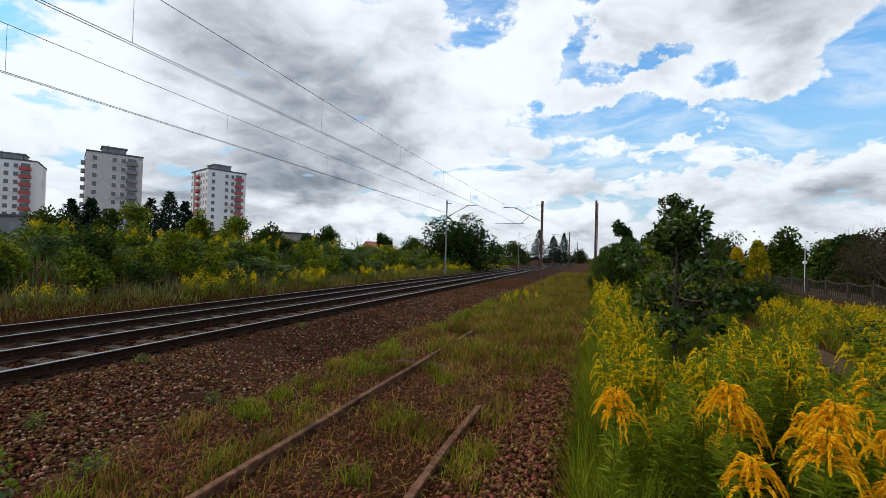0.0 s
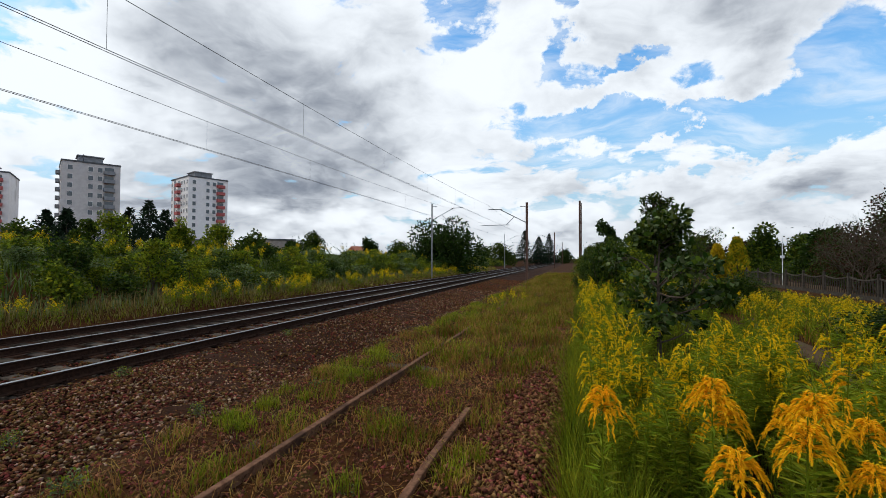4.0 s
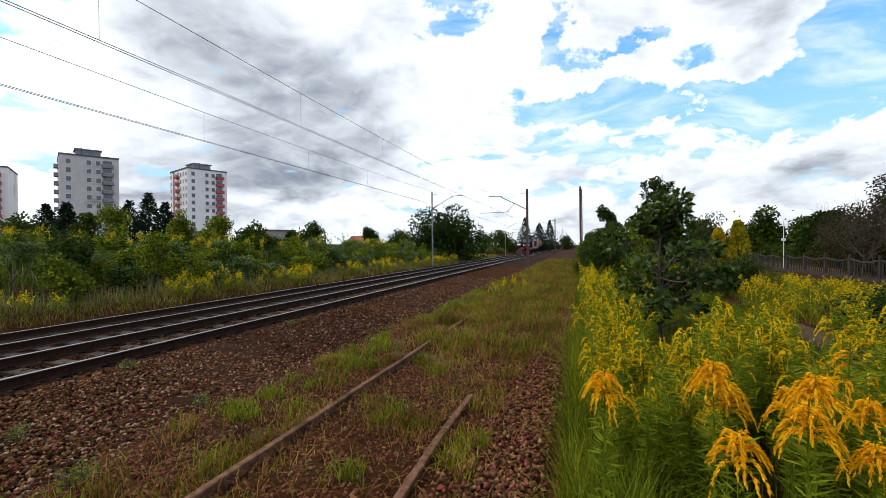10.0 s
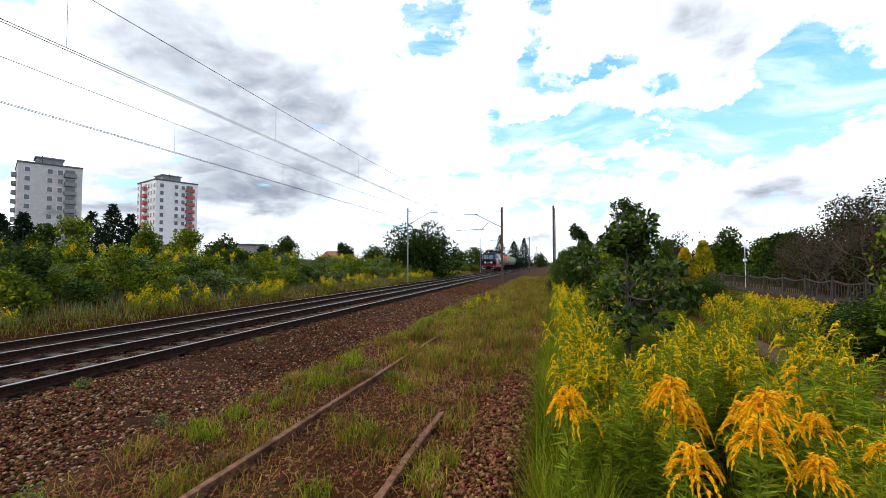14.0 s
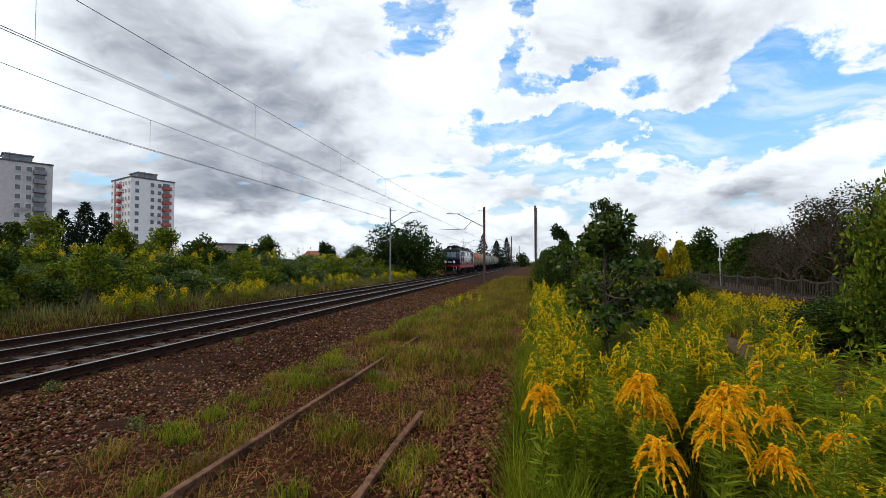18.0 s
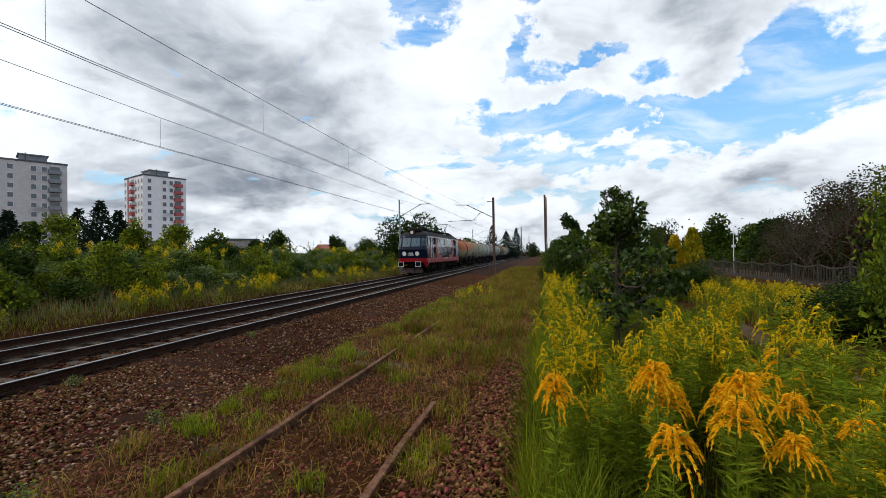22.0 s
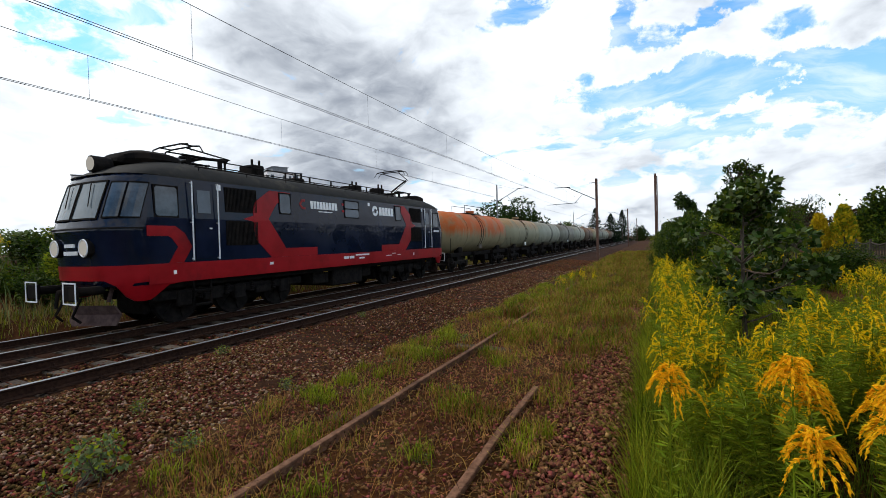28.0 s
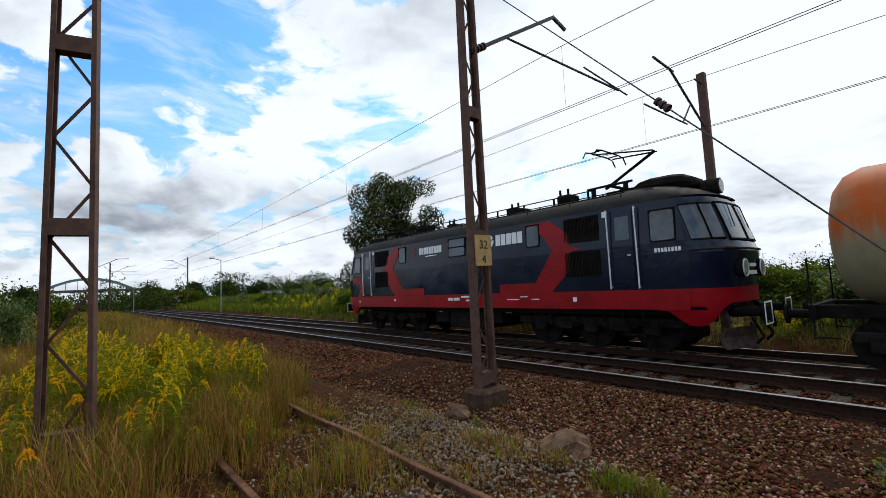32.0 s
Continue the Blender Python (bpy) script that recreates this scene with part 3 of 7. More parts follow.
def make_tracks():
    ys = np.concatenate([np.linspace(-420, -60, 12), np.linspace(-50, 90, 20), np.linspace(110, 520, 14)])
    sleeper, fast = sleeper_mesh("sleeper", M_SLEEPER), clip_mesh()
    for cx, z, label, lo, hi in ((NEAR_X, NEAR_Z, "empty main-line track, dark rails on worn sleepers", -34, 74), (FAR_X, FAR_Z, "main-line track on which the goods train runs", -34, 74)):
        tr = thing("railway_track", label, "railway track", pose(cx, 0, z), "main-line tracks", "structure")
        for sx in (-0.7525, 0.7525):
            part("rail", rail_bm(sx, 0, ys), [M_RAIL, M_HEAD], tr, "dark rail with a polished running surface")
        ob = None
        for k, y in enumerate(np.arange(lo, hi, 0.62)):
            ob = new("sleeper", sleeper)
            ob.parent, ob.location = tr, (0, y, -0.2)
            if cx == NEAR_X and -16 < y < 40:
                f = new("rail_fastening", fast)
                f.parent, f.location = ob, (0, 0, 0.002)
        far = [y for y in np.concatenate([np.arange(-200, lo, 0.62), np.arange(hi, 260, 0.62)])]
        cube = np.array([(sx, sy, sz) for sx in (-1.25, 1.25) for sy in (-0.13, 0.13) for sz in (-0.2, 0)], float)
        V = cube[None] + np.array([[0, y, -0.2] for y in far])[:, None]
        me = solid_mesh("sleepers_far", V, [(0, 1, 3, 2), (4, 6, 7, 5), (0, 4, 5, 1), (2, 3, 7, 6), (1, 5, 7, 3), (0, 2, 6, 4)], M_SLEEPER)
        o = new("sleepers_far", me)
        o.parent = tr
        tagged(o, kind="stuff")
    rng = np.random.default_rng(5)
    sd = thing("siding_track", "disused rusty siding sunk in weeds and earth", "railway track", pose(0.75, 0, 0), kind="structure")
    for sx, y0, y1 in ((-0.75, -14, 12.2), (-0.75, 16.5, 19.5), (0.75, -14, 6.6)):
        part("rusty_rail", rail_bm(sx, 0, np.arange(y0, y1 + 0.1, 1.3), 0.012, rng), [M_RUST, M_RUST], sd, "rust-brown worn rail")
    wood = sleeper_mesh("rotten_sleeper", M_WOOD, 1.3)
    for y in (-9.2, -6.1, -4.6, -1.3, 1.4, 3.3, 4.0, 5.5, 7.6):
        ob = new("rotten_sleeper", wood)
        ob.parent, ob.location = sd, (rng.normal(0, 0.04), y, -0.115)
        ob.rotation_euler = (0, rng.normal(0, 0.01), rng.normal(0, 0.03))


make_tracks()


# ---- tower blocks ----
def tower(name, label, at, turn, w, d, storeys, wall, red, sh=2.8):
    """A panel tower: body, roof house, balcony stacks, rows of windows on the two seen faces (-y and +x)."""
    th = thing(name, label, "apartment tower", pose(*at, 0, 0, turn), "tower blocks")
    H = storeys * sh + 1.2
    bm = bmesh.new()
    box(bm, -w / 2, w / 2, -d / 2, d / 2, 0, H)
    part("wall", bm, wall, th)
    bm = bmesh.new()
    box(bm, -w / 2 - 0.15, w / 2 + 0.15, -d / 2 - 0.15, d / 2 + 0.15, H, H + 0.5)
    part("roof", bm, M_ROOF, th)
    bm = bmesh.new()
    box(bm, -3.6, 3.6, -3.2, 3.2, H + 0.5, H + 3.0)
    box(bm, -4.0, 4.0, -3.6, 3.6, H + 3.0, H + 3.3)
    part("roof_house", bm, M_WALLD, th)
    for x, y in ((-w * 0.38, 2), (w * 0.36, -2), (w * 0.2, 3)):
        bm = bmesh.new()
        bar(bm, (x, y, H), (x, y, H + 3.2), 0.1)
        part("aerial", bm, M_WIRE, th)
    bm = bmesh.new()
    box(bm, -w * 0.33, -w * 0.33 + 1.6, -d / 2 - 0.06, -d / 2 + 0.02, 0, H)
    part("dark_strip", bm, M_WALLD, th)
    pane = bmesh.new()
    box(pane, -0.6, 0.6, -0.05, 0.03, 0, 1.45)
    pane = mesh_of("window", pane, M_PANE)
    frame_ = bmesh.new()
    for a in ((-0.68, 0.68, -0.08, 0.02, -0.1, 0.0), (-0.68, 0.68, -0.08, 0.02, 1.45, 1.55), (-0.68, -0.6, -0.08, 0.02, 0, 1.45), (0.6, 0.68, -0.08, 0.02, 0, 1.45)):
        box(frame_, *a)
    frame_ = mesh_of("window_frame", frame_, M_WALLW)
    bal = bmesh.new()
    box(bal, -1.5, 1.5, -1.15, 0.0, -0.1, 0.05)
    box(bal, -1.5, 1.5, -1.15, -1.05, 0.05, 1.1)
    for sx in (-1.5, 1.42):
        box(bal, sx, sx + 0.08, -1.15, 0.0, 0.05, 1.1)
    bal = mesh_of("balcony", bal, M_REDBAL if red else M_WALLD)
    door = bmesh.new()
    box(door, -1.2, 1.2, -0.03, 0.03, 0.05, 2.3)
    door = mesh_of("balcony_door", door, M_PANE)
    def put(name_, me, m, parent):
        o = new(name_, me)
        o.parent, o.matrix_basis = parent, m
        return o
    for s in range(storeys):
        z = 0.9 + s * sh
        for fx in (-0.44, -0.16, 0.14, 0.28, 0.44):
            o = put("window", pane, pose(fx * w, -d / 2, z + 0.5), th)
            put("window_frame", frame_, Matrix(), o)
        b_ = put("balcony", bal, pose(-0.03 * w, -d / 2, z), th)
        put("balcony_door", door, pose(0, -0.02, 0), b_)
        for fy in (-0.36, -0.02, 0.14):
            o = put("window", pane, pose(w / 2, fy * d, z + 0.5, 0, 0, 90), th)
            put("window_frame", frame_, Matrix(), o)
        b_ = put("balcony", bal, pose(w / 2, 0.3 * d, z, 0, 0, 90), th)
        put("balcony_door", door, pose(0, -0.02, 0), b_)
    return th


def polar(heading, dist, z=0.0):
    """A place by heading (degrees right of the line ahead) and distance from where the camera stands."""
    return (2.85 + dist * math.sin(radians(heading)), 0.1 + dist * math.cos(radians(heading)), z)


tower("tower_block", "white panel tower block with red balconies", polar(-46.3, 205, 1.0), -22, 17, 15, 11, M_WALLW, True)
tower("tower_block", "grey panel tower block with dark balconies", polar(-56.2, 190, 0.0), -30, 17.5, 15, 11, M_WALLG, False)
tower("tower_block", "white panel tower block with red balconies", polar(-63.6, 220, 1.0), -36, 19, 15, 10, M_WALLW, True)


# ---- train ----
def side_x(z):
    """Half width of the body at a height: a crease at the waist, the upper wall leaning in."""
    return 1.485 + 0.015 * (z - 1.1) / 1.6 if z < 2.7 else 1.5 - 0.05 * (z - 2.7) / 1.02


# height, half width, nose: the shell is lofted from level outlines
SHELL = [(1.1, 1.485, 8.84), (1.58, 1.49, 8.87), (2.0, 1.494, 8.91), (2.36, 1.497, 8.97), (2.44, 1.498, 8.98), (2.5, 1.498, 8.93), (2.7, 1.5, 8.87), (3.1, 1.48, 8.75), (3.5, 1.461, 8.62), (3.72, 1.45, 8.53),
         (3.8, 1.41, 8.42), (3.9, 1.33, 8.24), (4.02, 1.19, 7.98), (4.14, 0.98, 7.65), (4.23, 0.74, 7.3), (4.29, 0.45, 6.9), (4.31, 0.2, 6.5)]


def shell_at(z):
    zs = [r[0] for r in SHELL]
    return float(np.interp(z, zs, [r[1] for r in SHELL])), float(np.interp(z, zs, [r[2] for r in SHELL]))


def nose(u, z, out=0.0, s=1):
    """A place on the rounded end: u 0 is the middle, +-1 the corner to the side wall, past 1 runs along the side."""
    w, tip = shell_at(z)
    deep, p = 0.88, 2.7
    a = abs(u)
    if a >= 1:
        return (math.copysign(w + out, u), s * (tip - deep - (a - 1)), z)
    f = a * math.pi / 2
    x = w * math.sin(f) ** (2 / p)
    y = deep * math.cos(f) ** (2 / p)
    nx, ny = (x / w) ** (p - 1) / w, (y / deep) ** (p - 1) / deep
    n = math.hypot(nx, ny)
    return (math.copysign(x + out * nx / n, u), s * (tip - deep + y + out * ny / n), z)


def across(x, z):
    """The u of a place x off the middle at height z."""
    w = shell_at(z)[0]
    return math.copysign(math.asin(min(1, abs(x) / w) ** 1.35) * 2 / math.pi, x)


def nose_sheet(bm, u0, u1, z0, z1, out, s, n=8, m=3, mat=0, by_x=False, thick=0.012):
    """A curved plate laid on the rounded end."""
    rings = []
    for j in range(m + 1):
        z = z0 + (z1 - z0) * j / m
        us = [(across(u0 + (u1 - u0) * i / n, z) if by_x else u0 + (u1 - u0) * i / n) for i in range(n + 1)]
        rings.append([nose(u, z, out + thick, s) for u in us] + [nose(u, z, out - 0.02, s) for u in us[::-1]])
    loft(bm, rings, mat=mat)


def loco_body(bm):
    """Body shell with rounded, raked fronts."""
    us = [-1, -0.92, -0.82, -0.7, -0.56, -0.4, -0.2, 0, 0.2, 0.4, 0.56, 0.7, 0.82, 0.92, 1]
    rings = []
    for z, w, tip in SHELL:
        rings.append([nose(u, z, 0, 1) for u in us] + [nose(u, z, 0, -1) for u in us[::-1]])
    loft(bm, rings)
    for f in bm.faces:
        if f.calc_center_median().z > 3.73:
            f.material_index = 1
    return bm


def flat_poly(bm, x, pts, thick=0.012, mat=0):
    """A thin plate on a side wall, following its crease: pts (y, z) counted round; x is +1.5 or -1.5."""
    sgn = 1 if x > 0 else -1
    zs = [p[1] for p in pts]
    if min(zs) < 2.69 and max(zs) > 2.71:
        for up in (True, False):
            cut = []
            for (ya, za), (yb, zb) in zip(pts, pts[1:] + pts[:1]):
                ina, inb = (za >= 2.7) == up, (zb >= 2.7) == up
                if ina:
                    cut.append((ya, za))
                if ina != inb:
                    u = (2.7 - za) / (zb - za)
                    cut.append((ya + (yb - ya) * u, 2.7))
            flat_poly(bm, x, cut, thick, mat)
        return bm
    off = abs(x) - 1.5
    vs = [bm.verts.new((sgn * (side_x(z) + off), y, z)) for y, z in pts]
    ws = [bm.verts.new((sgn * (side_x(z) + off + 0.004 + thick), y, z)) for y, z in pts]
    n = len(pts)
    fs = [bm.faces.new(ws)]
    for i in range(n):
        j = (i + 1) % n
        fs.append(bm.faces.new((vs[i], vs[j], ws[j], ws[i])))
    for f in fs:
        f.material_index = mat
    bmesh.ops.recalc_face_normals(bm, faces=fs)
    if fs[0].normal.x * sgn < 0:
        bmesh.ops.reverse_faces(bm, faces=fs)
    return bm


def wheelset(r, mat_rim=M_GREYM):
    bm = bmesh.new()
    for x in (-0.75, 0.75):
        disc(bm, (x, 0, 0), (1, 0, 0), r, 0.13, 28)
        disc(bm, (x - math.copysign(0.07, x), 0, 0), (1, 0, 0), r + 0.028, 0.03, 28)
        s = math.copysign(1, x)
        for a in range(6):
            c, q = math.cos(a * math.pi / 3), math.sin(a * math.pi / 3)
            beam(bm, (x + s * 0.07, 0.12 * c, 0.12 * q), (x + s * 0.07, (r - 0.09) * c, (r - 0.09) * q), 0.07, 0.05)
        disc(bm, (x + s * 0.1, 0, 0), (1, 0, 0), 0.13, 0.12, 14)
    bar(bm, (-0.75, 0, 0), (0.75, 0, 0), 0.09, 10)
    return mesh_of("wheelset", bm, mat_rim, False)


WHEELS = []     # (object, radius, local pose)


def make_loco():
    L = thing("electric_locomotive", "dark blue and red electric locomotive with white lettering, hauling tank wagons", "locomotive")
    bm = bmesh.new()
    loco_body(bm)
    body = part("body", bm, [M_NAVY, M_CHARC], L, "dark blue body with a grey roof")
    for f in body.data.polygons:
        f.use_smooth = f.center.z > 3.73 or abs(f.center.y) > 8.0
    # red band and chevrons, both sides
    band = bmesh.new()
    for x in (1.5, -1.5):
        flat_poly(band, x, [(-8.0, 1.1), (8.0, 1.1), (8.0, 1.58), (-8.0, 1.58)])
    part("red_band", band, M_RED, L, "red lower band")
    for x in (1.5, -1.5):
        for s in (-1, 1):
            bm = bmesh.new()
            top = [(3.3, 3.66), (4.2, 3.66), (4.85, 3.22), (4.88, 2.85), (5.25, 2.74), (4.9, 2.68), (4.82, 2.15), (4.2, 1.584), (2.1, 1.584), (2.1, 1.86), (3.6, 1.86), (4.3, 2.78), (3.95, 3.25)]
            flat_poly(bm, x, [(s * y, z) for y, z in top])
            part("red_chevron", bm, M_RED, L)
        bm = bmesh.new()
        flat_poly(bm, x, [(-y, z) for y, z in [(8.02, 2.5), (7.32, 2.5), (7.08, 2.32), (6.88, 1.98), (7.12, 1.584), (7.5, 1.584), (7.26, 1.98), (7.42, 2.2), (7.5, 2.25), (8.02, 2.25)]])
        part("red_hook", bm, M_RED, L)
    for s in (-1, 1):                        # red bow around each end
        bm = bmesh.new()
        us = [-1.8, -1.45, -1.15, -1, -0.92, -0.82, -0.7, -0.56, -0.4, -0.2, 0, 0.2, 0.4, 0.56, 0.7, 0.82, 0.92, 1, 1.15, 1.45, 1.8]
        low = [1.1, 1.06, 0.84, 0.74, 0.72, 0.74, 0.86, 1.12, 1.24, 1.24, 1.24]
        low = low + low[-2::-1]
        rings = []
        for k in range(4):
            r = []
            for u, z0 in zip(us, low):
                z = z0 + (1.58 - z0) * k / 3
                p = nose(u, max(z, 1.1), 0.012 if k < 3 else 0.012, s)
                pull = max(0, 1.1 - z) * 0.3
                r.append((p[0] - math.copysign(pull * min(1, abs(p[0])), p[0]), p[1] - s * pull * 0.5, z))
            rings.append(r)
        loft(bm, rings, closed=False)
        back = [[(x * 0.97, y - s * 0.04 * (abs(x) < 1.3), z) for x, y, z in r] for r in rings]
        loft(bm, [rings[0], back[0]], closed=False)
        bow = part("buffer_beam", bm, M_RED, L, "red bow below the cab")
        for f in bow.data.polygons:
            f.use_smooth = True
        bm = bmesh.new()
        nose_sheet(bm, -1.0, 1.0, 2.425, 2.455, 0.012, s, 20, 1)
        part("waist_trim", bm, M_GREYM, L, "bright edge of the brow under the windscreens")
        bm = bmesh.new()
        nose_sheet(bm, -1.0, 1.0, 3.73, 3.77, 0.03, s, 20, 1)
        part("rain_gutter", bm, M_CHARC, L)
    # windows
    for x in (1.5, -1.5):
        s = 1 if x > 0 else -1
        for y0, y1, z0, z1 in ((7.24, 7.8, 2.74, 3.46), (3.35, 3.8, 2.98, 3.6), (-0.44, 0.44, 2.98, 3.28), (-0.44, 0.44, 3.32, 3.6)):
            for k in ((-1, 1) if y0 > 0 else (1,)):
                bm = bmesh.new()
                a, b = sorted((k * y0, k * y1))
                r = 0.05
                flat_poly(bm, x, [(a + r, z0), (b - r, z0), (b, z0 + r), (b, z1 - r), (b - r, z1), (a + r, z1), (a, z1 - r), (a, z0 + r)], 0.022)
                w = part("side_window", bm, M_SIDEG if abs(y0) < 5 else M_CABG, L)
                bm = bmesh.new()
                t = 0.035
                for q in ((a - t, b + t, z0 - t, z0), (a - t, b + t, z1, z1 + t), (a - t, a, z0, z1), (b, b + t, z0, z1)):
                    box(bm, x - s * 0.05, x + s * 0.0, *q)
                part("window_frame", bm, M_BLACK, w)
        for k in (-1, 1):
            # door with handrails
            a, b = sorted((k * 6.24, k * 6.78))
            bm = bmesh.new()
            flat_poly(bm, x, [(a, 1.66), (b, 1.66), (b, 3.6), (a, 3.6)], 0.03)
            dr = part("cab_door", bm, M_NAVY, L)
            bm = bmesh.new()
            flat_poly(bm, x + s * 0.03, [(a + 0.08, 2.85), (b - 0.08, 2.85), (b - 0.08, 3.45), (a + 0.08, 3.45)], 0.01)
            part("door_window", bm, M_SIDEG, dr)
            bm = bmesh.new()
            bar(bm, (x + s * 0.05, k * 6.51 + 0.12, 2.45), (x + s * 0.05, k * 6.51 + 0.2, 2.45), 0.02)
            part("door_handle", bm, M_SILVER, dr)
            for y in (k * 6.13, k * 6.89):
                bm = bmesh.new()
                bar(bm, (x + s * 0.085, y, 1.62), (x + s * 0.085, y, 3.66), 0.021, 6)
                for z in (1.66, 2.6, 3.62):
                    bar(bm, (x, y, z), (x + s * 0.085, y, z), 0.014, 5)
                part("handrail", bm, M_SILVER, L, "white upright handrail")
            bm = bmesh.new()
            for z in (0.45, 0.8):
                box(bm, x - s * 0.12, x + s * 0.02, k * 6.6 - 0.25, k * 6.6 + 0.25, z, z + 0.04)
            for y in (k * 6.6 - 0.25, k * 6.6 + 0.25):
                box(bm, x - s * 0.06, x - s * 0.02, y - 0.02, y + 0.02, 0.42, 1.1)
            part("step", bm, M_BLACK, L)
            # louvre grilles
            for z0, z1 in ((2.92, 3.62), (1.98, 2.68)):
                a, b = sorted((k * 4.72, k * 5.84))
                bm = bmesh.new()
                flat_poly(bm, x, [(a, z0), (b, z0), (b, z1), (a, z1)], 0.006)
                g = part("grille", bm, M_BLACK, L, "black louvred grille")
                bm = bmesh.new()
                for y in np.linspace(a + 0.03, b - 0.03, 24):
                    box(bm, s * (side_x((z0 + z1) / 2) - 0.01), s * (side_x((z0 + z1) / 2) + 0.032), y - 0.011, y + 0.011, z0 + 0.02, z1 - 0.02)
                part("louvre_slats", bm, M_GREYM, g)
            bm = bmesh.new()
            flat_poly(bm, x, [(k * 6.02 - 0.07, 3.5), (k * 6.02 + 0.07, 3.5), (k * 6.02 + 0.07, 3.66), (k * 6.02 - 0.07, 3.66)], 0.01)
            part("notice_plate", bm, M_WHITE, L)
    # white lettering as plain bars and marks
    for x in (1.5, -1.5):
        s = 1 if x > 0 else -1
        bm = bmesh.new()
        for i in range(9):
            y = -2.35 + i * 0.165
            flat_poly(bm, x, [(y, 3.2), (y + 0.13, 3.2), (y + 0.13, 3.47), (y, 3.47)], 0.006)
        flat_poly(bm, x, [(-1.95, 3.1), (-1.2, 3.1), (-1.2, 3.13), (-1.95, 3.13)], 0.006)
        part("lettering", bm, M_WHITE, L, "white lettering")
        bm = bmesh.new()
        for c, d in ((-2.62, -1), (-0.6, 1)):
            flat_poly(bm, x, [(c, 3.16), (c + d * 0.16, 3.16), (c + d * 0.3, 3.32), (c + d * 0.16, 3.5), (c, 3.5), (c, 3.42), (c + d * 0.12, 3.42), (c + d * 0.2, 3.32), (c + d * 0.12, 3.24), (c, 3.24)], 0.006)
        part("emblem_bracket", bm, M_RED, L)
        bm = bmesh.new()
        for i in range(5):
            y = 2.0 + i * 0.24
            flat_poly(bm, x, [(y, 3.14), (y + 0.2, 3.14), (y + 0.2, 3.5), (y, 3.5)], 0.006)
        part("lettering", bm, M_WHITE, L, "white lettering")
        bm = bmesh.new()
        for r0 in (0, 1):
            pts = []
            for i in range(9):
                a = math.pi * (0.15 + 0.9 * i / 8) + r0 * math.pi
                pts.append((1.68 + 0.22 * math.cos(a), 3.32 + 0.22 * math.sin(a)))
            for i in range(9):
                a = math.pi * (1.05 - 0.9 * i / 8) + r0 * math.pi
                pts.append((1.68 + 0.1 * math.cos(a) + 0.02, 3.32 + 0.1 * math.sin(a)))
            flat_poly(bm, x, pts, 0.006)
        part("round_emblem", bm, M_WHITE, L)
        for y, z, w, h in ((-0.6, 1.36, 0.3, 0.1), (-0.25, 1.36, 0.3, 0.1), (0.15, 1.46, 0.95, 0.06), (0.4, 1.33, 0.35, 0.06), (2.4, 1.36, 0.5, 0.03), (2.95, 1.44, 0.3, 0.03), (3.4, 1.36, 0.3, 0.03), (-4.3, 1.36, 0.14, 0.08), (4.9, 1.3, 0.12, 0.12), (-7.4, 1.3, 0.08, 0.1)):
            bm = bmesh.new()
            flat_poly(bm, x, [(y, z), (y + w, z), (y + w, z + h), (y, z + h)], 0.02)
            part("marking", bm, M_WHITE, L, "small white marking")
        for k in (1,):
            bm = bmesh.new()
            for i in range(8):
                y = k * 7.62 - 0.32 + i * 0.08
                flat_poly(bm, x, [(y, 2.46), (y + 0.055, 2.46), (y + 0.055, 2.56), (y, 2.56)], 0.006)
            part("number_marking", bm, M_WHITE, L)
        bm = bmesh.new()
        flat_poly(bm, x, [(1.16, 3.5), (1.3, 3.5), (1.3, 3.64), (1.16, 3.64)], 0.008)
        part("notice_plate", bm, M_WHITE, L)
    # fronts
    for s in (-1, 1):
        for x0, x1 in ((-0.9, -0.05), (0.05, 0.9)):
            bm = bmesh.new()
            nose_sheet(bm, x0, x1, 2.68, 3.52, 0.0, s, 6, 4, by_x=True)
            w = part("windscreen", bm, M_CAB, L)
            bm = bmesh.new()
            for a0, a1, b0, b1 in ((x0 - 0.03, x1 + 0.03, 2.64, 2.68), (x0 - 0.03, x1 + 0.03, 3.52, 3.56), (x0 - 0.03, x0, 2.68, 3.52), (x1, x1 + 0.03, 2.68, 3.52)):
                nose_sheet(bm, a0, a1, b0, b1, 0.016, s, 6 if a1 - a0 > 0.1 else 1, 4 if b1 - b0 > 0.1 else 1, by_x=True)
            part("window_frame", bm, M_BLACK, w)
            bm = bmesh.new()
            mid = (x0 + x1) / 2
            pa, pb = nose(across(mid, 3.5), 3.5, 0.05, s), nose(across(mid + 0.14, 2.95), 2.95, 0.05, s)
            bar(bm, pa, pb, 0.012, 5)
            part("wiper", bm, M_BLACK, w)
        for sx in (-1, 1):
            for q0, q1 in ((0.42, 0.64), (0.67, 0.93)):
                bm = bmesh.new()
                nose_sheet(bm, sx * q0, sx * q1, 2.7, 3.5, 0.0, s, 5, 4)
                w = part("corner_window", bm, M_CABG, L)
                bm = bmesh.new()
                for a0, a1, b0, b1 in ((q0 - 0.008, q1 + 0.008, 2.665, 2.7), (q0 - 0.008, q1 + 0.008, 3.5, 3.535), (q0 - 0.008, q0, 2.7, 3.5), (q1, q1 + 0.008, 2.7, 3.5)):
                    nose_sheet(bm, sx * a0, sx * a1, b0, b1, 0.014, s, 5 if a1 - a0 > 0.05 else 1, 4 if b1 - b0 > 0.1 else 1)
                part("window_frame", bm, M_BLACK, w)
            bm = bmesh.new()
            disc(bm, (sx * 0.66, s * 8.84, 2.0), (0, 1, 0), 0.21, 0.22, 24)
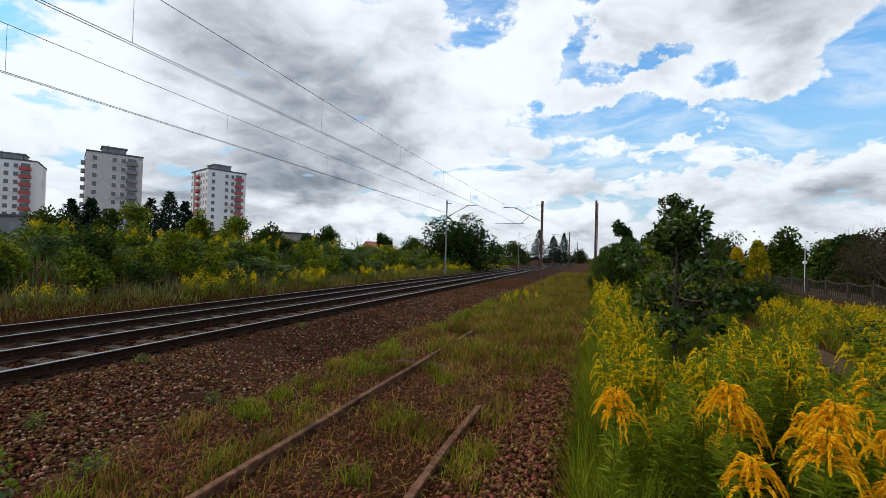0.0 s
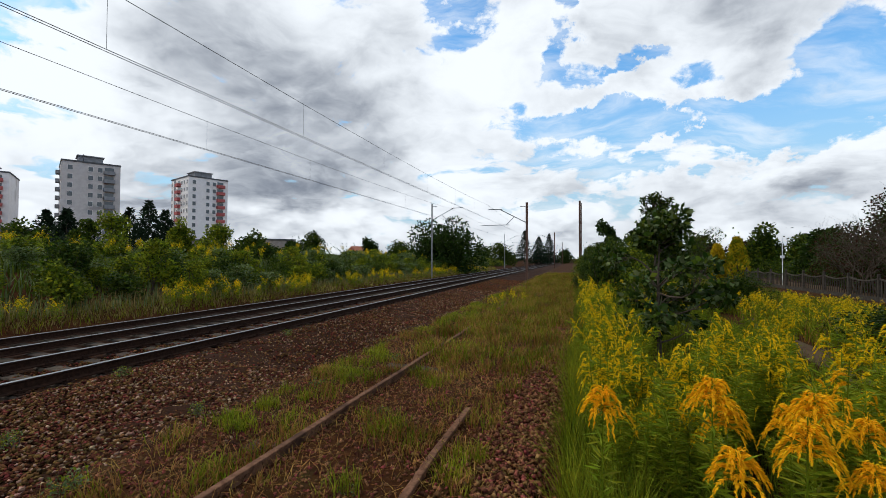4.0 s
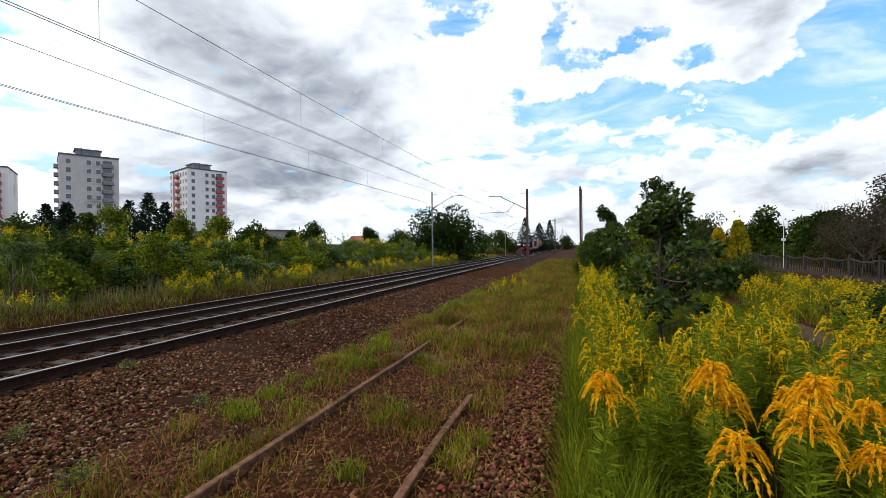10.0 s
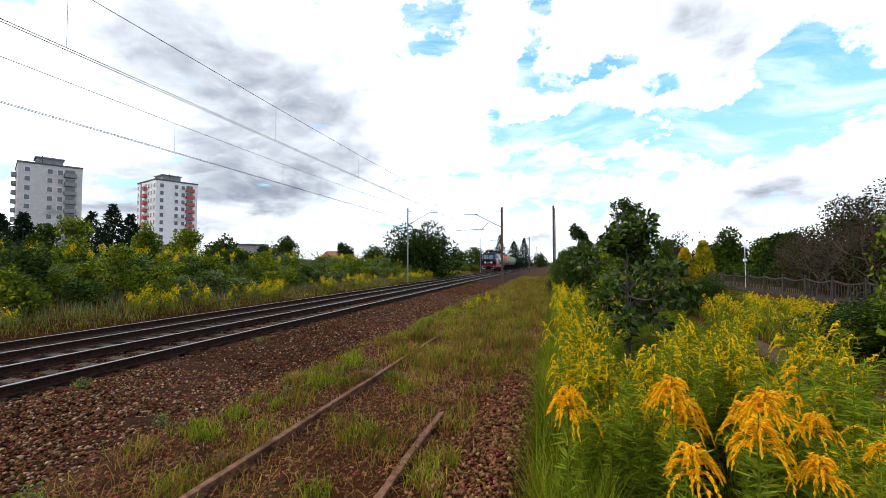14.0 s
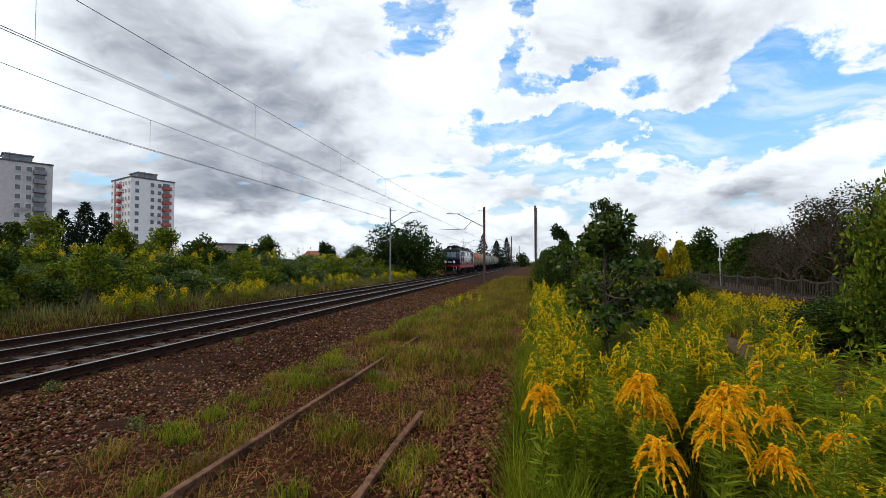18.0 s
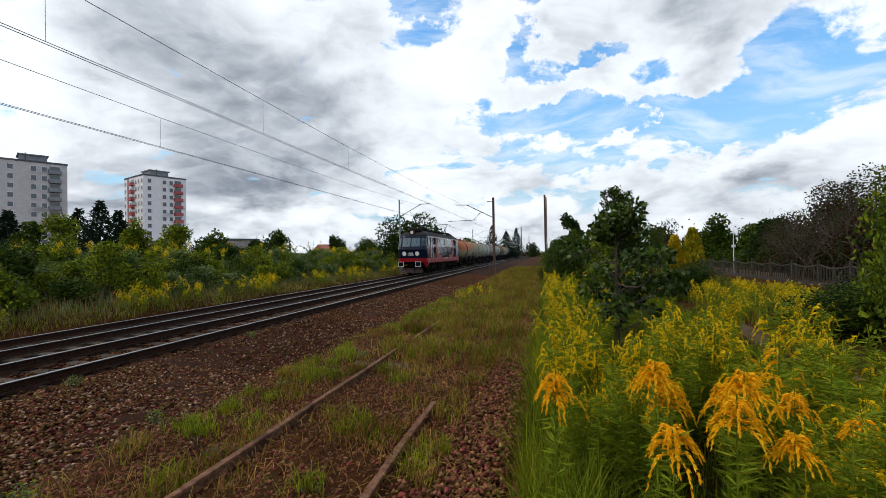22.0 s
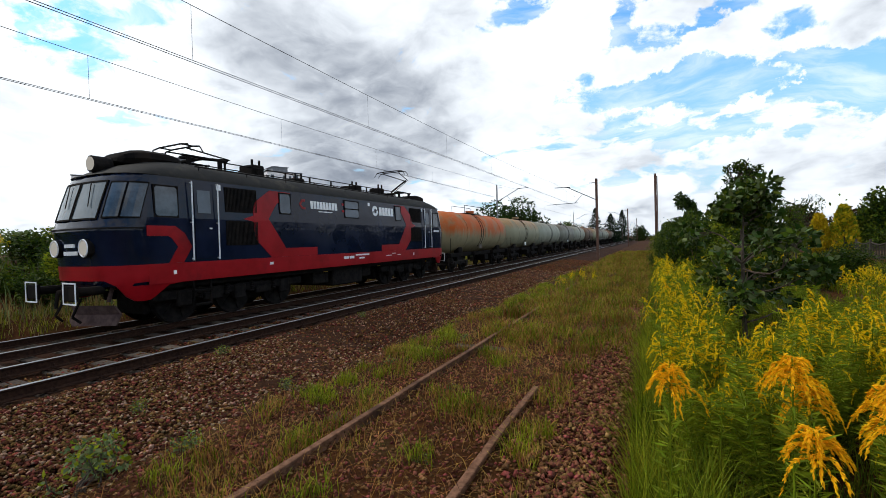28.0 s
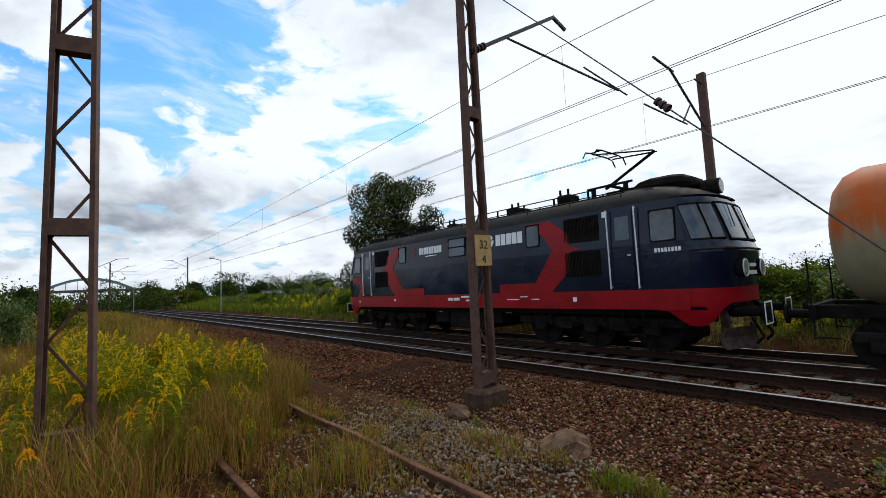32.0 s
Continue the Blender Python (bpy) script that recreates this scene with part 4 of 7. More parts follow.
            h = part("headlight", bm, M_GREYM, L)
            bm = bmesh.new()
            ring = [[(sx * 0.66 + (0.19 + 0.018 * math.cos(b)) * math.cos(a), s * (8.955 + 0.018 * math.sin(b)), 2.0 + (0.19 + 0.018 * math.cos(b)) * math.sin(a)) for b in np.linspace(0, 2 * math.pi, 6, endpoint=False)] for a in np.linspace(0, 2 * math.pi, 25)]
            loft(bm, ring, caps=False)
            part("lamp_ring", bm, M_SILVER, h, "bright lamp ring")
            bm = bmesh.new()
            disc(bm, (sx * 0.66, s * 8.955, 2.0), (0, 1, 0), 0.165, 0.02, 20)
            part("lens", bm, M_LIT if s < 0 else M_LAMP, h, "lit headlamp" if s < 0 else "unlit headlamp")
            bm = bmesh.new()
            bar(bm, (sx * 0.875, s * 8.7, 1.04), (sx * 0.875, s * 9.27, 1.04), 0.1, 12)
            box(bm, sx * 0.875 - 0.25, sx * 0.875 + 0.25, s * 9.27, s * 9.34, 0.85, 1.19, 0.02)
            bu = part("buffer", bm, M_BLACK, L)
            bm = bmesh.new()
            for a in ((0.6, 1.15, 0.78, 0.81), (0.6, 1.15, 1.23, 1.26), (0.6, 0.63, 0.81, 1.23), (1.12, 1.15, 0.81, 1.23)):
                box(bm, sx * a[0], sx * a[1], s * 9.345, s * 9.36, a[2], a[3])
            part("buffer_marking", bm, M_WHITE, bu, "white outline on the buffer")
        bm = bmesh.new()
        disc(bm, (0, s * 8.22, 4.04), (0, 1, 0), 0.2, 0.42, 20)
        box(bm, -0.1, 0.1, s * 8.02, s * 8.36, 3.7, 3.88)
        h = part("top_headlight", bm, M_GREYM, L)
        bm = bmesh.new()
        disc(bm, (0, s * 8.435, 4.04), (0, 1, 0), 0.165, 0.03, 20)
        part("lens", bm, M_LIT if s < 0 else M_LAMP, h)
        bm = bmesh.new()
        for i in range(7):
            x = -0.3 + i * 0.09
            box(bm, x, x + 0.06, s * 8.9, s * 8.925, 1.84, 1.93)
        for i in range(5):
            x = -0.22 + i * 0.09
            box(bm, x, x + 0.06, s * 8.91, s * 8.94, 2.02, 2.1)
        part("number_marking", bm, M_WHITE, L)
        bm = bmesh.new()
        for sx in (-1, 1):               # a blade each side of the middle, swept back
            loft(bm, [[(0, s * 8.95, 0.2), (sx * 1.05, s * 8.55, 0.2), (sx * 1.05, s * 8.5, 0.2), (0, s * 8.88, 0.2)],
                      [(0, s * 8.85, 0.45), (sx * 1.08, s * 8.45, 0.45), (sx * 1.08, s * 8.41, 0.45), (0, s * 8.8, 0.45)],
                      [(0, s * 8.9, 0.66), (sx * 1.0, s * 8.55, 0.66), (sx * 1.0, s * 8.5, 0.66), (0, s * 8.84, 0.66)]])
        for x in (-1.0, 1.0):
            bar(bm, (x * 0.9, s * 8.6, 0.75), (x * 0.9, s * 8.5, 1.1), 0.05)
        part("snow_plough", bm, surface("plough_dusty", (0.05, 0.032, 0.03), (0.1, 0.066, 0.06), 6, 0.9), L, "dusty pinkish-grey plough")
        bm = bmesh.new()
        bar(bm, (0, s * 8.85, 1.0), (0, s * 9.2, 1.0), 0.06, 8)
        bar(bm, (0, s * 9.2, 1.0), (0, s * 9.24, 0.65), 0.04, 8)
        for x in (-0.35, 0.35):
            bar(bm, (x, s * 8.9, 0.85), (x * 1.1, s * 9.1, 0.45), 0.03, 6)
            bar(bm, (x * 1.1, s * 9.1, 0.45), (x * 1.2, s * 8.95, 0.3), 0.03, 6)
        part("coupler", bm, M_BLACK, L)
        # visor-like cooling unit on the roof end
        bm = bmesh.new()
        rings = []
        for y, w, z0, z1 in ((7.98, 0.3, 4.14, 4.24), (7.92, 0.5, 4.1, 4.34), (7.75, 0.66, 4.08, 4.42), (7.5, 0.74, 4.08, 4.46), (6.95, 0.76, 4.1, 4.47), (6.65, 0.7, 4.12, 4.44), (6.47, 0.55, 4.16, 4.38), (6.4, 0.35, 4.2, 4.32)):
            rings.append([(-w * 0.86, s * y, z0), (w * 0.86, s * y, z0), (w, s * y, z0 * 0.6 + z1 * 0.4), (w * 0.94, s * y, z0 * 0.2 + z1 * 0.8), (w * 0.7, s * y, z1), (-w * 0.7, s * y, z1), (-w * 0.94, s * y, z0 * 0.2 + z1 * 0.8), (-w, s * y, z0 * 0.6 + z1 * 0.4)])
        loft(bm, rings)
        part("roof_cooling_unit", bm, M_BLACK, L)
    # roof equipment
    bm = bmesh.new()
    for x in (-0.45, 0.45):
        bar(bm, (x, -5.2, 4.5), (x, 5.2, 4.5), 0.018, 6)
        for y in np.arange(-5, 5.1, 1.25):
            bar(bm, (x, y, 4.2), (x, y, 4.5), 0.035, 8)
    part("roof_busbar", bm, M_BLACK, L)
    for y, w, h in ((-3.6, 0.35, 0.35), (1.9, 0.45, 0.22), (4.0, 0.3, 0.3), (-1.6, 0.3, 0.14)):
        bm = bmesh.new()
        box(bm, -w, w, y - 0.25, y + 0.25, 4.26, 4.3 + h, 0.04)
        for k in (-0.15, 0.15):
            bar(bm, (0.2, y + k, 4.3 + h), (0.2, y + k, 4.48 + h), 0.04, 8)
        part("roof_switchgear", bm, M_BLACK, L)
    bm = bmesh.new()
    for x in (-1.18, 1.18):
        bar(bm, (x, -6.5, 4.12), (x, 6.5, 4.12), 0.02, 5)
        for y in np.arange(-6.4, 6.5, 1.6):
            bar(bm, (x, y, 4.0), (x, y, 4.12), 0.015, 5)
    part("roof_rail", bm, M_GREYM, L)
    for s, raised in ((-1, False), (1, True)):
        bm = bmesh.new()
        y0 = s * 5.75
        for x in (-0.55, 0.55):
            for dy in (-0.5, 0.5):
                bar(bm, (x, y0 + dy, 4.15), (x, y0 + dy, 4.5), 0.07, 10)
            bar(bm, (x, y0 - 0.7, 4.52), (x, y0 + 0.7, 4.52), 0.035, 6)
        bar(bm, (-0.55, y0, 4.52), (0.55, y0, 4.52), 0.05, 8)
        pg = part("pantograph", bm, M_BLACK, L, "raised pantograph" if raised else "folded pantograph")
        bm = bmesh.new()
        top, knee = (5.6, 5.32) if raised else (4.82, 4.68)
        ky = y0 + (1.15 if raised else 1.2)
        ty = y0 - (0.35 if raised else 0.5)
        bar(bm, (0, y0 - 0.4, 4.55), (0, ky, knee), 0.045, 8)
        for x in (-0.3, 0.3):
            bar(bm, (x * 0.4, ky, knee), (x * 1.6, ty, top - 0.08), 0.022, 6)
        bar(bm, (0.12, y0 - 0.25, 4.55), (0.1, ky - 0.1, knee - 0.07), 0.02, 6)
        part("arm", bm, M_BLACK, pg)
        for dy in (-0.18, 0.18):
            bm = bmesh.new()
            pts = [(-0.95, top - 0.22), (-0.8, top - 0.04), (-0.5, top), (0.5, top), (0.8, top - 0.04), (0.95, top - 0.22)]
            loft(bm, [[(a[0], ty + dy + p, a[1] + q) for p, q in ((0.025, 0), (0, 0.025), (-0.025, 0), (0, -0.025))] for a in pts])
            part("collector_strip", bm, M_BLACK, pg)
        for x in (-0.5, 0.5):
            bm = bmesh.new()
            bar(bm, (x, ty - 0.18, top), (x, ty + 0.18, top), 0.02, 6)
            part("crossbar", bm, M_BLACK, pg)
    # underframe, bogies, wheels
    bm = bmesh.new()
    box(bm, -1.3, 1.3, -8.0, 8.0, 0.95, 1.12)
    part("underframe", bm, M_BLACK, L)
    bm = bmesh.new()
    box(bm, -1.2, 1.2, -0.9, 1.0, 0.35, 1.1, 0.05)
    box(bm, -1.1, 1.1, 1.1, 1.75, 0.55, 1.1, 0.04)
    box(bm, -1.1, 1.1, -1.9, -1.05, 0.5, 1.1, 0.04)
    part("battery_box", bm, M_GREYM, L)
    for y in (-1.5, 2.05):
        bm = bmesh.new()
        box(bm, 1.2, 1.23, y, y + 0.25, 0.92, 1.06)
        part("warning_plate", bm, M_YPLATE, L, "yellow plate")
    ws = wheelset(0.625)
    for s in (-1, 1):
        c = s * 5.15
        bm = bmesh.new()
        for x in (-1.06, 1.06):
            box(bm, x - 0.06, x + 0.06, c - 2.6, c + 2.6, 0.62, 0.86, 0.03)
            for dy in (-1.75, 0, 1.75):
                box(bm, x - 0.12, x + 0.12, c + dy - 0.2, c + dy + 0.2, 0.42, 0.85, 0.04)
            for dy in (-0.88, 0.88):
                box(bm, x - 0.1, x + 0.1, c + dy - 0.3, c + dy + 0.3, 0.5, 0.72, 0.03)
        box(bm, -0.62, 0.62, c - 2.5, c + 2.5, 0.3, 1.0)
        bg = part("bogie", bm, M_GREYM, L)
        for dy in (-1.3, -0.45, 0.45, 1.3):
            for x in (-1.12, 1.12):
                bm = bmesh.new()
                rings = []
                for i in range(12):
                    r = 0.09 if i % 2 else 0.06
                    rings.append([(x + r * math.cos(a * 0.628), c + dy + r * math.sin(a * 0.628), 0.58 + i * 0.03) for a in range(10)])
                loft(bm, rings)
                part("coil_spring", bm, M_GREYM, bg)
        for dy in (-1.75, 0, 1.75):
            w = new("wheelset", ws)
            w.parent = L
            WHEELS.append((w, 0.625, (0, c + dy, 0.625)))
    return L


def make_wagon(i, paint, half, label):
    W = thing("tank_wagon", label, "tank wagon", group="tank wagons of the goods train")
    R, zc = 1.42, 2.62
    bm = bmesh.new()
    rings = []
    for y, k in ((-half - 0.02, 0.12), (-half + 0.02, 0.45), (-half + 0.12, 0.72), (-half + 0.3, 0.9), (-half + 0.6, 1.0), (-half * 0.3, 1.0), (half * 0.3, 1.0), (half - 0.6, 1.0), (half - 0.3, 0.9), (half - 0.12, 0.72), (half - 0.02, 0.45), (half + 0.02, 0.12)):
        rings.append([(R * k * math.cos(a), y, zc + R * k * math.sin(a)) for a in np.linspace(0, 2 * math.pi, 28, endpoint=False)])
    loft(bm, rings)
    part("tank", bm, paint, W, smooth=True)
    for y in (-half * 0.62, 0, half * 0.62):
        bm = bmesh.new()
        for r0 in (0,):
            rings = []
            for dy, rr in ((-0.05, R), (-0.05, R + 0.025), (0.05, R + 0.025), (0.05, R)):
                rings.append([(rr * math.cos(a), y + dy, zc + rr * math.sin(a)) for a in np.linspace(0, 2 * math.pi, 28, endpoint=False)])
            loft(bm, rings, caps=False)
        part("tank_band", bm, paint, W)
    bm = bmesh.new()
    disc(bm, (0, 0.4, zc + R + 0.05), (0, 0, 1), 0.32, 0.3, 16)
    disc(bm, (0, 0.4, zc + R + 0.22), (0, 0, 1), 0.36, 0.06, 16)
    part("manhole", bm, paint, W)
    bm = bmesh.new()
    for y in np.arange(-1.8, 1.85, 0.12):
        box(bm, -0.45, 0.45, y, y + 0.06, zc + R - 0.02, zc + R + 0.02)
    for x in (-0.5, 0.5):
        bar(bm, (x, -1.8, zc + R + 0.55), (x, 1.8, zc + R + 0.55), 0.02, 5)
        for y in (-1.8, 0.9, 1.8):
            bar(bm, (x, y, zc + R - 0.1), (x, y, zc + R + 0.55), 0.02, 5)
    part("walkway", bm, M_GREYM, W)
    for x in (-1, 1):
        bm = bmesh.new()
        for dy in (-0.2, 0.2):
            pts = [(x * (R + 0.09) * math.cos(a), -0.9 + dy, zc + (R + 0.09) * math.sin(a)) for a in np.linspace(-0.75, 1.35, 10)]
            for a, b in zip(pts, pts[1:]):
                bar(bm, a, b, 0.018, 5)
        for a in np.linspace(-0.7, 1.3, 9):
            bar(bm, (x * (R + 0.09) * math.cos(a), -1.1, zc + (R + 0.09) * math.sin(a)), (x * (R + 0.09) * math.cos(a), -0.7, zc + (R + 0.09) * math.sin(a)), 0.014, 5)
        part("ladder", bm, M_GREYM, W)
        bm = bmesh.new()
        box(bm, x * 1.28, x * 1.31, -half * 0.2, -half * 0.2 + 0.5, 1.45, 1.75)
        part("data_plate", bm, M_WHITE if i % 2 else M_CONC, W)
    bm = bmesh.new()
    for x in (-0.95, 0.95):
        box(bm, x - 0.08, x + 0.08, -half - 0.35, half + 0.35, 0.98, 1.24, 0.02)
    for y in (-half - 0.35, half + 0.23, -2.0, 2.0):
        box(bm, -1.25, 1.25, y, y + 0.12, 0.95, 1.25)
    for y in (-half * 0.7, half * 0.7):
        for x in (-0.85, 0.85):
            box(bm, x - 0.2, x + 0.2, y - 0.35, y + 0.35, 1.2, 1.6, 0.05)
    part("underframe", bm, M_BLACK, W)
    bm = bmesh.new()
    bar(bm, (-0.4, -1.2, 0.8), (-0.4, -0.2, 0.8), 0.2, 12)
    box(bm, 0.3, 1.1, 0.5, 1.3, 0.55, 0.95, 0.03)
    bar(bm, (0, -0.1, 1.2), (0, 0.0, 0.6), 0.12, 8)
    part("brake_gear", bm, M_BLACK, W)
    for s in (-1, 1):
        for x in (-0.875, 0.875):
            bm = bmesh.new()
            bar(bm, (x, s * (half + 0.35), 1.05), (x, s * (half + 0.75), 1.05), 0.09, 10)
            disc(bm, (x, s * (half + 0.77), 1.05), (0, 1, 0), 0.21, 0.05, 16)
            part("buffer", bm, M_BLACK, W)
        bm = bmesh.new()
        bar(bm, (0, s * (half + 0.3), 1.0), (0, s * (half + 0.78), 0.98), 0.05, 6)
        part("coupler", bm, M_BLACK, W)
        for x in (-1.2, 1.2):
            bm = bmesh.new()
            bar(bm, (x, s * (half + 0.3), 0.55), (x, s * (half + 0.3), 2.2), 0.018, 5)
            bar(bm, (x, s * (half - 0.1), 0.6), (x, s * (half + 0.3), 0.6), 0.018, 5)
            part("corner_step", bm, M_GREYM, W)
        c = s * (half - 1.55)
        bm = bmesh.new()
        for x in (-1.0, 1.0):
            box(bm, x - 0.06, x + 0.06, c - 1.3, c + 1.3, 0.5, 0.72, 0.03)
            for dy in (-0.9, 0.9):
                box(bm, x - 0.13, x + 0.13, c + dy - 0.17, c + dy + 0.17, 0.32, 0.66, 0.03)
            for k in (-0.16, 0.0, 0.16):
                disc(bm, (x, c + k, 0.55), (0, 0, 1), 0.08, 0.28, 8)
        box(bm, -0.95, 0.95, c - 0.25, c + 0.25, 0.55, 0.98)
        part("bogie", bm, M_GREYM, W)
        for dy in (-0.9, 0.9):
            w = new("wheelset", WAGON_WHEEL)
            w.parent = W
            w.matrix_basis = pose(0, c + dy, 0.46)
            if i < 2:
                WHEELS.append((w, 0.46, (0, c + dy, 0.46)))
    return W


WAGON_WHEEL = wheelset(0.46)
LOCO = make_loco()
LOCO.scale = (1.0, 1.016, 1.045)
WAGONS = []
KINDS = [(0, "orange rust-stained tank wagon with a cream lower half"), (1, "cream tank wagon with brown streaks"), (2, "pale grey tank wagon with dark streaks"), (3, "grey weathered tank wagon"), (4, "dark brown tank wagon")]
gap = 9.8
for i, k in enumerate((0, 1, 2, 3, 2, 4, 1, 3, 2, 4, 3, 1, 2, 3)):
    half = 5.2 if i else 5.6
    gap += half + 0.8
    if i < 5:
        w_ = make_wagon(i, TANKS[KINDS[k][0]], half, KINDS[k][1])
    else:
        src = next(w for w, kk in WAGONS_BY if kk == k) if any(kk == k for _, kk in WAGONS_BY) else None
        w_ = copy_thing(src, Matrix()) if src else make_wagon(i, TANKS[k], half, KINDS[k][1])
    if i == 0:
        WAGONS_BY = []
    if i:
        WAGONS_BY.append((w_, k))
    WAGONS.append((w_, gap))
    gap += half + 0.8

# ---- how the train runs: seconds, place of the locomotive's middle along the track ----
TRAIN = [(0, 184), (3, 166), (6, 148), (9, 130), (12, 112), (15, 94), (17, 82), (19, 70), (21, 56.5), (23, 44.3), (25, 32.2), (27.5, 18.0), (28, 14.65), (28.5, 11.2), (29, 7.85), (29.5, 4.2), (30, 1.0), (30.5, -2.5), (31, -6.2), (31.5, -9.8), (32, -13.3)]


def run(t):
    return float(np.interp(t, [r[0] for r in TRAIN], [r[1] for r in TRAIN]))


def motions():
    """The goods train rolls past; the wheels turn with it."""
    for ob, back in [(LOCO, 0.0)] + WAGONS:
        walk(ob, [(t, pose(FAR_X, y + back, FAR_Z)) for t, y in TRAIN])
    for ob, r, at in WHEELS:
        walk(ob, [(k / 10, pose(*at) @ Matrix.Rotation((run(0) - run(k / 10)) / r, 4, "X")) for k in range(321)])


# ---- overhead line ----
def lattice_mast(at, height, turn=0.0, arm=None, label="rust-brown lattice mast of the overhead line", width=0.36, block=True, sign=False):
    """Two channel legs tied by plates and lacing, on a concrete foot; arm: reach of the bracket (+x in its own space)."""
    th = thing("catenary_mast", label, "mast", pose(*at, 0, 0, turn), "masts of the overhead line")
    w0, w1 = width / 2, width / 2 * 0.72
    for s in (-1, 1):
        bm = bmesh.new()
        prof = [(0.028, -0.09), (0.028, 0.09), (-0.025, 0.09), (-0.025, 0.062), (0.01, 0.062), (0.01, -0.062), (-0.025, -0.062), (-0.025, -0.09)]
        loft(bm, [[(s * (w + p), q * f, z) for p, q in prof] for w, f, z in ((w0, 1.0, 0.0), (w1, 0.9, height))])
        part("leg", bm, M_MAST, th)
    n = max(3, int(height / 0.62))
    for k in range(n):
        z0, z1 = 0.35 + k * (height - 0.6) / n, 0.35 + (k + 1) * (height - 0.6) / n
        s = 1 if k % 2 else -1
        bm = bmesh.new()
        beam(bm, (s * w0 * 0.9, 0.05, z0), (-s * w0 * 0.85, 0.05, z1), 0.012, 0.035)
        part("lacing", bm, M_MAST, th)
    for z in (0.5, 2.95, 5.2, height - 0.15):
        if z < height:
            bm = bmesh.new()
            ww = w0 + (w1 - w0) * z / height
            box(bm, -ww, ww, -0.085, 0.085, z - 0.1, z + 0.1)
            part("tie_plate", bm, M_MAST, th)
    if block:
        bm = bmesh.new()
        box(bm, -0.34, 0.34, -0.25, 0.25, -0.6, 0.34, 0.06)
        part("foot", bm, surface("foot_concrete", (0.05, 0.03, 0.02), (0.1, 0.062, 0.042), 8, 0.95, 0.5), th, "weathered brown concrete foot")
    if arm:
        bm = bmesh.new()
        z = arm[1]
        r = arm[0]
        beam(bm, (0.1, 0, z), (r * 0.72, 0, z + 1.7), 0.07, 0.07)
        beam(bm, (r * 0.72, 0, z + 1.7), (r * 0.8, -0.1, z + 1.45), 0.06, 0.06)
        bar(bm, (r * 0.28, 0, z + 0.62), (r * 0.82, -1.2, z - 0.4), 0.024, 6)
        bar(bm, (r * 0.64, -0.85, z + 0.05), (r * 0.86, -1.3, z - 0.5), 0.018, 6)
        br = part("bracket", bm, M_WIRE, th)
        bm = bmesh.new()
        for i in range(6):
            disc(bm, (0.2 + i * 0.045, 0, z + 0.06 + i * 0.029), (1, 0, 0.62), 0.075 if i % 2 else 0.05, 0.035, 10)
        part("insulator", bm, M_INS, br)
    if sign:
        bm = bmesh.new()
        box(bm, -0.2, 0.2, -0.13, -0.115, 2.42, 2.96, 0.004)
        pl = part("kilometre_plate", bm, M_SIGN, th, "ochre plate reading 32 over 4")
        for word, z, size in (("32", 2.72, 0.21), ("4", 2.465, 0.21)):
            cu = bpy.data.curves.new("digits", "FONT")
            cu.body, cu.size, cu.align_x, cu.extrude = word, size, "CENTER", 0.002
            cu.materials.append(M_INK)
            o = new("number", cu)
            o.parent = pl
            o.matrix_basis = pose(0, -0.134, z, 90, 0, 0)
    return th


def pole_mast(at, height, side, label, style=0, bracket=True):
    """A slim steel mast farther off with its bracket: side +1 reaches to +x."""
    th = thing("catenary_mast", label, "mast", pose(*at), "masts of the overhead line")
    bm = bmesh.new()
    if style == 0:
        beam(bm, (0, 0, -0.4), (0, 0, height), 0.24, 0.2)
    else:
        for d in (-0.13, 0.13):
            beam(bm, (0, d, -0.4), (0, d * 0.8, height), 0.07, 0.09)
        for k in range(12):
            z = k * height / 12
            beam(bm, (0, -0.12, z), (0, 0.12, z + height / 12), 0.02, 0.04)
    part("pole", bm, M_MAST if style == 0 else M_GALV, th)
    if not bracket:
        bm = bmesh.new()
        beam(bm, (0.16, 0, -0.4), (0.16, 0, height - 0.25), 0.08, 0.1)
        part("stiffener", bm, M_MAST, th)
        return th
    bm = bmesh.new()
    s = side
    top = height - 0.35
    bar(bm, (0, 0, top - 1.55), (s * 2.5, 0, top - 0.25), 0.035, 6)
    bar(bm, (s * 2.3, 0, top - 0.25), (s * 3.6, 0, top - 0.2), 0.035, 6)
    bar(bm, (s * 1.6, 0, top - 1.7), (s * 4.4, 0, top - 1.75), 0.025, 6)
    bar(bm, (s * 1.2, 0, top - 1.0), (s * 1.9, 0, top - 1.7), 0.025, 6)
    bar(bm, (0, 0, top), (s * 0.6, 0, top), 0.03, 6)
    part("bracket", bm, M_WIRE, th)
    return th


lattice_mast((-2.65, -6.45, -0.25), 8.6, 180, (3.9, 6.42), sign=True)
lattice_mast((2.85, -7.75, -0.2), 8.6, 165, None, "rust-brown lattice mast standing in tall dry grass", 0.48)
pole_mast((-12.9, -5.9, -0.3), 8.75, 1, "brown steel mast behind the far track")
pole_mast((-1.55, 41.0, -0.2), 7.3, -1, "brown steel mast beside the near track")
pole_mast((-12.9, 47.2, 0.0), 8.1, 1, "grey lattice mast behind the far track", 1)
pole_mast((3.2, 48.0, -0.1), 8.1, -1, "brown steel mast with no arm beside the bushes", 0, False)
for y in (94, 148, 205, 262):
    pole_mast((-1.5, y, -0.2), 7.6, -1, "brown steel mast beside the near track")
    pole_mast((-12.9, y + 6, -0.2), 7.8, 1, "grey lattice mast behind the far track", 1)
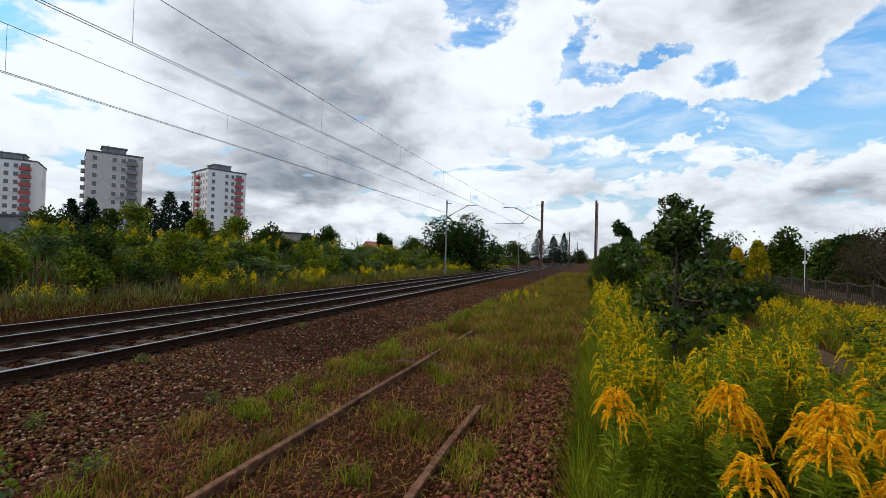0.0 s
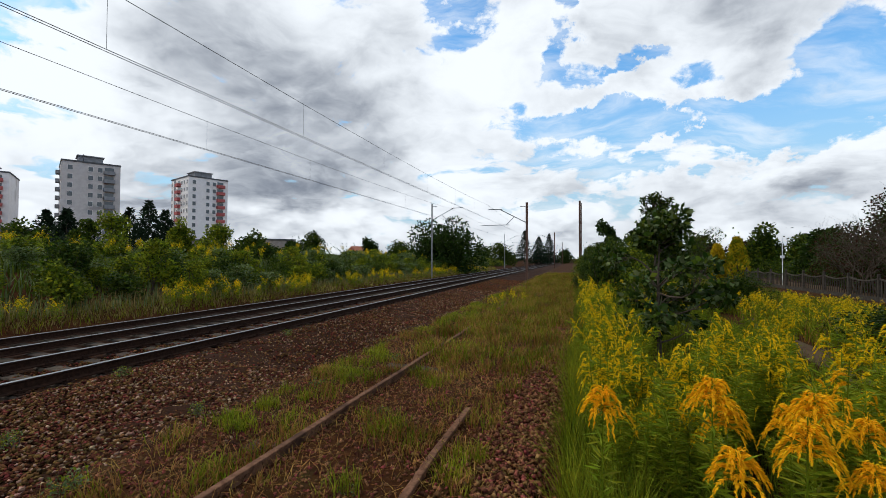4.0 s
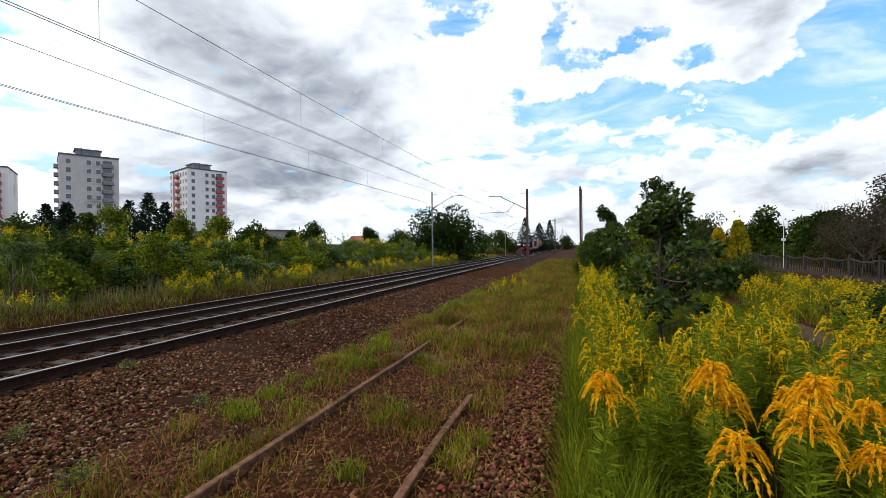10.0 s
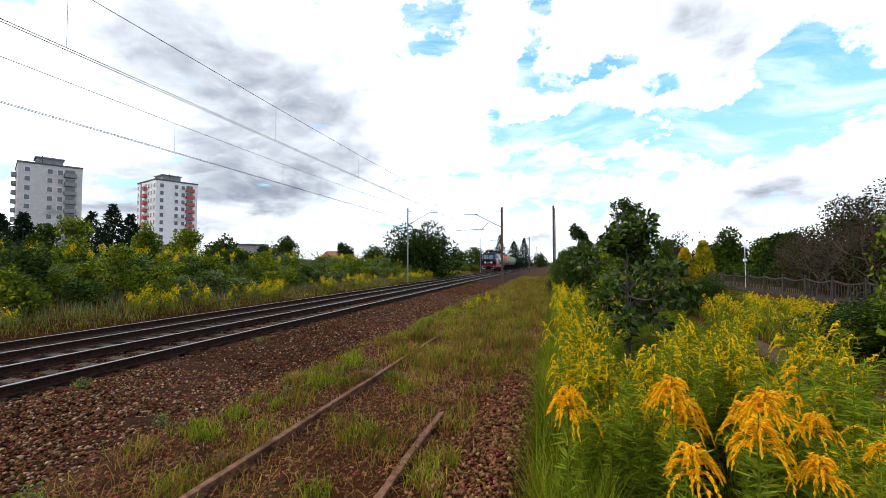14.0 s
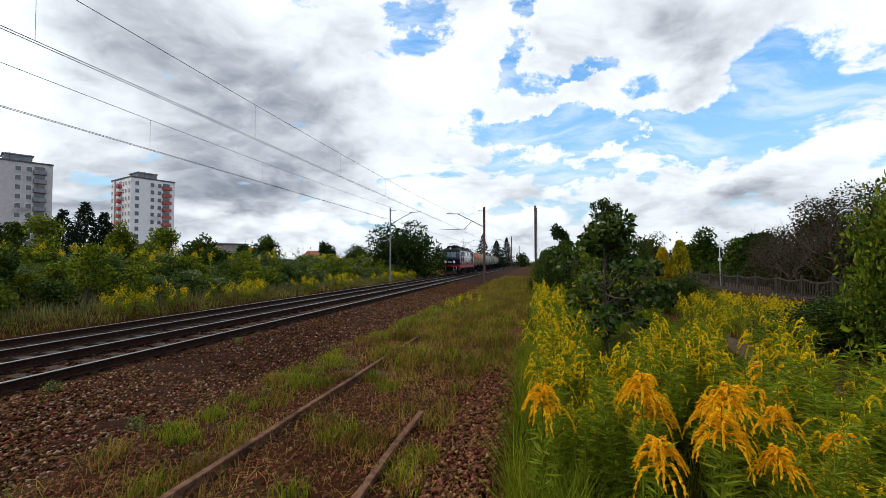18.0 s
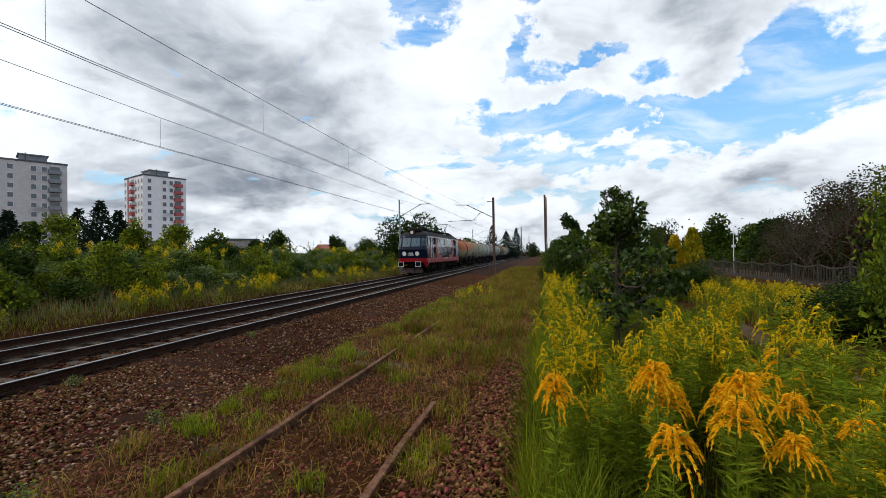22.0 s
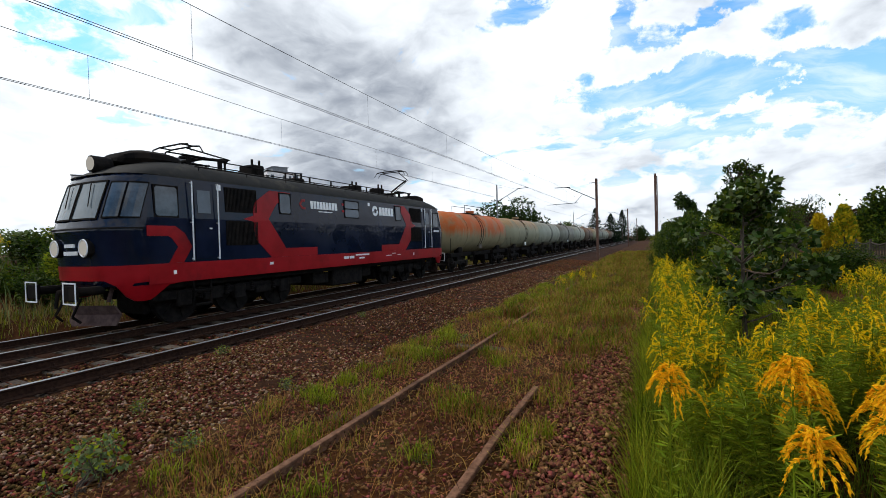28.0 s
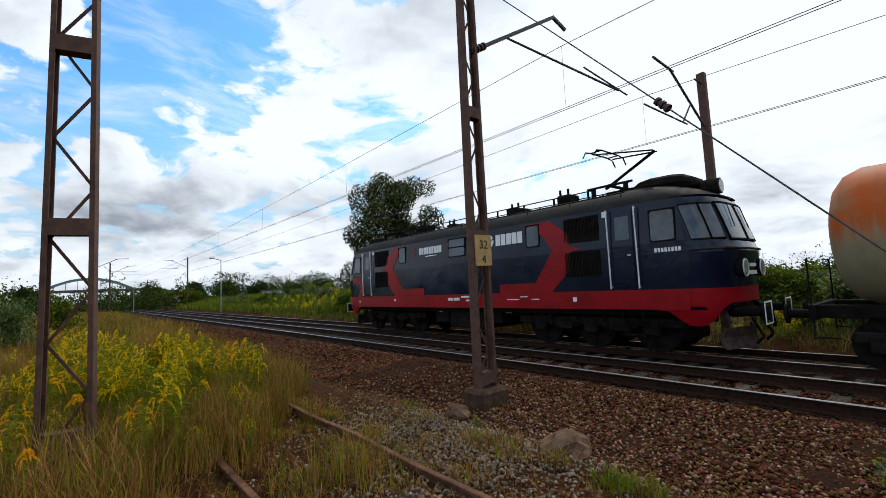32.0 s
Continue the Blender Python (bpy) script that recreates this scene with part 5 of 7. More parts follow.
for x, y, s_, h in ((-12.9, -92, 1, 9.6), (1.6, -64, -1, 7.6), (-1.6, -92, -1, 8.6), (-12.9, -150, 1, 8), (-1.6, -150, -1, 8)):
    pole_mast((x, y, -0.2), h, s_, "steel mast of the overhead line", 0)


def wire(name, pts, r, label):
    q = tubes([pts], [r], 5)
    return tagged(new(name, quad_mesh(name, q, M_WIRE)), label, "overhead wire")


SUPPORTS = [-250, -200, -150, -92, -6.5, 44, 97, 151, 208, 265, 330, 400]
for x, zc, zm in ((NEAR_X, 5.86, 7.2), (FAR_X, 5.72, 6.98)):
    for d in (-0.05, 0.05):
        wire("contact_wire", [(x + d - 0.12 * (-1) ** k, y, zc) for k, y in enumerate(SUPPORTS)], 0.0075, "dark contact wire above the track")
    pts, drops = [], []
    for a, b in zip(SUPPORTS, SUPPORTS[1:]):
        for u in np.linspace(0, 1, 9)[:-1]:
            y = a + (b - a) * u
            z = zm + 0.12 - 1.6 * u * (1 - u)
            pts.append((x, y, z))
            if -60 < y < 130:
                drops.append([(x, y, z), (x, y, zc)])
    carrier = wire("messenger_wire", pts, 0.008, "sagging carrier wire above the track")
    for a in drops:
        o = new("dropper", quad_mesh("dropper", tubes([a], [0.004], 4), M_WIRE))
        o.parent = carrier
# guy of the mast, with its insulators
GUY = thing("guy_wire", "stay wire with insulators from the mast to the ground", "stay wire")
a_, b_ = Vector((-2.2, 0.55, -0.2)), Vector((-2.7, -6.4, 7.6))
bm = bmesh.new()
bar(bm, a_, b_, 0.0085, 6)
part("rope", bm, M_WIRE, GUY)
for k in (0.52, 0.93):
    bm = bmesh.new()
    c = a_.lerp(b_, k)
    d = (b_ - a_).normalized()
    for i in range(5):
        disc(bm, c + d * (i - 2) * 0.04, d, 0.05 if i % 2 == 0 else 0.035, 0.035, 10)
    part("insulator", bm, M_INS, GUY)
bm = bmesh.new()
box(bm, -2.27, -2.13, 0.47, 0.67, -0.4, -0.17, 0.02)
part("anchor", bm, M_RUST, GUY)
bm = bmesh.new()
bar(bm, a_ + (b_ - a_).normalized() * 0.15, a_ + (b_ - a_).normalized() * 1.0, 0.03, 6)
part("turnbuckle", bm, M_RAIL, GUY)


# ---- plants ----
RAW = {}


def turned(q, x, y, z, s, sz, turn):
    """A copy of loose polygons, scaled, turned and set down."""
    c, k = math.cos(radians(turn)), math.sin(radians(turn))
    return np.stack([(q[..., 0] * c - q[..., 1] * k) * s + x, (q[..., 0] * k + q[..., 1] * c) * s + y, q[..., 2] * sz + z], -1)


def coarse(q, keep, grow):
    """Every so many of the loose polygons, each made larger about its own middle, for plants far off."""
    q = q[::keep]
    c = q.mean(1, keepdims=True)
    return c + (q - c) * grow


def shrub_meshes(name, seed, mats, n, blobs, leaf, stems=7, shell=0.35, droop=0.2):
    """Crown and stem meshes of a shrub about 1 m in radius and 2 m high."""
    rng = np.random.default_rng(seed)
    p, d = lobes(rng, n, blobs, shell)
    keep = p[:, 2] > 0.02
    p, d = p[keep], d[keep]
    q = leaves(rng, p, leaf, leaf * 0.55, d * 0.7 + np.array([0, 0, 0.25]), droop)
    RAW[name] = (q, rng.choice(len(mats), len(q), p=[0.7, 0.3]))
    crown = quad_mesh(name + "_crown", q, mats, rng.choice(len(mats), len(q), p=[0.7, 0.3] if len(mats) == 2 else None))
    paths, rad = [], []
    bl = np.asarray(blobs, float)
    for k in range(stems):
        tgt = bl[k % len(bl), :3] + rng.normal(0, 0.3, 3) * bl[k % len(bl), 3:]
        t = np.linspace(0, 1, 5)[:, None]
        paths.append(np.array([rng.normal(0, 0.08), rng.normal(0, 0.08), -0.15]) * (1 - t) + tgt * t + rng.normal(0, 0.05, (5, 3)))
        rad.append(np.linspace(0.03, 0.008, 5))
    return crown, quad_mesh(name + "_stems", tubes(paths, rad, 5), M_BARK)


def round_blobs(seed, k, r=1.0, h=2.0):
    rng = np.random.default_rng(seed)
    out = []
    for _ in range(k):
        a, d = rng.uniform(0, 6.28), rng.uniform(0.1, 0.75) * r
        z = rng.uniform(0.25, 0.85) * h
        s = rng.uniform(0.28, 0.5) * r * (1.2 - 0.5 * z / h)
        out.append((math.cos(a) * d * (1.15 - 0.6 * z / h), math.sin(a) * d * (1.15 - 0.6 * z / h), z, s, s, s * rng.uniform(0.9, 1.5)))
    return out


def place(name, meshes, label, category, x, y, z, s, sz, turn, group=""):
    """A plant of its own from shared meshes: stems and crown as parts."""
    th = thing(name, label, category, pose(x, y, z, 0, 0, turn), group)
    for nm, me in zip(("crown", "stalk"), meshes):
        o = new(nm, me)
        tagged(o, kind="stuff")
        o.parent = th
        o.scale = (s, s, sz)
    return th


SHRUBS = [shrub_meshes("shrub_a", 1, [M_LEAF, M_LEAFY], 2300, round_blobs(1, 20), 0.135),
          shrub_meshes("shrub_b", 2, [M_LEAFD, M_LEAF], 2300, round_blobs(2, 20), 0.135),
          shrub_meshes("shrub_c", 3, [M_LEAFG, M_LEAF], 2300, round_blobs(3, 22), 0.135),
          shrub_meshes("shrub_d", 4, [M_LEAFY, M_LEAF], 2000, round_blobs(4, 12, 0.9, 2.4), 0.135),
          shrub_meshes("shrub_e", 5, [M_LEAF, M_LEAFD], 2300, round_blobs(5, 22, 1.15, 1.7), 0.135)]
NEAR_SHRUBS = [shrub_meshes("near_shrub_a", 6, [M_LEAF, M_LEAFY], 5200, round_blobs(6, 26), 0.1, 9),
               shrub_meshes("near_shrub_b", 7, [M_LEAFD, M_LEAF], 5200, round_blobs(7, 26), 0.1, 9),
               shrub_meshes("near_shrub_c", 8, [M_LEAFD, M_LEAF], 9000, round_blobs(8, 30), 0.075, 9)]
NAMES = ["bright green leafy shrub", "dark green dense shrub", "grey-green willow shrub", "yellow-green tall shrub", "broad green shrub"]
rng = np.random.default_rng(11)
REST = {}
for i in range(460):
    y = rng.uniform(-14, 110) if i % 8 else rng.uniform(-80, -14)
    d = rng.uniform(0, 1) ** 1.5
    x = -14.6 - d * 15
    k = int(rng.choice(5, p=[0.18, 0.16, 0.36, 0.16, 0.14]))
    s = rng.uniform(0.85, 1.35) * (0.9 + 0.35 * d)
    sz, turn, z = s * rng.uniform(0.5, 0.95) * (1 - 0.3 * d), rng.uniform(0, 360), float(rise(x, y)) - 0.05
    if x > -22 and -20 < y < 70 and i < 330:
        place("shrub", SHRUBS[k], NAMES[k] + " on the bank", "shrub", x, y, z, s, sz, turn, "shrubs on the bank")
    else:
        REST.setdefault(k, []).append(turned(coarse(RAW["shrub_" + "abcde"[k]][0], 2, 1.35), x, y, z, s, sz, turn))
PAIRS = [[M_LEAF, M_LEAFY], [M_LEAFD, M_LEAF], [M_LEAFG, M_LEAF], [M_LEAFY, M_LEAF], [M_LEAF, M_LEAFD]]
for k, qs in REST.items():
    tagged(new("bank_scrub", quad_mesh("bank_scrub", np.concatenate(qs), PAIRS[k], np.tile(RAW["shrub_" + "abcde"[k]][1][::2], len(qs)))), "dense scrub covering the upper bank", "scrub", kind="stuff")


def grass_patch(name, area, n, height, width, mats, label, seed, lean=0.4, mix=0.35, keepout=None, clump=0.0):
    rng = np.random.default_rng(seed)
    x = rng.uniform(area[0], area[1], n)
    y = rng.uniform(area[2], area[3], n)
    if clump:
        k = max(1, int(n / 90))
        cx, cy = rng.uniform(area[0], area[1], k), rng.uniform(area[2], area[3], k)
        j = rng.integers(0, k, n)
        x = cx[j] + rng.normal(0, clump, n)
        y = cy[j] + rng.normal(0, clump, n)
    if keepout is not None:
        ok = keepout(x, y)
        x, y = x[ok], y[ok]
    z = rise(x, y)
    q = blades(rng, np.stack([x, y, z - 0.01], 1), height, width, lean)
    idx = (rng.uniform(size=len(x)) < mix).astype(int)
    me = quad_mesh(name, q, mats, np.concatenate([idx, idx]))
    return tagged(new(name, me), label, "grass", kind="stuff")


GRAW = []


def goldenrod_meshes(seed, stems, height, spread, flower, leafy=1.0, plume=1.0, sprays=7, crown=0.28):
    """Stems, leaves and arching flower sprays of one plant."""
    rng = np.random.default_rng(seed)
    sp, sr, lq, fq = [], [], [], []
    for k in range(stems):
        a = rng.uniform(0, 6.28)
        h = height * (rng.uniform(0.75, 1.1) if stems > 2 else 1.0)
        r0, r1 = rng.uniform(0, 0.12), rng.uniform(0.05, 1) * spread
        b = np.array([math.cos(a) * r0, math.sin(a) * r0, -0.05])
        e = np.array([math.cos(a) * r1, math.sin(a) * r1, h])
        t = np.linspace(0, 1, 5)[:, None]
        path = b * (1 - t) + e * t + np.array([0, 0, 0.08]) * np.sin(t * 3.14)
        sp.append(path)
        sr.append(np.linspace(0.0065, 0.003, 5))
        m = int(72 * leafy)
        u = rng.uniform(0.12, 0.92, m)
        c = np.stack([np.interp(u, t[:, 0], path[:, i]) for i in range(3)], 1)
        aa = rng.uniform(0, 6.28, m)
        out = np.stack([np.cos(aa), np.sin(aa), np.full(m, 0.35)], 1)
        lq.append(leaves(rng, c, 0.105, 0.012, out * 2, 0.1, 0.4))
        side = rng.uniform(0, 6.28)
        for j in range(int(sprays * rng.uniform(0.8, 1.3))):
            v = 0.02 + crown * rng.uniform()
            o = np.array([np.interp(1 - v, t[:, 0], path[:, i]) for i in range(3)])
            aj = side + rng.normal(0, 1.3 if stems > 1 else 3)
            ln = (0.05 + 0.174 * v / crown) * rng.uniform(0.75, 1.2) * plume
            dv = np.array([math.cos(aj), math.sin(aj), 0])
            g = int(28 + 210 * ln)
            w = rng.uniform(0, 1, g)[:, None]
            pts = o + dv * ln * w * (1.1 - 0.3 * w) + np.array([0, 0, 1]) * ln * ((0.6 if stems > 1 else 0.8) * w - 1.25 * w * w) + rng.normal(0, 0.0045, (g, 3)) * (1.2 - w)
            fq.append(leaves(rng, pts, 0.026, 0.008, dv * 2 + np.array([0, 0, 1]) * (1.2 - 4.5 * w), 0.1, 0.45))
    st = quad_mesh("stems", tubes(sp, sr, 4), M_STEM)
    lf = quad_mesh("leaves", np.concatenate(lq), [M_STEM, M_LEAFY], rng.integers(0, 2, sum(len(q) for q in lq)))
    fl = quad_mesh("flower_plumes", np.concatenate(fq), flower)
    GRAW.append((np.concatenate(lq), np.concatenate(fq)))
    return st, lf, fl


GOLD = [goldenrod_meshes(21, 7, 1.15, 0.32, [M_YELLOW], 1.9, 0.95, 7), goldenrod_meshes(22, 8, 1.2, 0.4, [M_YELLOW], 2.0, 0.9, 6), goldenrod_meshes(23, 8, 1.0, 0.3, [M_YELLOW], 2.0, 0.9, 4),
        goldenrod_meshes(24, 4, 1.1, 0.26, [M_ORANGE], 1.9, 0.85, 6), goldenrod_meshes(25, 1, 1.1, 0.06, [M_ORANGE], 1.7, 0.78, 24, 0.17), goldenrod_meshes(26, 9, 1.1, 0.36, [M_YELLOW], 2.6, 0.8, 1)]


STAND = [[], []]


def goldenrod(k, x, y, s, turn, group, z=None):
    if y > 10.5 or y < -13:              # far off: joined
        STAND[0].append(turned(coarse(GRAW[k][0], 5, 1.6), x, y, float(rise(x, y)), s, s, turn))
        STAND[1].append(turned(coarse(GRAW[k][1], 5, 1.9), x, y, float(rise(x, y)), s, s, turn))
        return None
    lab = "leafy green goldenrod plant barely in flower" if k == 5 else "goldenrod plant with %s arching flower sprays" % ("deep orange-yellow" if k > 2 else "bright yellow")
    th = thing("goldenrod", lab, "goldenrod", pose(x, y, float(rise(x, y)) if z is None else z, 0, 0, turn), group)
    for nm, me in zip(("stalk", "foliage", "inflorescence"), GOLD[k]):
        o = new(nm, me)
        tagged(o, kind="stuff")
        o.parent = th
        o.scale = (s, s, s)
    return th


rng = np.random.default_rng(31)
# the stand of goldenrod right of the siding: plants with heavy plumes at its edge, yellow ones behind, leafy ones between
EDGE = [(2.95, 2.8, 4, 1.14), (3.56, 2.95, 4, 1.18), (3.66, 3.1, 4, 1.02), (3.5, 2.35, 4, 1.04), (3.85, 2.6, 4, 1.1), (3.98, 2.8, 4, 1.18), (4.12, 2.6, 4, 0.95), (4.0, 3.1, 4, 1.04), (4.3, 3.5, 3, 1.0), (4.6, 3.75, 3, 1.14), (4.45, 3.3, 4, 0.98), (4.7, 3.1, 4, 0.92), (3.08, 9.0, 3, 1.05), (3.2, 10.6, 3, 1.1), (3.05, 12.2, 3, 1.05)]
BRIGHT = [(3.05, 4.3, 0, 0.98), (3.18, 4.95, 1, 0.95), (3.42, 4.55, 0, 1.0), (3.72, 4.7, 1, 0.95), (3.98, 5.0, 0, 0.95), (3.06, 5.7, 0, 1.05), (3.34, 6.0, 1, 1.0), (4.5, 4.95, 0, 1.05), (4.75, 5.4, 1, 1.0), (4.4, 5.95, 0, 1.02), (4.95, 5.8, 0, 1.0), (4.62, 6.6, 1, 1.0), (5.15, 6.5, 0, 1.0), (3.1, 7.3, 1, 1.05), (3.16, 8.2, 0, 1.0), (3.1, 13.8, 0, 1.15)]
RIGHT = [(4.6, 2.6, 5, 0.95), (4.85, 3.0, 5, 1.0), (5.0, 2.4, 5, 0.9), (4.9, 3.6, 2, 1.12), (5.2, 3.5, 2, 1.15), (4.75, 4.3, 2, 1.2), (5.05, 4.0, 5, 1.1), (5.3, 4.2, 5, 1.0), (5.5, 3.8, 5, 1.12), (5.4, 4.6, 2, 1.2), (5.8, 4.4, 5, 1.2), (6.1, 4.9, 2, 1.1), (5.3, 5.2, 0, 1.15), (5.8, 5.6, 1, 1.1), (5.5, 3.3, 5, 1.15), (6.0, 3.7, 5, 1.2), (5.6, 3.1, 5, 0.9), (5.7, 4.6, 2, 0.95), (6.0, 4.1, 5, 0.95), (6.0, 5.1, 5, 0.8), (6.2, 4.7, 2, 0.85)]
OUTLIERS = [(0.15, 16.6, 0, 0.62), (0.45, 17.4, 0, 0.66), (-0.05, 15.7, 1, 0.55), (0.75, 18.2, 1, 0.55)]
for x, y, k, s in EDGE + BRIGHT + RIGHT + OUTLIERS:
    goldenrod(k, x, y, s, rng.uniform(0, 360), "goldenrod beside the siding")
n = 0
while n < 140:
    y = 2.3 + 23 * rng.uniform() ** 1.6
    x = rng.uniform(3.05, 3.5 + min(4.0, 0.42 * y))
    side = math.degrees(math.atan2(x - 2.87, y - 0.1))
    far_ = math.hypot(x - 2.87, y - 0.1)
    if math.hypot(x - 4.4, y - 9.6) < 1.4 or abs(x - 6.78 - 0.065 * y) < 0.65 or (side > 25 and far_ > 5.4) or (y < 3.6 and x < 4.2):
        continue
    top = 1.05 if side < 23 else min(0.95, (1.95 - 0.23 * far_) / 1.15)
    goldenrod(int(rng.choice(6, p=[0.12, 0.12, 0.24, 0.02, 0.0, 0.5] if y < 7 else [0.28, 0.22, 0.2, 0.03, 0.03, 0.24])), x, y, rng.uniform(0.72, 1.0) * top, rng.uniform(0, 360), "goldenrod beside the siding")
    n += 1
for i in range(45):                      # beyond the trodden path
    goldenrod(int(rng.choice([0, 1, 2])), rng.uniform(8.0, 11.5), rng.uniform(10.5, 19), rng.uniform(0.6, 0.85), rng.uniform(0, 360), "goldenrod beside the siding")
for i in range(170):                     # along the siding, the other way
    y = -6.5 - 26 * rng.uniform() ** 1.5
    x = rng.uniform(2.0, 6.5) if i % 6 else rng.uniform(0.4, 3)
    goldenrod(int(rng.integers(0, 5)), x, y, rng.uniform(0.6, 0.9) if x > 1.9 else rng.uniform(0.4, 0.6), rng.uniform(0, 360), "goldenrod beside the siding")
for i in range(30):                      # a thick stand where the sunken rails run out
    goldenrod(int(rng.choice([0, 1, 3, 3])), 1.8 + rng.normal(0, 0.6), -9.6 + rng.normal(0, 1.2), rng.uniform(0.95, 1.15), rng.uniform(0, 360), "goldenrod beside the siding")
tagged(new("goldenrod_stand", quad_mesh("goldenrod_stand", np.concatenate(STAND[0] + STAND[1]), [M_STEM, M_YELLOW], np.concatenate([np.zeros(sum(map(len, STAND[0])), int), np.ones(sum(map(len, STAND[1])), int)]))), "distant goldenrod in yellow flower beside the siding", "goldenrod", kind="stuff")
lq_, fq_ = [], []
for i in range(650):                     # foot and face of the bank
    if i < 400:
        y, x = rng.uniform(-12, 80), -12.95 - abs(rng.normal(0, 0.6))
        if math.sin(y * 0.9) + math.sin(y * 0.37 + 1) < rng.uniform(-1.2, 0.8):
            continue
    elif i < 560:
        y, x = rng.uniform(-60, -9), rng.uniform(-23, -13.2)
    else:
        y, x = rng.uniform(0, 60), rng.uniform(-26, -17)
    k = int(rng.integers(0, 3))
    s = rng.uniform(0.55, 0.95)
    z = float(rise(x, y)) + (1.0 if i >= 560 else 0)
    tr_ = rng.uniform(0, 360)
    lq_.append(turned(coarse(GRAW[k][0], 9, 2.0), x, y, z, s, s, tr_))
    fq_.append(turned(coarse(GRAW[k][1], 8, 2.4), x, y, z, s, s, tr_))
tagged(new("bank_goldenrod", quad_mesh("bank_goldenrod", np.concatenate(lq_ + fq_), [M_STEM, M_YELLOW], np.concatenate([np.zeros(sum(map(len, lq_)), int), np.ones(sum(map(len, fq_)), int)]))), "yellow goldenrod in flower along the foot of the bank", "goldenrod", kind="stuff")

grass_patch("siding_grass", (-1.6, 2.9, -12, 14), 46000, 0.17, 0.011, [M_GRASS, M_DRY], "short grass and weeds between the sunken rails", 41, 0.6, 0.62, lambda x, y: (np.abs(x - 2.25 - 0.02 * y) > 0.35) & (np.abs(x - 0.02) > 0.09) & (np.abs(x - 1.48) > 0.09) & ((x > -0.45) | (np.sin(x * 3.1 + y * 1.7) > 0.35)) & (np.sin(x * 2.1 + y * 0.7) + np.sin(y * 1.9 - x) > -0.9), 0.12)
grass_patch("verge_stalks", (-0.5, 3.1, 8, 46), 8000, 0.42, 0.01, [M_GRASS, M_DRY], "taller uneven grass stalks beside the siding", 142, 0.6, 0.5, None, 0.16)
grass_patch("verge_grass", (-0.9, 3.4, 7.5, 60), 40000, 0.25, 0.016, [M_GRASS, M_DRY], "tussocky green and straw-coloured grass beside the track", 42, 0.7, 0.4, None, 0.25)
grass_patch("stand_grass", (2.75, 8.2, 1.4, 26), 38000, 0.42, 0.009, [M_LEAF, M_GRASS], "long green grass among the goldenrod", 43, 0.5, 0.4, lambda x, y: np.abs(x - 6.78 - 0.065 * y) > 0.6)
grass_patch("stand_skirt", (2.72, 3.3, 1.6, 9), 9000, 0.6, 0.008, [M_GRASS, M_LEAFY], "tall rank grass along the edge of the goldenrod", 151, 0.55, 0.4)
grass_patch("rear_grass", (-0.9, 9, -24, -3.0), 78000, 0.78, 0.01, [M_DRY, M_GRASS], "tall dry straw-coloured grass", 44, 0.45, 0.25, lambda x, y: (x > 2.2) | (y < -6.4 - 1.6 * np.clip(1.2 - x, 0, 3)))
grass_patch("siding_stalks", (-0.9, 2.4, -16, -4.6), 9000, 0.5, 0.008, [M_DRY, M_GRASS], "thin dry stalks growing through the sunken rails", 144, 0.5, 0.35, lambda x, y: (np.sin(x * 2.7 + y * 1.3) + np.sin(y * 2.3 - x) > 0.1) & (x > -0.9 + 0.25 * (y + 16) * 0.4), 0.14)
grass_patch("far_rear_grass", (-1.6, 12, -75, -22), 42000, 0.85, 0.035, [M_DRY, M_GRASS], "rank dry grass along the line", 145, 0.45, 0.4)
grass_patch("bank_foot_green", (-30, -13.2, -110, -14), 52000, 0.9, 0.06, [M_LEAF, M_LEAFY], "green weeds beyond the far track", 146, 0.4, 0.3)
grass_patch("bank_grass", (-14.6, -12.7, -50, 90), 34000, 0.36, 0.018, [M_STRAW, M_GRASS], "dry grass along the foot of the bank", 45, 0.8, 0.5)
grass_patch("waste_grass", (8.0, 13.6, 12, 44), 22000, 0.4, 0.02, [M_GRASS, M_DRY], "rank green grass between path and fence", 47, 0.5, 0.12)
grass_patch("dry_litter", (-1.4, 2.8, -9, 26), 34000, 0.17, 0.006, [M_DRY, M_LEAFR], "dead stalks and litter between the sunken rails", 48, 2.2, 0.5)
grass_patch("bank_herbs", (-23, -15.6, -16, 95), 15000, 0.8, 0.06, [M_LEAF, M_LEAFG], "tall green herbs covering the bank", 49, 0.35, 0.35)
grass_patch("bank_stalks", (-15.4, -13.4, -16, 80), 9000, 0.6, 0.025, [M_STRAW, M_LEAFG], "tall seeding stalks on the bank", 50, 0.3, 0.5)
grass_patch("edge_grass", (-1.35, -0.55, 4, 24), 9000, 0.17, 0.011, [M_LEAFY, M_GRASS], "strip of fresh green grass along the foot of the ballast", 149, 0.6, 0.35, lambda x, y: np.sin(y * 1.3 + 2 * x) + np.sin(y * 0.55) > -0.7, 0.1)
grass_patch("green_tufts", (-1.4, 2.4, -4, 24), 8000, 0.2, 0.009, [M_GRASS, M_LEAFY], "bright green grass tufts between the sunken rails", 147, 0.6, 0.4, lambda x, y: (np.abs(x - 2.25 - 0.02 * y) > 0.3) & (np.abs(x - 0.02) > 0.1) & (np.abs(x - 1.48) > 0.1), 0.09)
grass_patch("trampled_grass", (2.7, 9.5, -3.2, 2.2), 20000, 0.3, 0.009, [M_GRASS, M_DRY], "trampled grass between siding and path", 148, 0.7, 0.5, lambda x, y: np.abs(x - 6.75 - 0.065 * y) > 0.5)


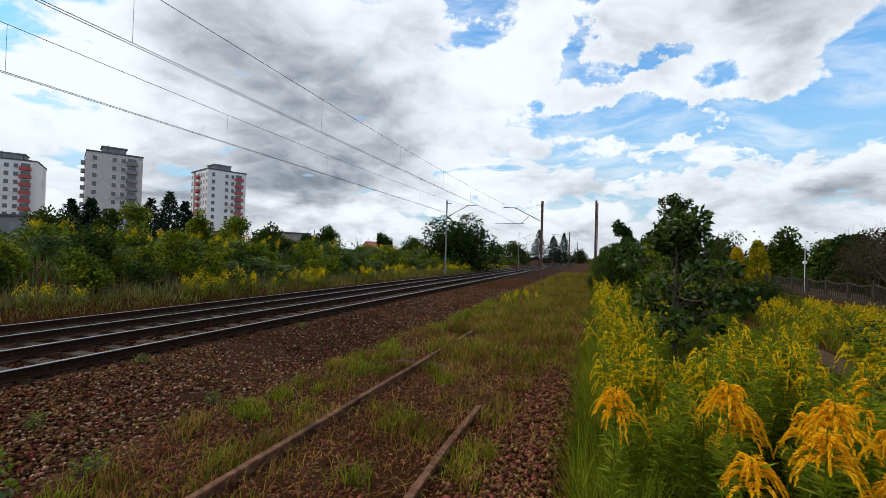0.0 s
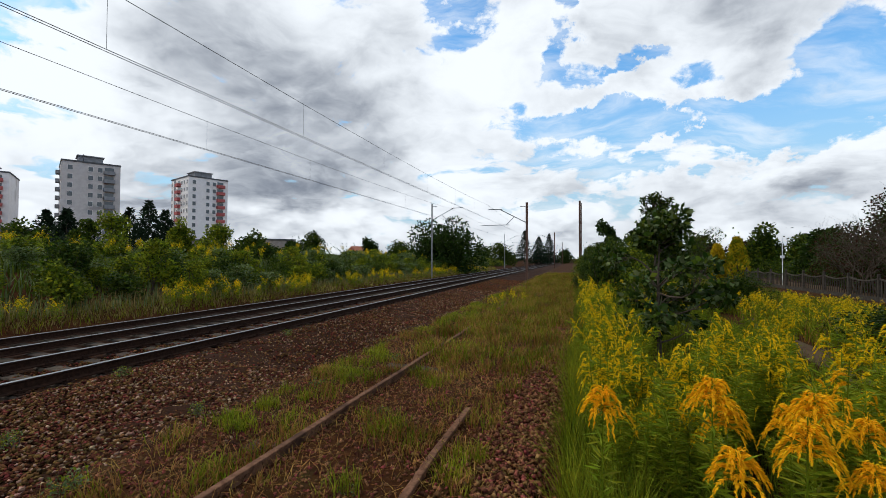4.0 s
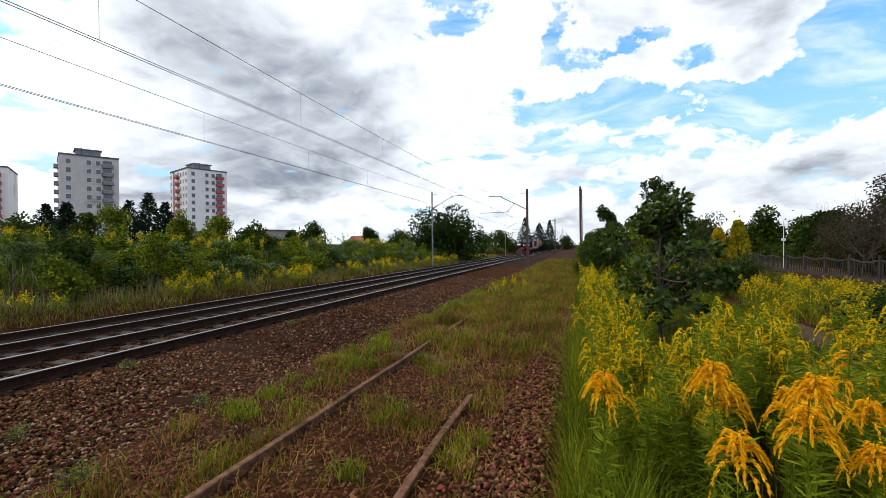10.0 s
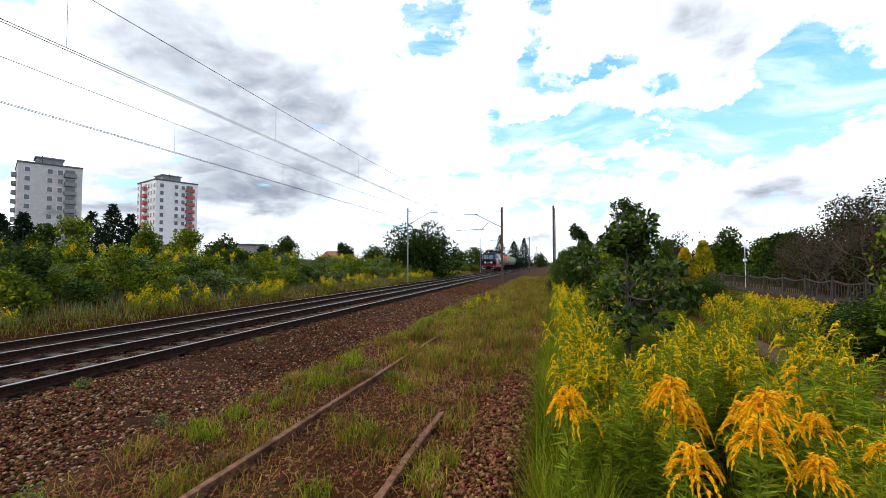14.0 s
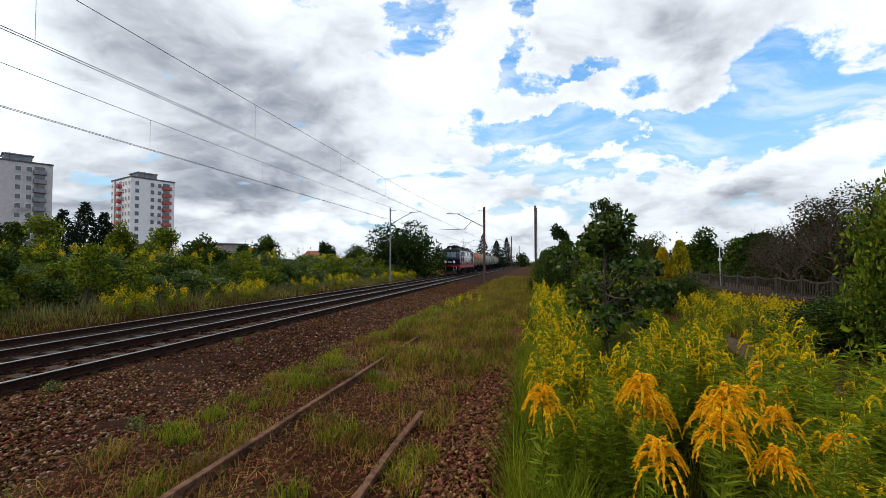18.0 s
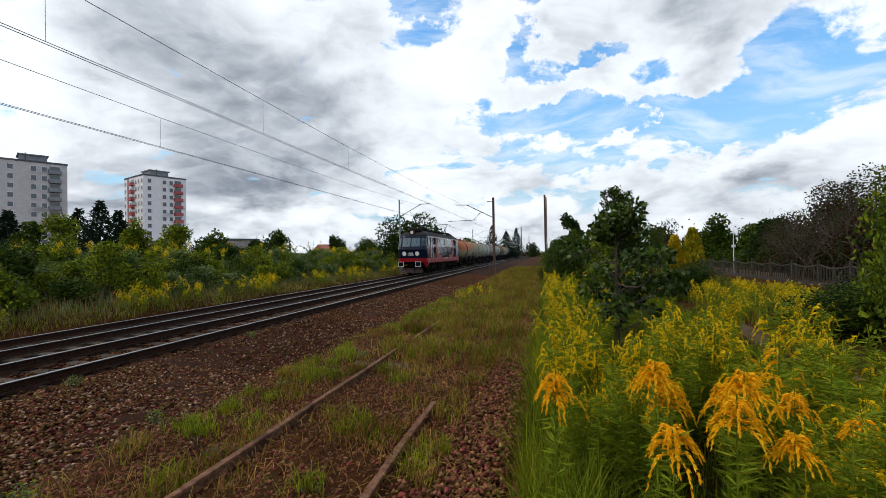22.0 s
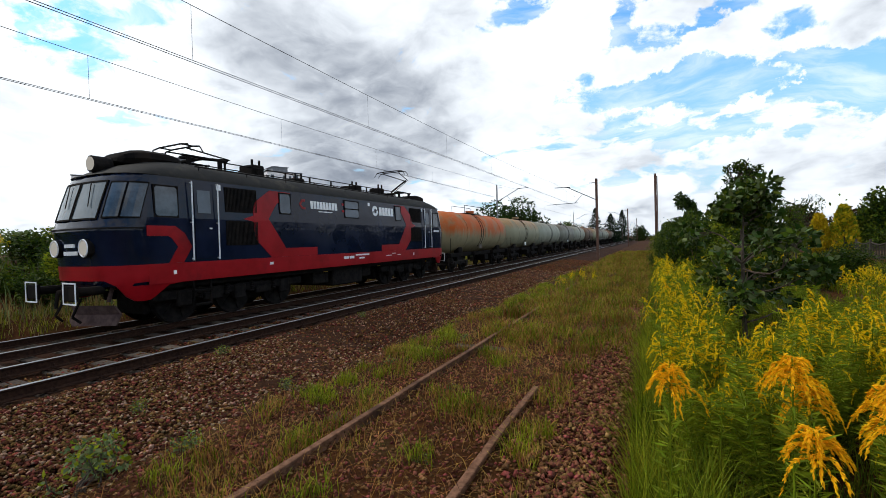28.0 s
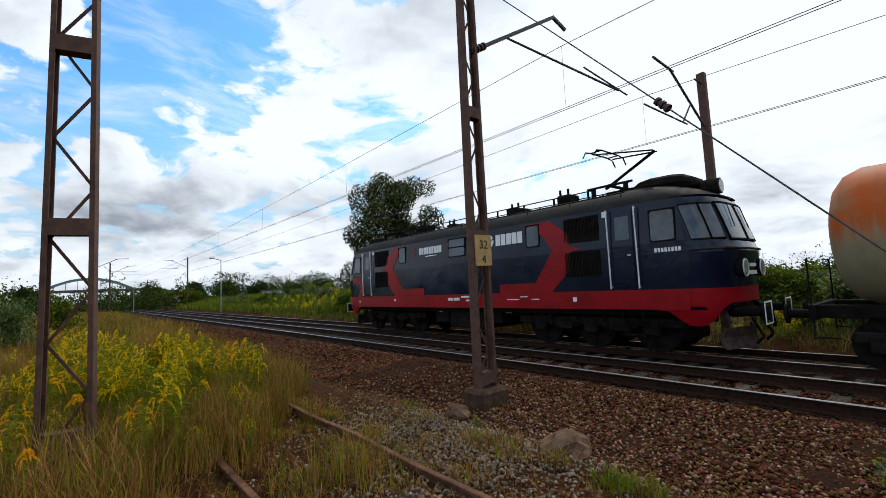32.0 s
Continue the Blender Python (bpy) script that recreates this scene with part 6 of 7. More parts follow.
# ---- loose stones ----
def stones(name, x, y, z, size, mat, label, seed, flat=0.75):
    rng = np.random.default_rng(seed)
    n = len(x)
    v = np.array([(1, 0, 0), (-1, 0, 0), (0, 1, 0), (0, -1, 0), (0, 0, 1), (0, 0, -1)], float)
    V = v[None] * rng.uniform(0.6, 1.25, (n, 6, 1)) + rng.normal(0, 0.18, (n, 6, 3))
    a, b = rng.uniform(0, 6.28, n), rng.normal(0, 0.5, n)
    c, s = np.cos(a), np.sin(a)
    cb, sb = np.cos(b), np.sin(b)
    X = V[..., 0] * cb[:, None] - V[..., 2] * sb[:, None]
    Z = V[..., 0] * sb[:, None] + V[..., 2] * cb[:, None]
    V = np.stack([X * c[:, None] - V[..., 1] * s[:, None], X * s[:, None] + V[..., 1] * c[:, None], Z * flat], 2)
    V *= (size * rng.uniform(0.55, 1.25, n))[:, None, None]
    V += np.stack([x, y, z], 1)[:, None]
    f = [(0, 2, 4), (2, 1, 4), (1, 3, 4), (3, 0, 4), (2, 0, 5), (1, 2, 5), (3, 1, 5), (0, 3, 5)]
    return tagged(new(name, solid_mesh(name, V, f, mat)), label, "stones", kind="stuff")


def bed_z(x):
    return np.interp(x, [-13.4, -11.9, -11.2, -8.6, -7.3, -6.75, -6.45, -5.15, -4.85, -4.3, -3.6, -2.0, -0.7, -0.35], [-0.62, -0.36, -0.4, -0.38, -0.14, -0.15, -0.2, -0.2, -0.15, -0.14, -0.2, -0.24, -0.14, -0.2])


rng = np.random.default_rng(51)
n = 84000
y = np.concatenate([rng.uniform(-7, 7, n // 2), rng.uniform(-11, 14, n // 4), rng.uniform(13, 42, n // 4)])
x = rng.uniform(-4.75, -0.55, n)
thin = rng.uniform(size=n) < np.clip((-x - 0.3) / 0.6, 0.15, 1)
x, y = x[thin], y[thin]
stones("ballast_stones", x, y, bed_z(x) + rng.uniform(0.0, 0.035, len(x)), np.where(y > 13, 0.036, 0.031), M_STONE, "crushed reddish-brown ballast stones", 52)
n = 10000
x, y = rng.uniform(-4.6, -0.8, n), np.where(np.arange(n) % 2, rng.uniform(-7, 7, n), rng.uniform(-10, 28, n))
stones("light_stones", x, y, bed_z(x) + rng.uniform(0.012, 0.045, n), 0.026, surface("light_stone", (0.16, 0.088, 0.052), (0.33, 0.215, 0.14), 14, 0.85, 0.3, island=0.9), "pale beige chips among the ballast", 153)
n = 16000
x, y = rng.uniform(-4.6, -0.9, n), -11 - 45 * rng.uniform(size=n) ** 1.5
stones("far_ballast_stones", x, y, bed_z(x) + rng.uniform(0.0, 0.03, n), 0.055, M_STONE, "crushed brown ballast stones farther along", 152)
n = 9000
x, y = rng.uniform(-6.4, -5.2, n), rng.uniform(-10, 24, n)
stones("track_stones", x, y, bed_z(x) + rng.uniform(0.0, 0.05, n), 0.036, M_STONE, "ballast stones between the rails", 53)
n = 7500
y = 1.3 + 12 * rng.uniform(size=n) ** 1.3
x = 2.12 + 0.028 * y + rng.normal(0, 0.2, n)
stones("cess_stones", x, y, rise(x, y) + rng.uniform(0.0, 0.06, n), 0.032, M_REDSTONE, "heap of reddish stones along the siding", 54)
n = 20000
x, y = rng.uniform(-1.5, 2.2, n), 0.3 + 16 * rng.uniform(size=n) ** 1.3
stones("siding_stones", x, y, rise(x, y) + 0.006, 0.023, M_REDSTONE, "scattered stones between the sunken rails", 55)
n = 5500
x, y = rng.normal(-0.7, 0.9, n), rng.normal(-5.2, 1.3, n)
stones("pale_stones", x, y, np.maximum(bed_z(np.clip(x, -13, -0.4)), rise(x, y)) + rng.uniform(0.0, 0.03, n), 0.025, surface("pale_stone", (0.15, 0.115, 0.08), (0.32, 0.255, 0.185), 14, 0.85, 0.3, island=0.8), "pale gravel round the mast's foot", 56)


def rock(x, y, z, size, seed, label):
    rng = np.random.default_rng(seed)
    bm = bmesh.new()
    bmesh.ops.create_icosphere(bm, subdivisions=3, radius=1)
    for v in bm.verts:
        k = 1 + 0.35 * noise.noise(v.co * 1.3 + Vector((seed, 0, 0))) + 0.22 * noise.noise(v.co * 2.7) + 0.08 * noise.noise(v.co * 7)
        v.co = Vector((v.co.x * size[0] * k, v.co.y * size[1] * k, max(v.co.z * size[2] * k, -0.1)))
    ob = part("rock", bm, surface("boulder", (0.085, 0.05, 0.03), (0.17, 0.105, 0.066), 7, 0.9, 0.6), None)
    ob.matrix_basis = pose(x, y, z, 0, 0, rng.uniform(0, 360))
    tagged(ob, label, "rock", "rocks by the mast")


rock(-1.6, -4.15, -0.12, (0.4, 0.26, 0.2), 1, "brown boulder on the ballast beside the mast")
rock(-1.75, -6.2, -0.12, (0.22, 0.16, 0.15), 2, "small brown boulder near the mast")
place("shrub", SHRUBS[0], NAMES[0] + " hiding the bridge foot", "shrub", -17, -110, -0.4, 3.2, 2.2, 10, "shrubs on the bank")
rock(-1.0, -4.95, -0.1, (0.16, 0.12, 0.1), 3, "small brown stone among gravel")
rock(-1.48, 1.55, -0.2, (0.36, 0.22, 0.1), 4, "pale broken concrete lump in the ballast")
bm = bmesh.new()
box(bm, -0.06, 0.06, -0.06, 0.06, -0.3, 0.75, 0.01)
box(bm, -0.1, 0.1, -0.08, 0.08, 0.6, 0.8, 0.01)
ob = part("marker_post", bm, M_WOOD, None)
ob.matrix_basis = pose(-0.7, -19.3, -0.1)
tagged(ob, "short dark post beside the ballast", "post")


# ---- trees ----
def branch(rng, a, b, bend=0.12, n=6):
    a, b = np.asarray(a, float), np.asarray(b, float)
    t = np.linspace(0, 1, n)[:, None]
    w = rng.normal(0, bend * np.linalg.norm(b - a), 3)
    return a * (1 - t) + b * t + w * np.sin(t * math.pi)


def tree(name, at, blobs, n, leaf, mats, trunk_r, label, seed, bark=M_BARK, shell=0.3, droop=0.2, lean=(0, 0), aspect=0.6, category="tree", group=""):
    """A tapered trunk, limbs reaching into every lobe, and a crown of separate leaves."""
    rng = np.random.default_rng(seed)
    th = thing(name, label, category, pose(*at), group)
    bl = np.asarray(blobs, float)
    top = (bl[:, 2] + bl[:, 5] * 0.5).max()
    paths = [branch(rng, (0, 0, -0.2), (lean[0], lean[1], top * 0.86), 0.03, 9)]
    rads = [np.linspace(trunk_r, trunk_r * 0.15, 9)]
    trunk = paths[0]
    o = new("trunk", quad_mesh("trunk", tubes(paths, rads, 9), bark))
    o.parent = th
    o.data.shade_smooth()
    lp, lr = [], []
    for b in bl:
        z0 = max(0.12 * top, min(b[2] - 0.35 * math.hypot(b[0], b[1]) - b[5] * 0.4, top * 0.8))
        s = np.array([np.interp(z0, trunk[:, 2], trunk[:, i]) for i in range(3)])
        p = branch(rng, s, b[:3], 0.1)
        lp.append(p)
        lr.append(np.linspace(trunk_r * 0.4, trunk_r * 0.1, 6))
        for _ in range(4):
            e = b[:3] + unit(rng.normal(size=3)) * b[3:] * 0.85
            lp.append(branch(rng, p[3], e, 0.1))
            lr.append(np.linspace(trunk_r * 0.14, trunk_r * 0.03, 6))
    o = new("branchwork", quad_mesh("limbs", tubes(lp, lr, 5), bark))
    o.parent = th
    tagged(o, kind="stuff")
    if n:
        p, d = lobes(rng, n, bl, shell)
        q = leaves(rng, p, leaf, leaf * aspect, d * 0.8, droop)
        c = new("crown", quad_mesh("crown", q, mats, rng.choice(len(mats), len(q))))
        c.parent = th
    return th


def column_blobs(seed, k, r, z0, z1, taper=0.5, spread=0.6, size=(0.35, 0.6)):
    rng = np.random.default_rng(seed)
    out = []
    for i in range(k):
        u = rng.uniform()
        z = z0 + (z1 - z0) * u
        rr = r * (1 - taper * u)
        a, d = rng.uniform(0, 6.28), rng.uniform(0, spread) * rr
        s = rr * rng.uniform(*size)
        out.append((math.cos(a) * d, math.sin(a) * d, z, s, s, s * rng.uniform(0.8, 1.2)))
    return out


# the dark broad-leaved sapling beside the siding, and the taller tree some way behind it
rng = np.random.default_rng(60)
SAPLING = []
for i in range(34):
    u = rng.uniform() ** 0.8
    r_ = 1.12 * (0.35 + 1.0 * math.sin(min(1.0, u * 1.15) * math.pi) ** 0.7) * (1.0 if u < 0.7 else 0.75)
    a_, d_ = rng.uniform(0, 6.28), rng.uniform(0.25, 1.0)
    q_ = rng.uniform(0.17, 0.3)
    SAPLING.append((math.cos(a_) * d_ * r_ + 0.12 * (1 - u), math.sin(a_) * d_ * r_, 0.3 + 2.5 * u, q_, q_, q_ * 0.8))
tree("young_tree", (4.4, 9.6, -0.15), SAPLING, 3300, 0.135, [M_LEAFD, M_LEAFD, M_LEAF, M_LEAFG], 0.05, "dark green young tree with broad leaves and a bushy foot", 61, shell=0.05, aspect=0.7)
tree("tree", (5.9, 19.0, -0.15), column_blobs(62, 44, 1.4, 0.9, 4.65, 0.62, 0.95, (0.17, 0.3)), 9500, 0.105, [M_LEAFD, M_LEAFD, M_LEAF], 0.09, "dark green slim tree behind the sapling", 62, shell=0.1, aspect=0.62)
tree("tree", (8.3, 23.0, -0.15), column_blobs(63, 14, 1.5, 1.8, 4.2, 0.2, 0.9, (0.18, 0.3)), 2600, 0.09, [M_LEAFD, M_LEAF], 0.06, "sparse thin-leaved tree behind the sapling", 63, shell=0.1, aspect=0.5)
for x, y, s, sz, k, seed in ((4.3, 22, 1.1, 1.55, 1, 1), (4.9, 17, 0.9, 0.95, 0, 2), (4.7, 29, 1.6, 1.3, 1, 3), (6.0, 25, 1.7, 1.5, 0, 4), (3.9, 34, 1.2, 1.0, 1, 5), (6.4, 33, 2.0, 1.9, 1, 6), (4.6, 41, 1.8, 1.6, 1, 7), (3.6, 47, 1.4, 1.2, 0, 8), (5.6, 52, 2.2, 2.0, 1, 9), (3.0, 29.5, 0.6, 0.5, 1, 10)):
    place("shrub", NEAR_SHRUBS[1 if k == 1 else 0], NAMES[k] + " beside the siding", "shrub", x, y, -0.15, s, sz, seed * 71, "shrubs beside the siding")
# thicket at the path
for x, y, s, sz, k, seed in ((9.3, 11.2, 1.3, 0.66, 0, 1), (10.6, 12.6, 1.5, 0.75, 4, 2), (9.9, 9.4, 1.2, 0.9, 4, 3), (11.6, 10.8, 1.6, 1.9, 3, 4), (12.6, 13.5, 1.7, 1.7, 3, 5), (13.6, 11.2, 1.8, 2.2, 0, 6), (8.9, 6.9, 1.0, 0.7, 4, 7), (10.9, 7.6, 1.3, 1.3, 0, 8), (7.6, 18.5, 0.9, 0.7, 4, 10), (9.2, 20.5, 1.1, 0.8, 4, 11)):
    place("shrub", NEAR_SHRUBS[2], NAMES[4] + " beside the trodden path", "shrub", x, y, -0.15, s, sz, seed * 53, "shrubs by the path")

place("shrub", NEAR_SHRUBS[0], "tall bright green shrub beside the trodden path", "shrub", 9.75, 10.1, -0.15, 1.0, 1.85, 200, "shrubs by the path")


def path_strip():
    pts = [(6.2, -6), (6.6, 0), (7.0, 5), (7.35, 9), (7.9, 13), (8.6, 18), (9.6, 26), (10.5, 40)]
    ys = np.arange(-6, 40, 0.5)
    xs = np.interp(ys, [p[1] for p in pts], [p[0] for p in pts])
    bm = bmesh.new()
    rings = [[(x + k * 0.3 + 0.07 * math.sin(y * 1.7 + k), y, float(rise(x, y)) + 0.03 - 0.03 * abs(k)) for k in (-1, -0.5, 0, 0.5, 1)] for x, y in zip(xs, ys)]
    loft(bm, rings, closed=False)
    tagged(part("path", bm, M_PATH, None, smooth=True), "bare trodden earth path through the weeds", "path", kind="structure")


path_strip()


# ---- fence and garden side ----
def make_fence():
    post = bmesh.new()
    box(post, -0.055, 0.055, -0.055, 0.055, -0.3, 1.32, 0.012)
    post = mesh_of("post", post, M_FENCE)
    L = 2.4
    pan = bmesh.new()
    rings = []
    for i in range(9):
        y0 = L * i / 8
        z0 = 1.1 - 0.14 * math.sin(math.pi * y0 / L)
        rings.append([(-0.03, y0, z0 - 0.035), (0.03, y0, z0 - 0.035), (0.03, y0, z0 + 0.035), (-0.03, y0, z0 + 0.035)])
    loft(pan, rings)
    pan = mesh_of("top_rail", pan, M_FENCE)
    plinth = bmesh.new()
    box(plinth, -0.035, 0.035, 0.07, L - 0.07, -0.1, 0.22)
    plinth = mesh_of("plinth", plinth, M_FENCE)
    pick = bmesh.new()
    box(pick, -0.018, 0.018, -0.018, 0.018, 0.0, 0.85)
    pick = mesh_of("picket", pick, M_FENCE)
    f = thing("concrete_fence", "grey concrete openwork fence with posts and scalloped tops", "fence", pose(16.6, 14.0, -0.1))
    for k in range(22):
        for nm, me in (("post", post), ("top_rail", pan), ("plinth", plinth)):
            o = new(nm, me)
            o.parent, o.location = f, (0, k * L, 0)
        for i in range(10):
            y = 0.2 + i * (L - 0.4) / 9
            o = new("picket", pick)
            o.parent, o.location = f, (0, k * L + y, 0.2)
            o.scale = (1, 1, 1.02 - 0.15 * math.sin(math.pi * y / L))


make_fence()
# asphalt lane, given the trodden path's darker brown to keep it from standing out
bm = bmesh.new()
loft(bm, [[(x, y, float(rise(x, y)) + 0.03) for x in (17.4, 19.2, 21.0)] for y in np.arange(0, 90, 3.0)], closed=False)
tagged(part("road", bm, M_PATH, None), "asphalt lane behind the fence, coloured with the path's brown", "road", kind="structure")
# clipped hedge behind the lane
rng = np.random.default_rng(71)
hb = [(22.2 + rng.normal(0, 0.2), y, 0.9, 0.9, 1.0, 1.0) for y in np.arange(16, 70, 1.1)]
p, d = lobes(rng, 9000, hb, 0.5)
tagged(new("hedge", quad_mesh("hedge", leaves(rng, p, 0.2, 0.12, d, 0.1), [M_LEAF, M_LEAFD], rng.integers(0, 2, len(p)))), "low green hedge behind the lane", "hedge")


def thuja(at, h, r, mats, label, seed):
    rng = np.random.default_rng(seed)
    n = 2600
    u = rng.uniform(0, 1, n) ** 0.8
    a = rng.uniform(0, 6.28, n)
    rr = r * np.minimum(1, 2.6 * u + 0.45) * (1 - u) ** 0.62 * 1.25 * rng.uniform(0.75, 1.05, n)
    p = np.stack([np.cos(a) * rr, np.sin(a) * rr, 0.1 + u * h], 1)
    th = thing("columnar_conifer", label, "conifer", pose(*at), "golden garden conifers")
    o = new("crown", quad_mesh("crown", leaves(rng, p, 0.32, 0.16, np.stack([np.cos(a), np.sin(a), np.full(n, 1.2)], 1), -0.3, 0.5), mats, rng.integers(0, len(mats), n)))
    o.parent = th
    bm = bmesh.new()
    bar(bm, (0, 0, -0.2), (0, 0, h * 0.8), 0.09, 7, 0.02)
    part("trunk", bm, M_BARK, th)


thuja(polar(15.2, 46, -0.1), 3.1, 0.65, [M_GOLDLEAF], "small golden-yellow cone-shaped conifer", 81)
thuja(polar(17.0, 46, -0.1), 3.7, 0.85, [M_GOLDLEAF, M_LEAFY], "golden-yellow broad conifer behind the hedge", 82)
POLE = thing("white_pole", "thin white pole behind the hedge", "pole", pose(*polar(20.9, 40, -0.1)))
bm = bmesh.new()
bar(bm, (0, 0, -0.2), (0, 0, 3.6), 0.025, 8)
part("shaft", bm, M_WHITE, POLE)
bm = bmesh.new()
box(bm, -0.1, 0.1, -0.1, 0.1, 2.1, 2.3)
part("box", bm, M_WHITE, POLE)


def far_tree(heading, dist, h, w, mats, label, seed, z=0.0, leaf=0.4, n=5600, taper=0.4, z0=0.16, bark=M_BARK):
    tree("tree", polar(heading, dist, z - 0.2), column_blobs(seed, 16, w / 2, h * z0, h * 0.9, taper, 0.75), n, leaf, mats, h * 0.022, label, seed, bark)


G, D, Y, GG, RR = [M_LEAF, M_LEAFD], [M_LEAFD], [M_LEAFY, M_LEAF], [M_LEAFG, M_LEAF], [M_LEAFR, M_LEAFD]
far_tree(3.6, 58, 7.4, 3.2, D, "tall dark green tree behind the shrubs", 91)
far_tree(7.0, 62, 5.5, 6.0, D, "dark green tree behind the shrubs", 92)
far_tree(10.5, 60, 5.6, 6.0, D, "dark green tree behind the shrubs", 93)
far_tree(13.5, 66, 5.0, 6.0, RR, "rust-tinged tree in the gardens", 94)
far_tree(19.6, 62, 6.3, 6.0, G, "round green tree in the gardens", 95)
far_tree(22.6, 60, 5.0, 6.0, G, "green tree in the gardens", 96)
far_tree(24.5, 50, 4.6, 5.0, D, "dark green tree in the gardens", 97)
far_tree(17.9, 75, 4.6, 8.0, RR, "rust-tinged trees in the gardens", 98)
far_tree(25.6, 46, 4.6, 6.0, RR, "dense dark brown thicket behind the fence", 131, leaf=0.2, z0=0.08, n=9000)
far_tree(28.6, 37, 4.6, 5.5, RR, "dense dark brown thicket behind the fence", 132, leaf=0.18, z0=0.06, n=12000)
far_tree(27.0, 40, 4.4, 5.5, RR, "dark reddish thicket with fine twigs", 99, leaf=0.15, z0=0.12, n=7000)
far_tree(30.0, 34, 5.6, 6.5, RR, "dark reddish thicket with fine twigs", 100, leaf=0.16, z0=0.1, n=11000)
far_tree(34.0, 32, 6.4, 7.0, RR, "dark reddish thicket with fine twigs", 101, leaf=0.16, z0=0.1, n=11000)
far_tree(38.0, 30, 6.0, 7.0, RR, "dark reddish thicket with fine twigs", 102, leaf=0.16, z0=0.1, n=11000)


def bare_tree(at, h, seed, label, spread=0.55):
    """A leafless tree: limbs dividing into fine twigs."""
    rng = np.random.default_rng(seed)
    th = thing("bare_tree", label, "tree", pose(*at))
    paths, rads = [], []
    def grow(a, way, ln, r, depth):
        e = a + way * ln
        p = branch(rng, a, e, 0.08, 5)
        paths.append(p)
        rads.append(np.linspace(r, r * 0.55, 5))
        if depth == 0:
            return
        for k in range(int(rng.integers(3, 5))):
            w = unit(way + rng.normal(0, spread, 3) + np.array([0, 0, 0.12]))
            grow(p[int(rng.integers(2, 5))], w, ln * rng.uniform(0.55, 0.8), r * 0.5, depth - 1)
    for k in range(5):
        grow(np.array([rng.normal(0, 0.3), rng.normal(0, 0.3), -0.1]), unit(np.array([rng.normal(0, 0.35), rng.normal(0, 0.35), 1.0])), h * 0.36, h * 0.008, 4)
    o = new("twigwork", quad_mesh("twigwork", tubes(paths, rads, 4), M_BARK))
    o.parent = th
    tagged(o, kind="stuff")


bare_tree(polar(14.6, 52, -0.2), 5.4, 111, "thin bare-twigged tree above the hedge")
bare_tree(polar(29.5, 31, -0.2), 6.6, 112, "bare grey-brown tree above the thicket")
bare_tree(polar(33.0, 30, -0.2), 7.2, 113, "bare grey-brown tree above the thicket")
bare_tree(polar(27.0, 33, -0.2), 5.4, 114, "bare grey-brown tree above the thicket")

# ---- behind the bank ----
def conifer(heading, dist, h, r, label, seed, z=1.0):
    rng = np.random.default_rng(seed)
    th = thing("spruce", label, "conifer", pose(*polar(heading, dist, z)), "dark spruces")
    bm = bmesh.new()
    bar(bm, (0, 0, -0.5), (0, 0, h * 0.97), h * 0.018, 8, 0.02)
    part("trunk", bm, M_BARK, th)
    qs = []
    for u in np.linspace(0.06, 0.99, 26):
        rr = 1.5 * r * (1 - u) ** 0.85 + 0.12
        for a in rng.uniform(0, 6.28, 11):
            ln = rr * rng.uniform(0.65, 1.1)
            m = int(6 + ln * 7)
            w = rng.uniform(0.1, 1, m)
            p = np.stack([np.cos(a) * w * ln, np.sin(a) * w * ln, u * h - 0.28 * ln * w + rng.normal(0, 0.06, m)], 1)
            qs.append(leaves(rng, p, 0.42, 0.16, np.array([math.cos(a), math.sin(a), -0.1]), 0.25, 0.7))
    o = new("crown", quad_mesh("crown", np.concatenate(qs), M_NEEDLE))
    o.parent = th


for hd, ds, s_, sz_, k_ in ((-126, 25, 1.7, 1.2, 3), (-129.5, 23, 1.8, 1.3, 0), (-133, 24, 2.0, 1.5, 3), (-137, 27, 1.8, 1.4, 3), (-141, 30, 1.7, 1.3, 2), (-146, 36, 1.6, 1.1, 0)):
    place("shrub", SHRUBS[k_], NAMES[k_] + " beyond the far track", "shrub", *polar(hd, ds, 0.0), s_, sz_, hd * 3, "shrubs on the bank")
conifer(-124.5, 62, 9.5, 2.4, "dark green spruce beyond the far track", 129, 0.0)
for hd, ds, h, r, sd in ((-51.1, 70, 8.6, 2.7, 121), (-49.6, 72, 7.6, 2.5, 122), (-52.8, 74, 7.8, 2.5, 123), (-57.9, 64, 6.4, 2.2, 124), (-59.4, 70, 6.6, 2.2, 125), (-6.4, 150, 10.5, 3.0, 126), (-3.3, 160, 10.0, 2.4, 127), (-4.6, 150, 8.5, 3.2, 128)):
    conifer(hd, ds, h, r, "dark green spruce behind the bank", sd, 0.8)
far_tree(-16.8, 66, 5.4, 14.0, D, "broad dark rounded bush above the bank", 131, 0.4, 0.46, 13000, 0.25, 0.08)
far_tree(-33.6, 75, 5.0, 6.0, G, "round green tree above the bank", 132, 0.8)
far_tree(-26.8, 85, 5.0, 5.0, D, "dark green tree above the bank", 133, 0.8)
far_tree(-22.5, 95, 4.6, 8.0, G, "green trees above the bank", 134, 0.8)
far_tree(-36.0, 100, 5.2, 4.5, D, "dark green tree above the bank", 135, 0.8)
far_tree(-40.5, 62, 4.4, 6.0, G, "green tree above the bank", 136, 0.8)
far_tree(-44.5, 46, 4.6, 4.5, Y, "yellow-green young tree on the bank", 137, 0.9, 0.24)
far_tree(-48.2, 44, 4.9, 3.0, Y, "yellow-green young tree on the bank", 138, 0.9, 0.24)
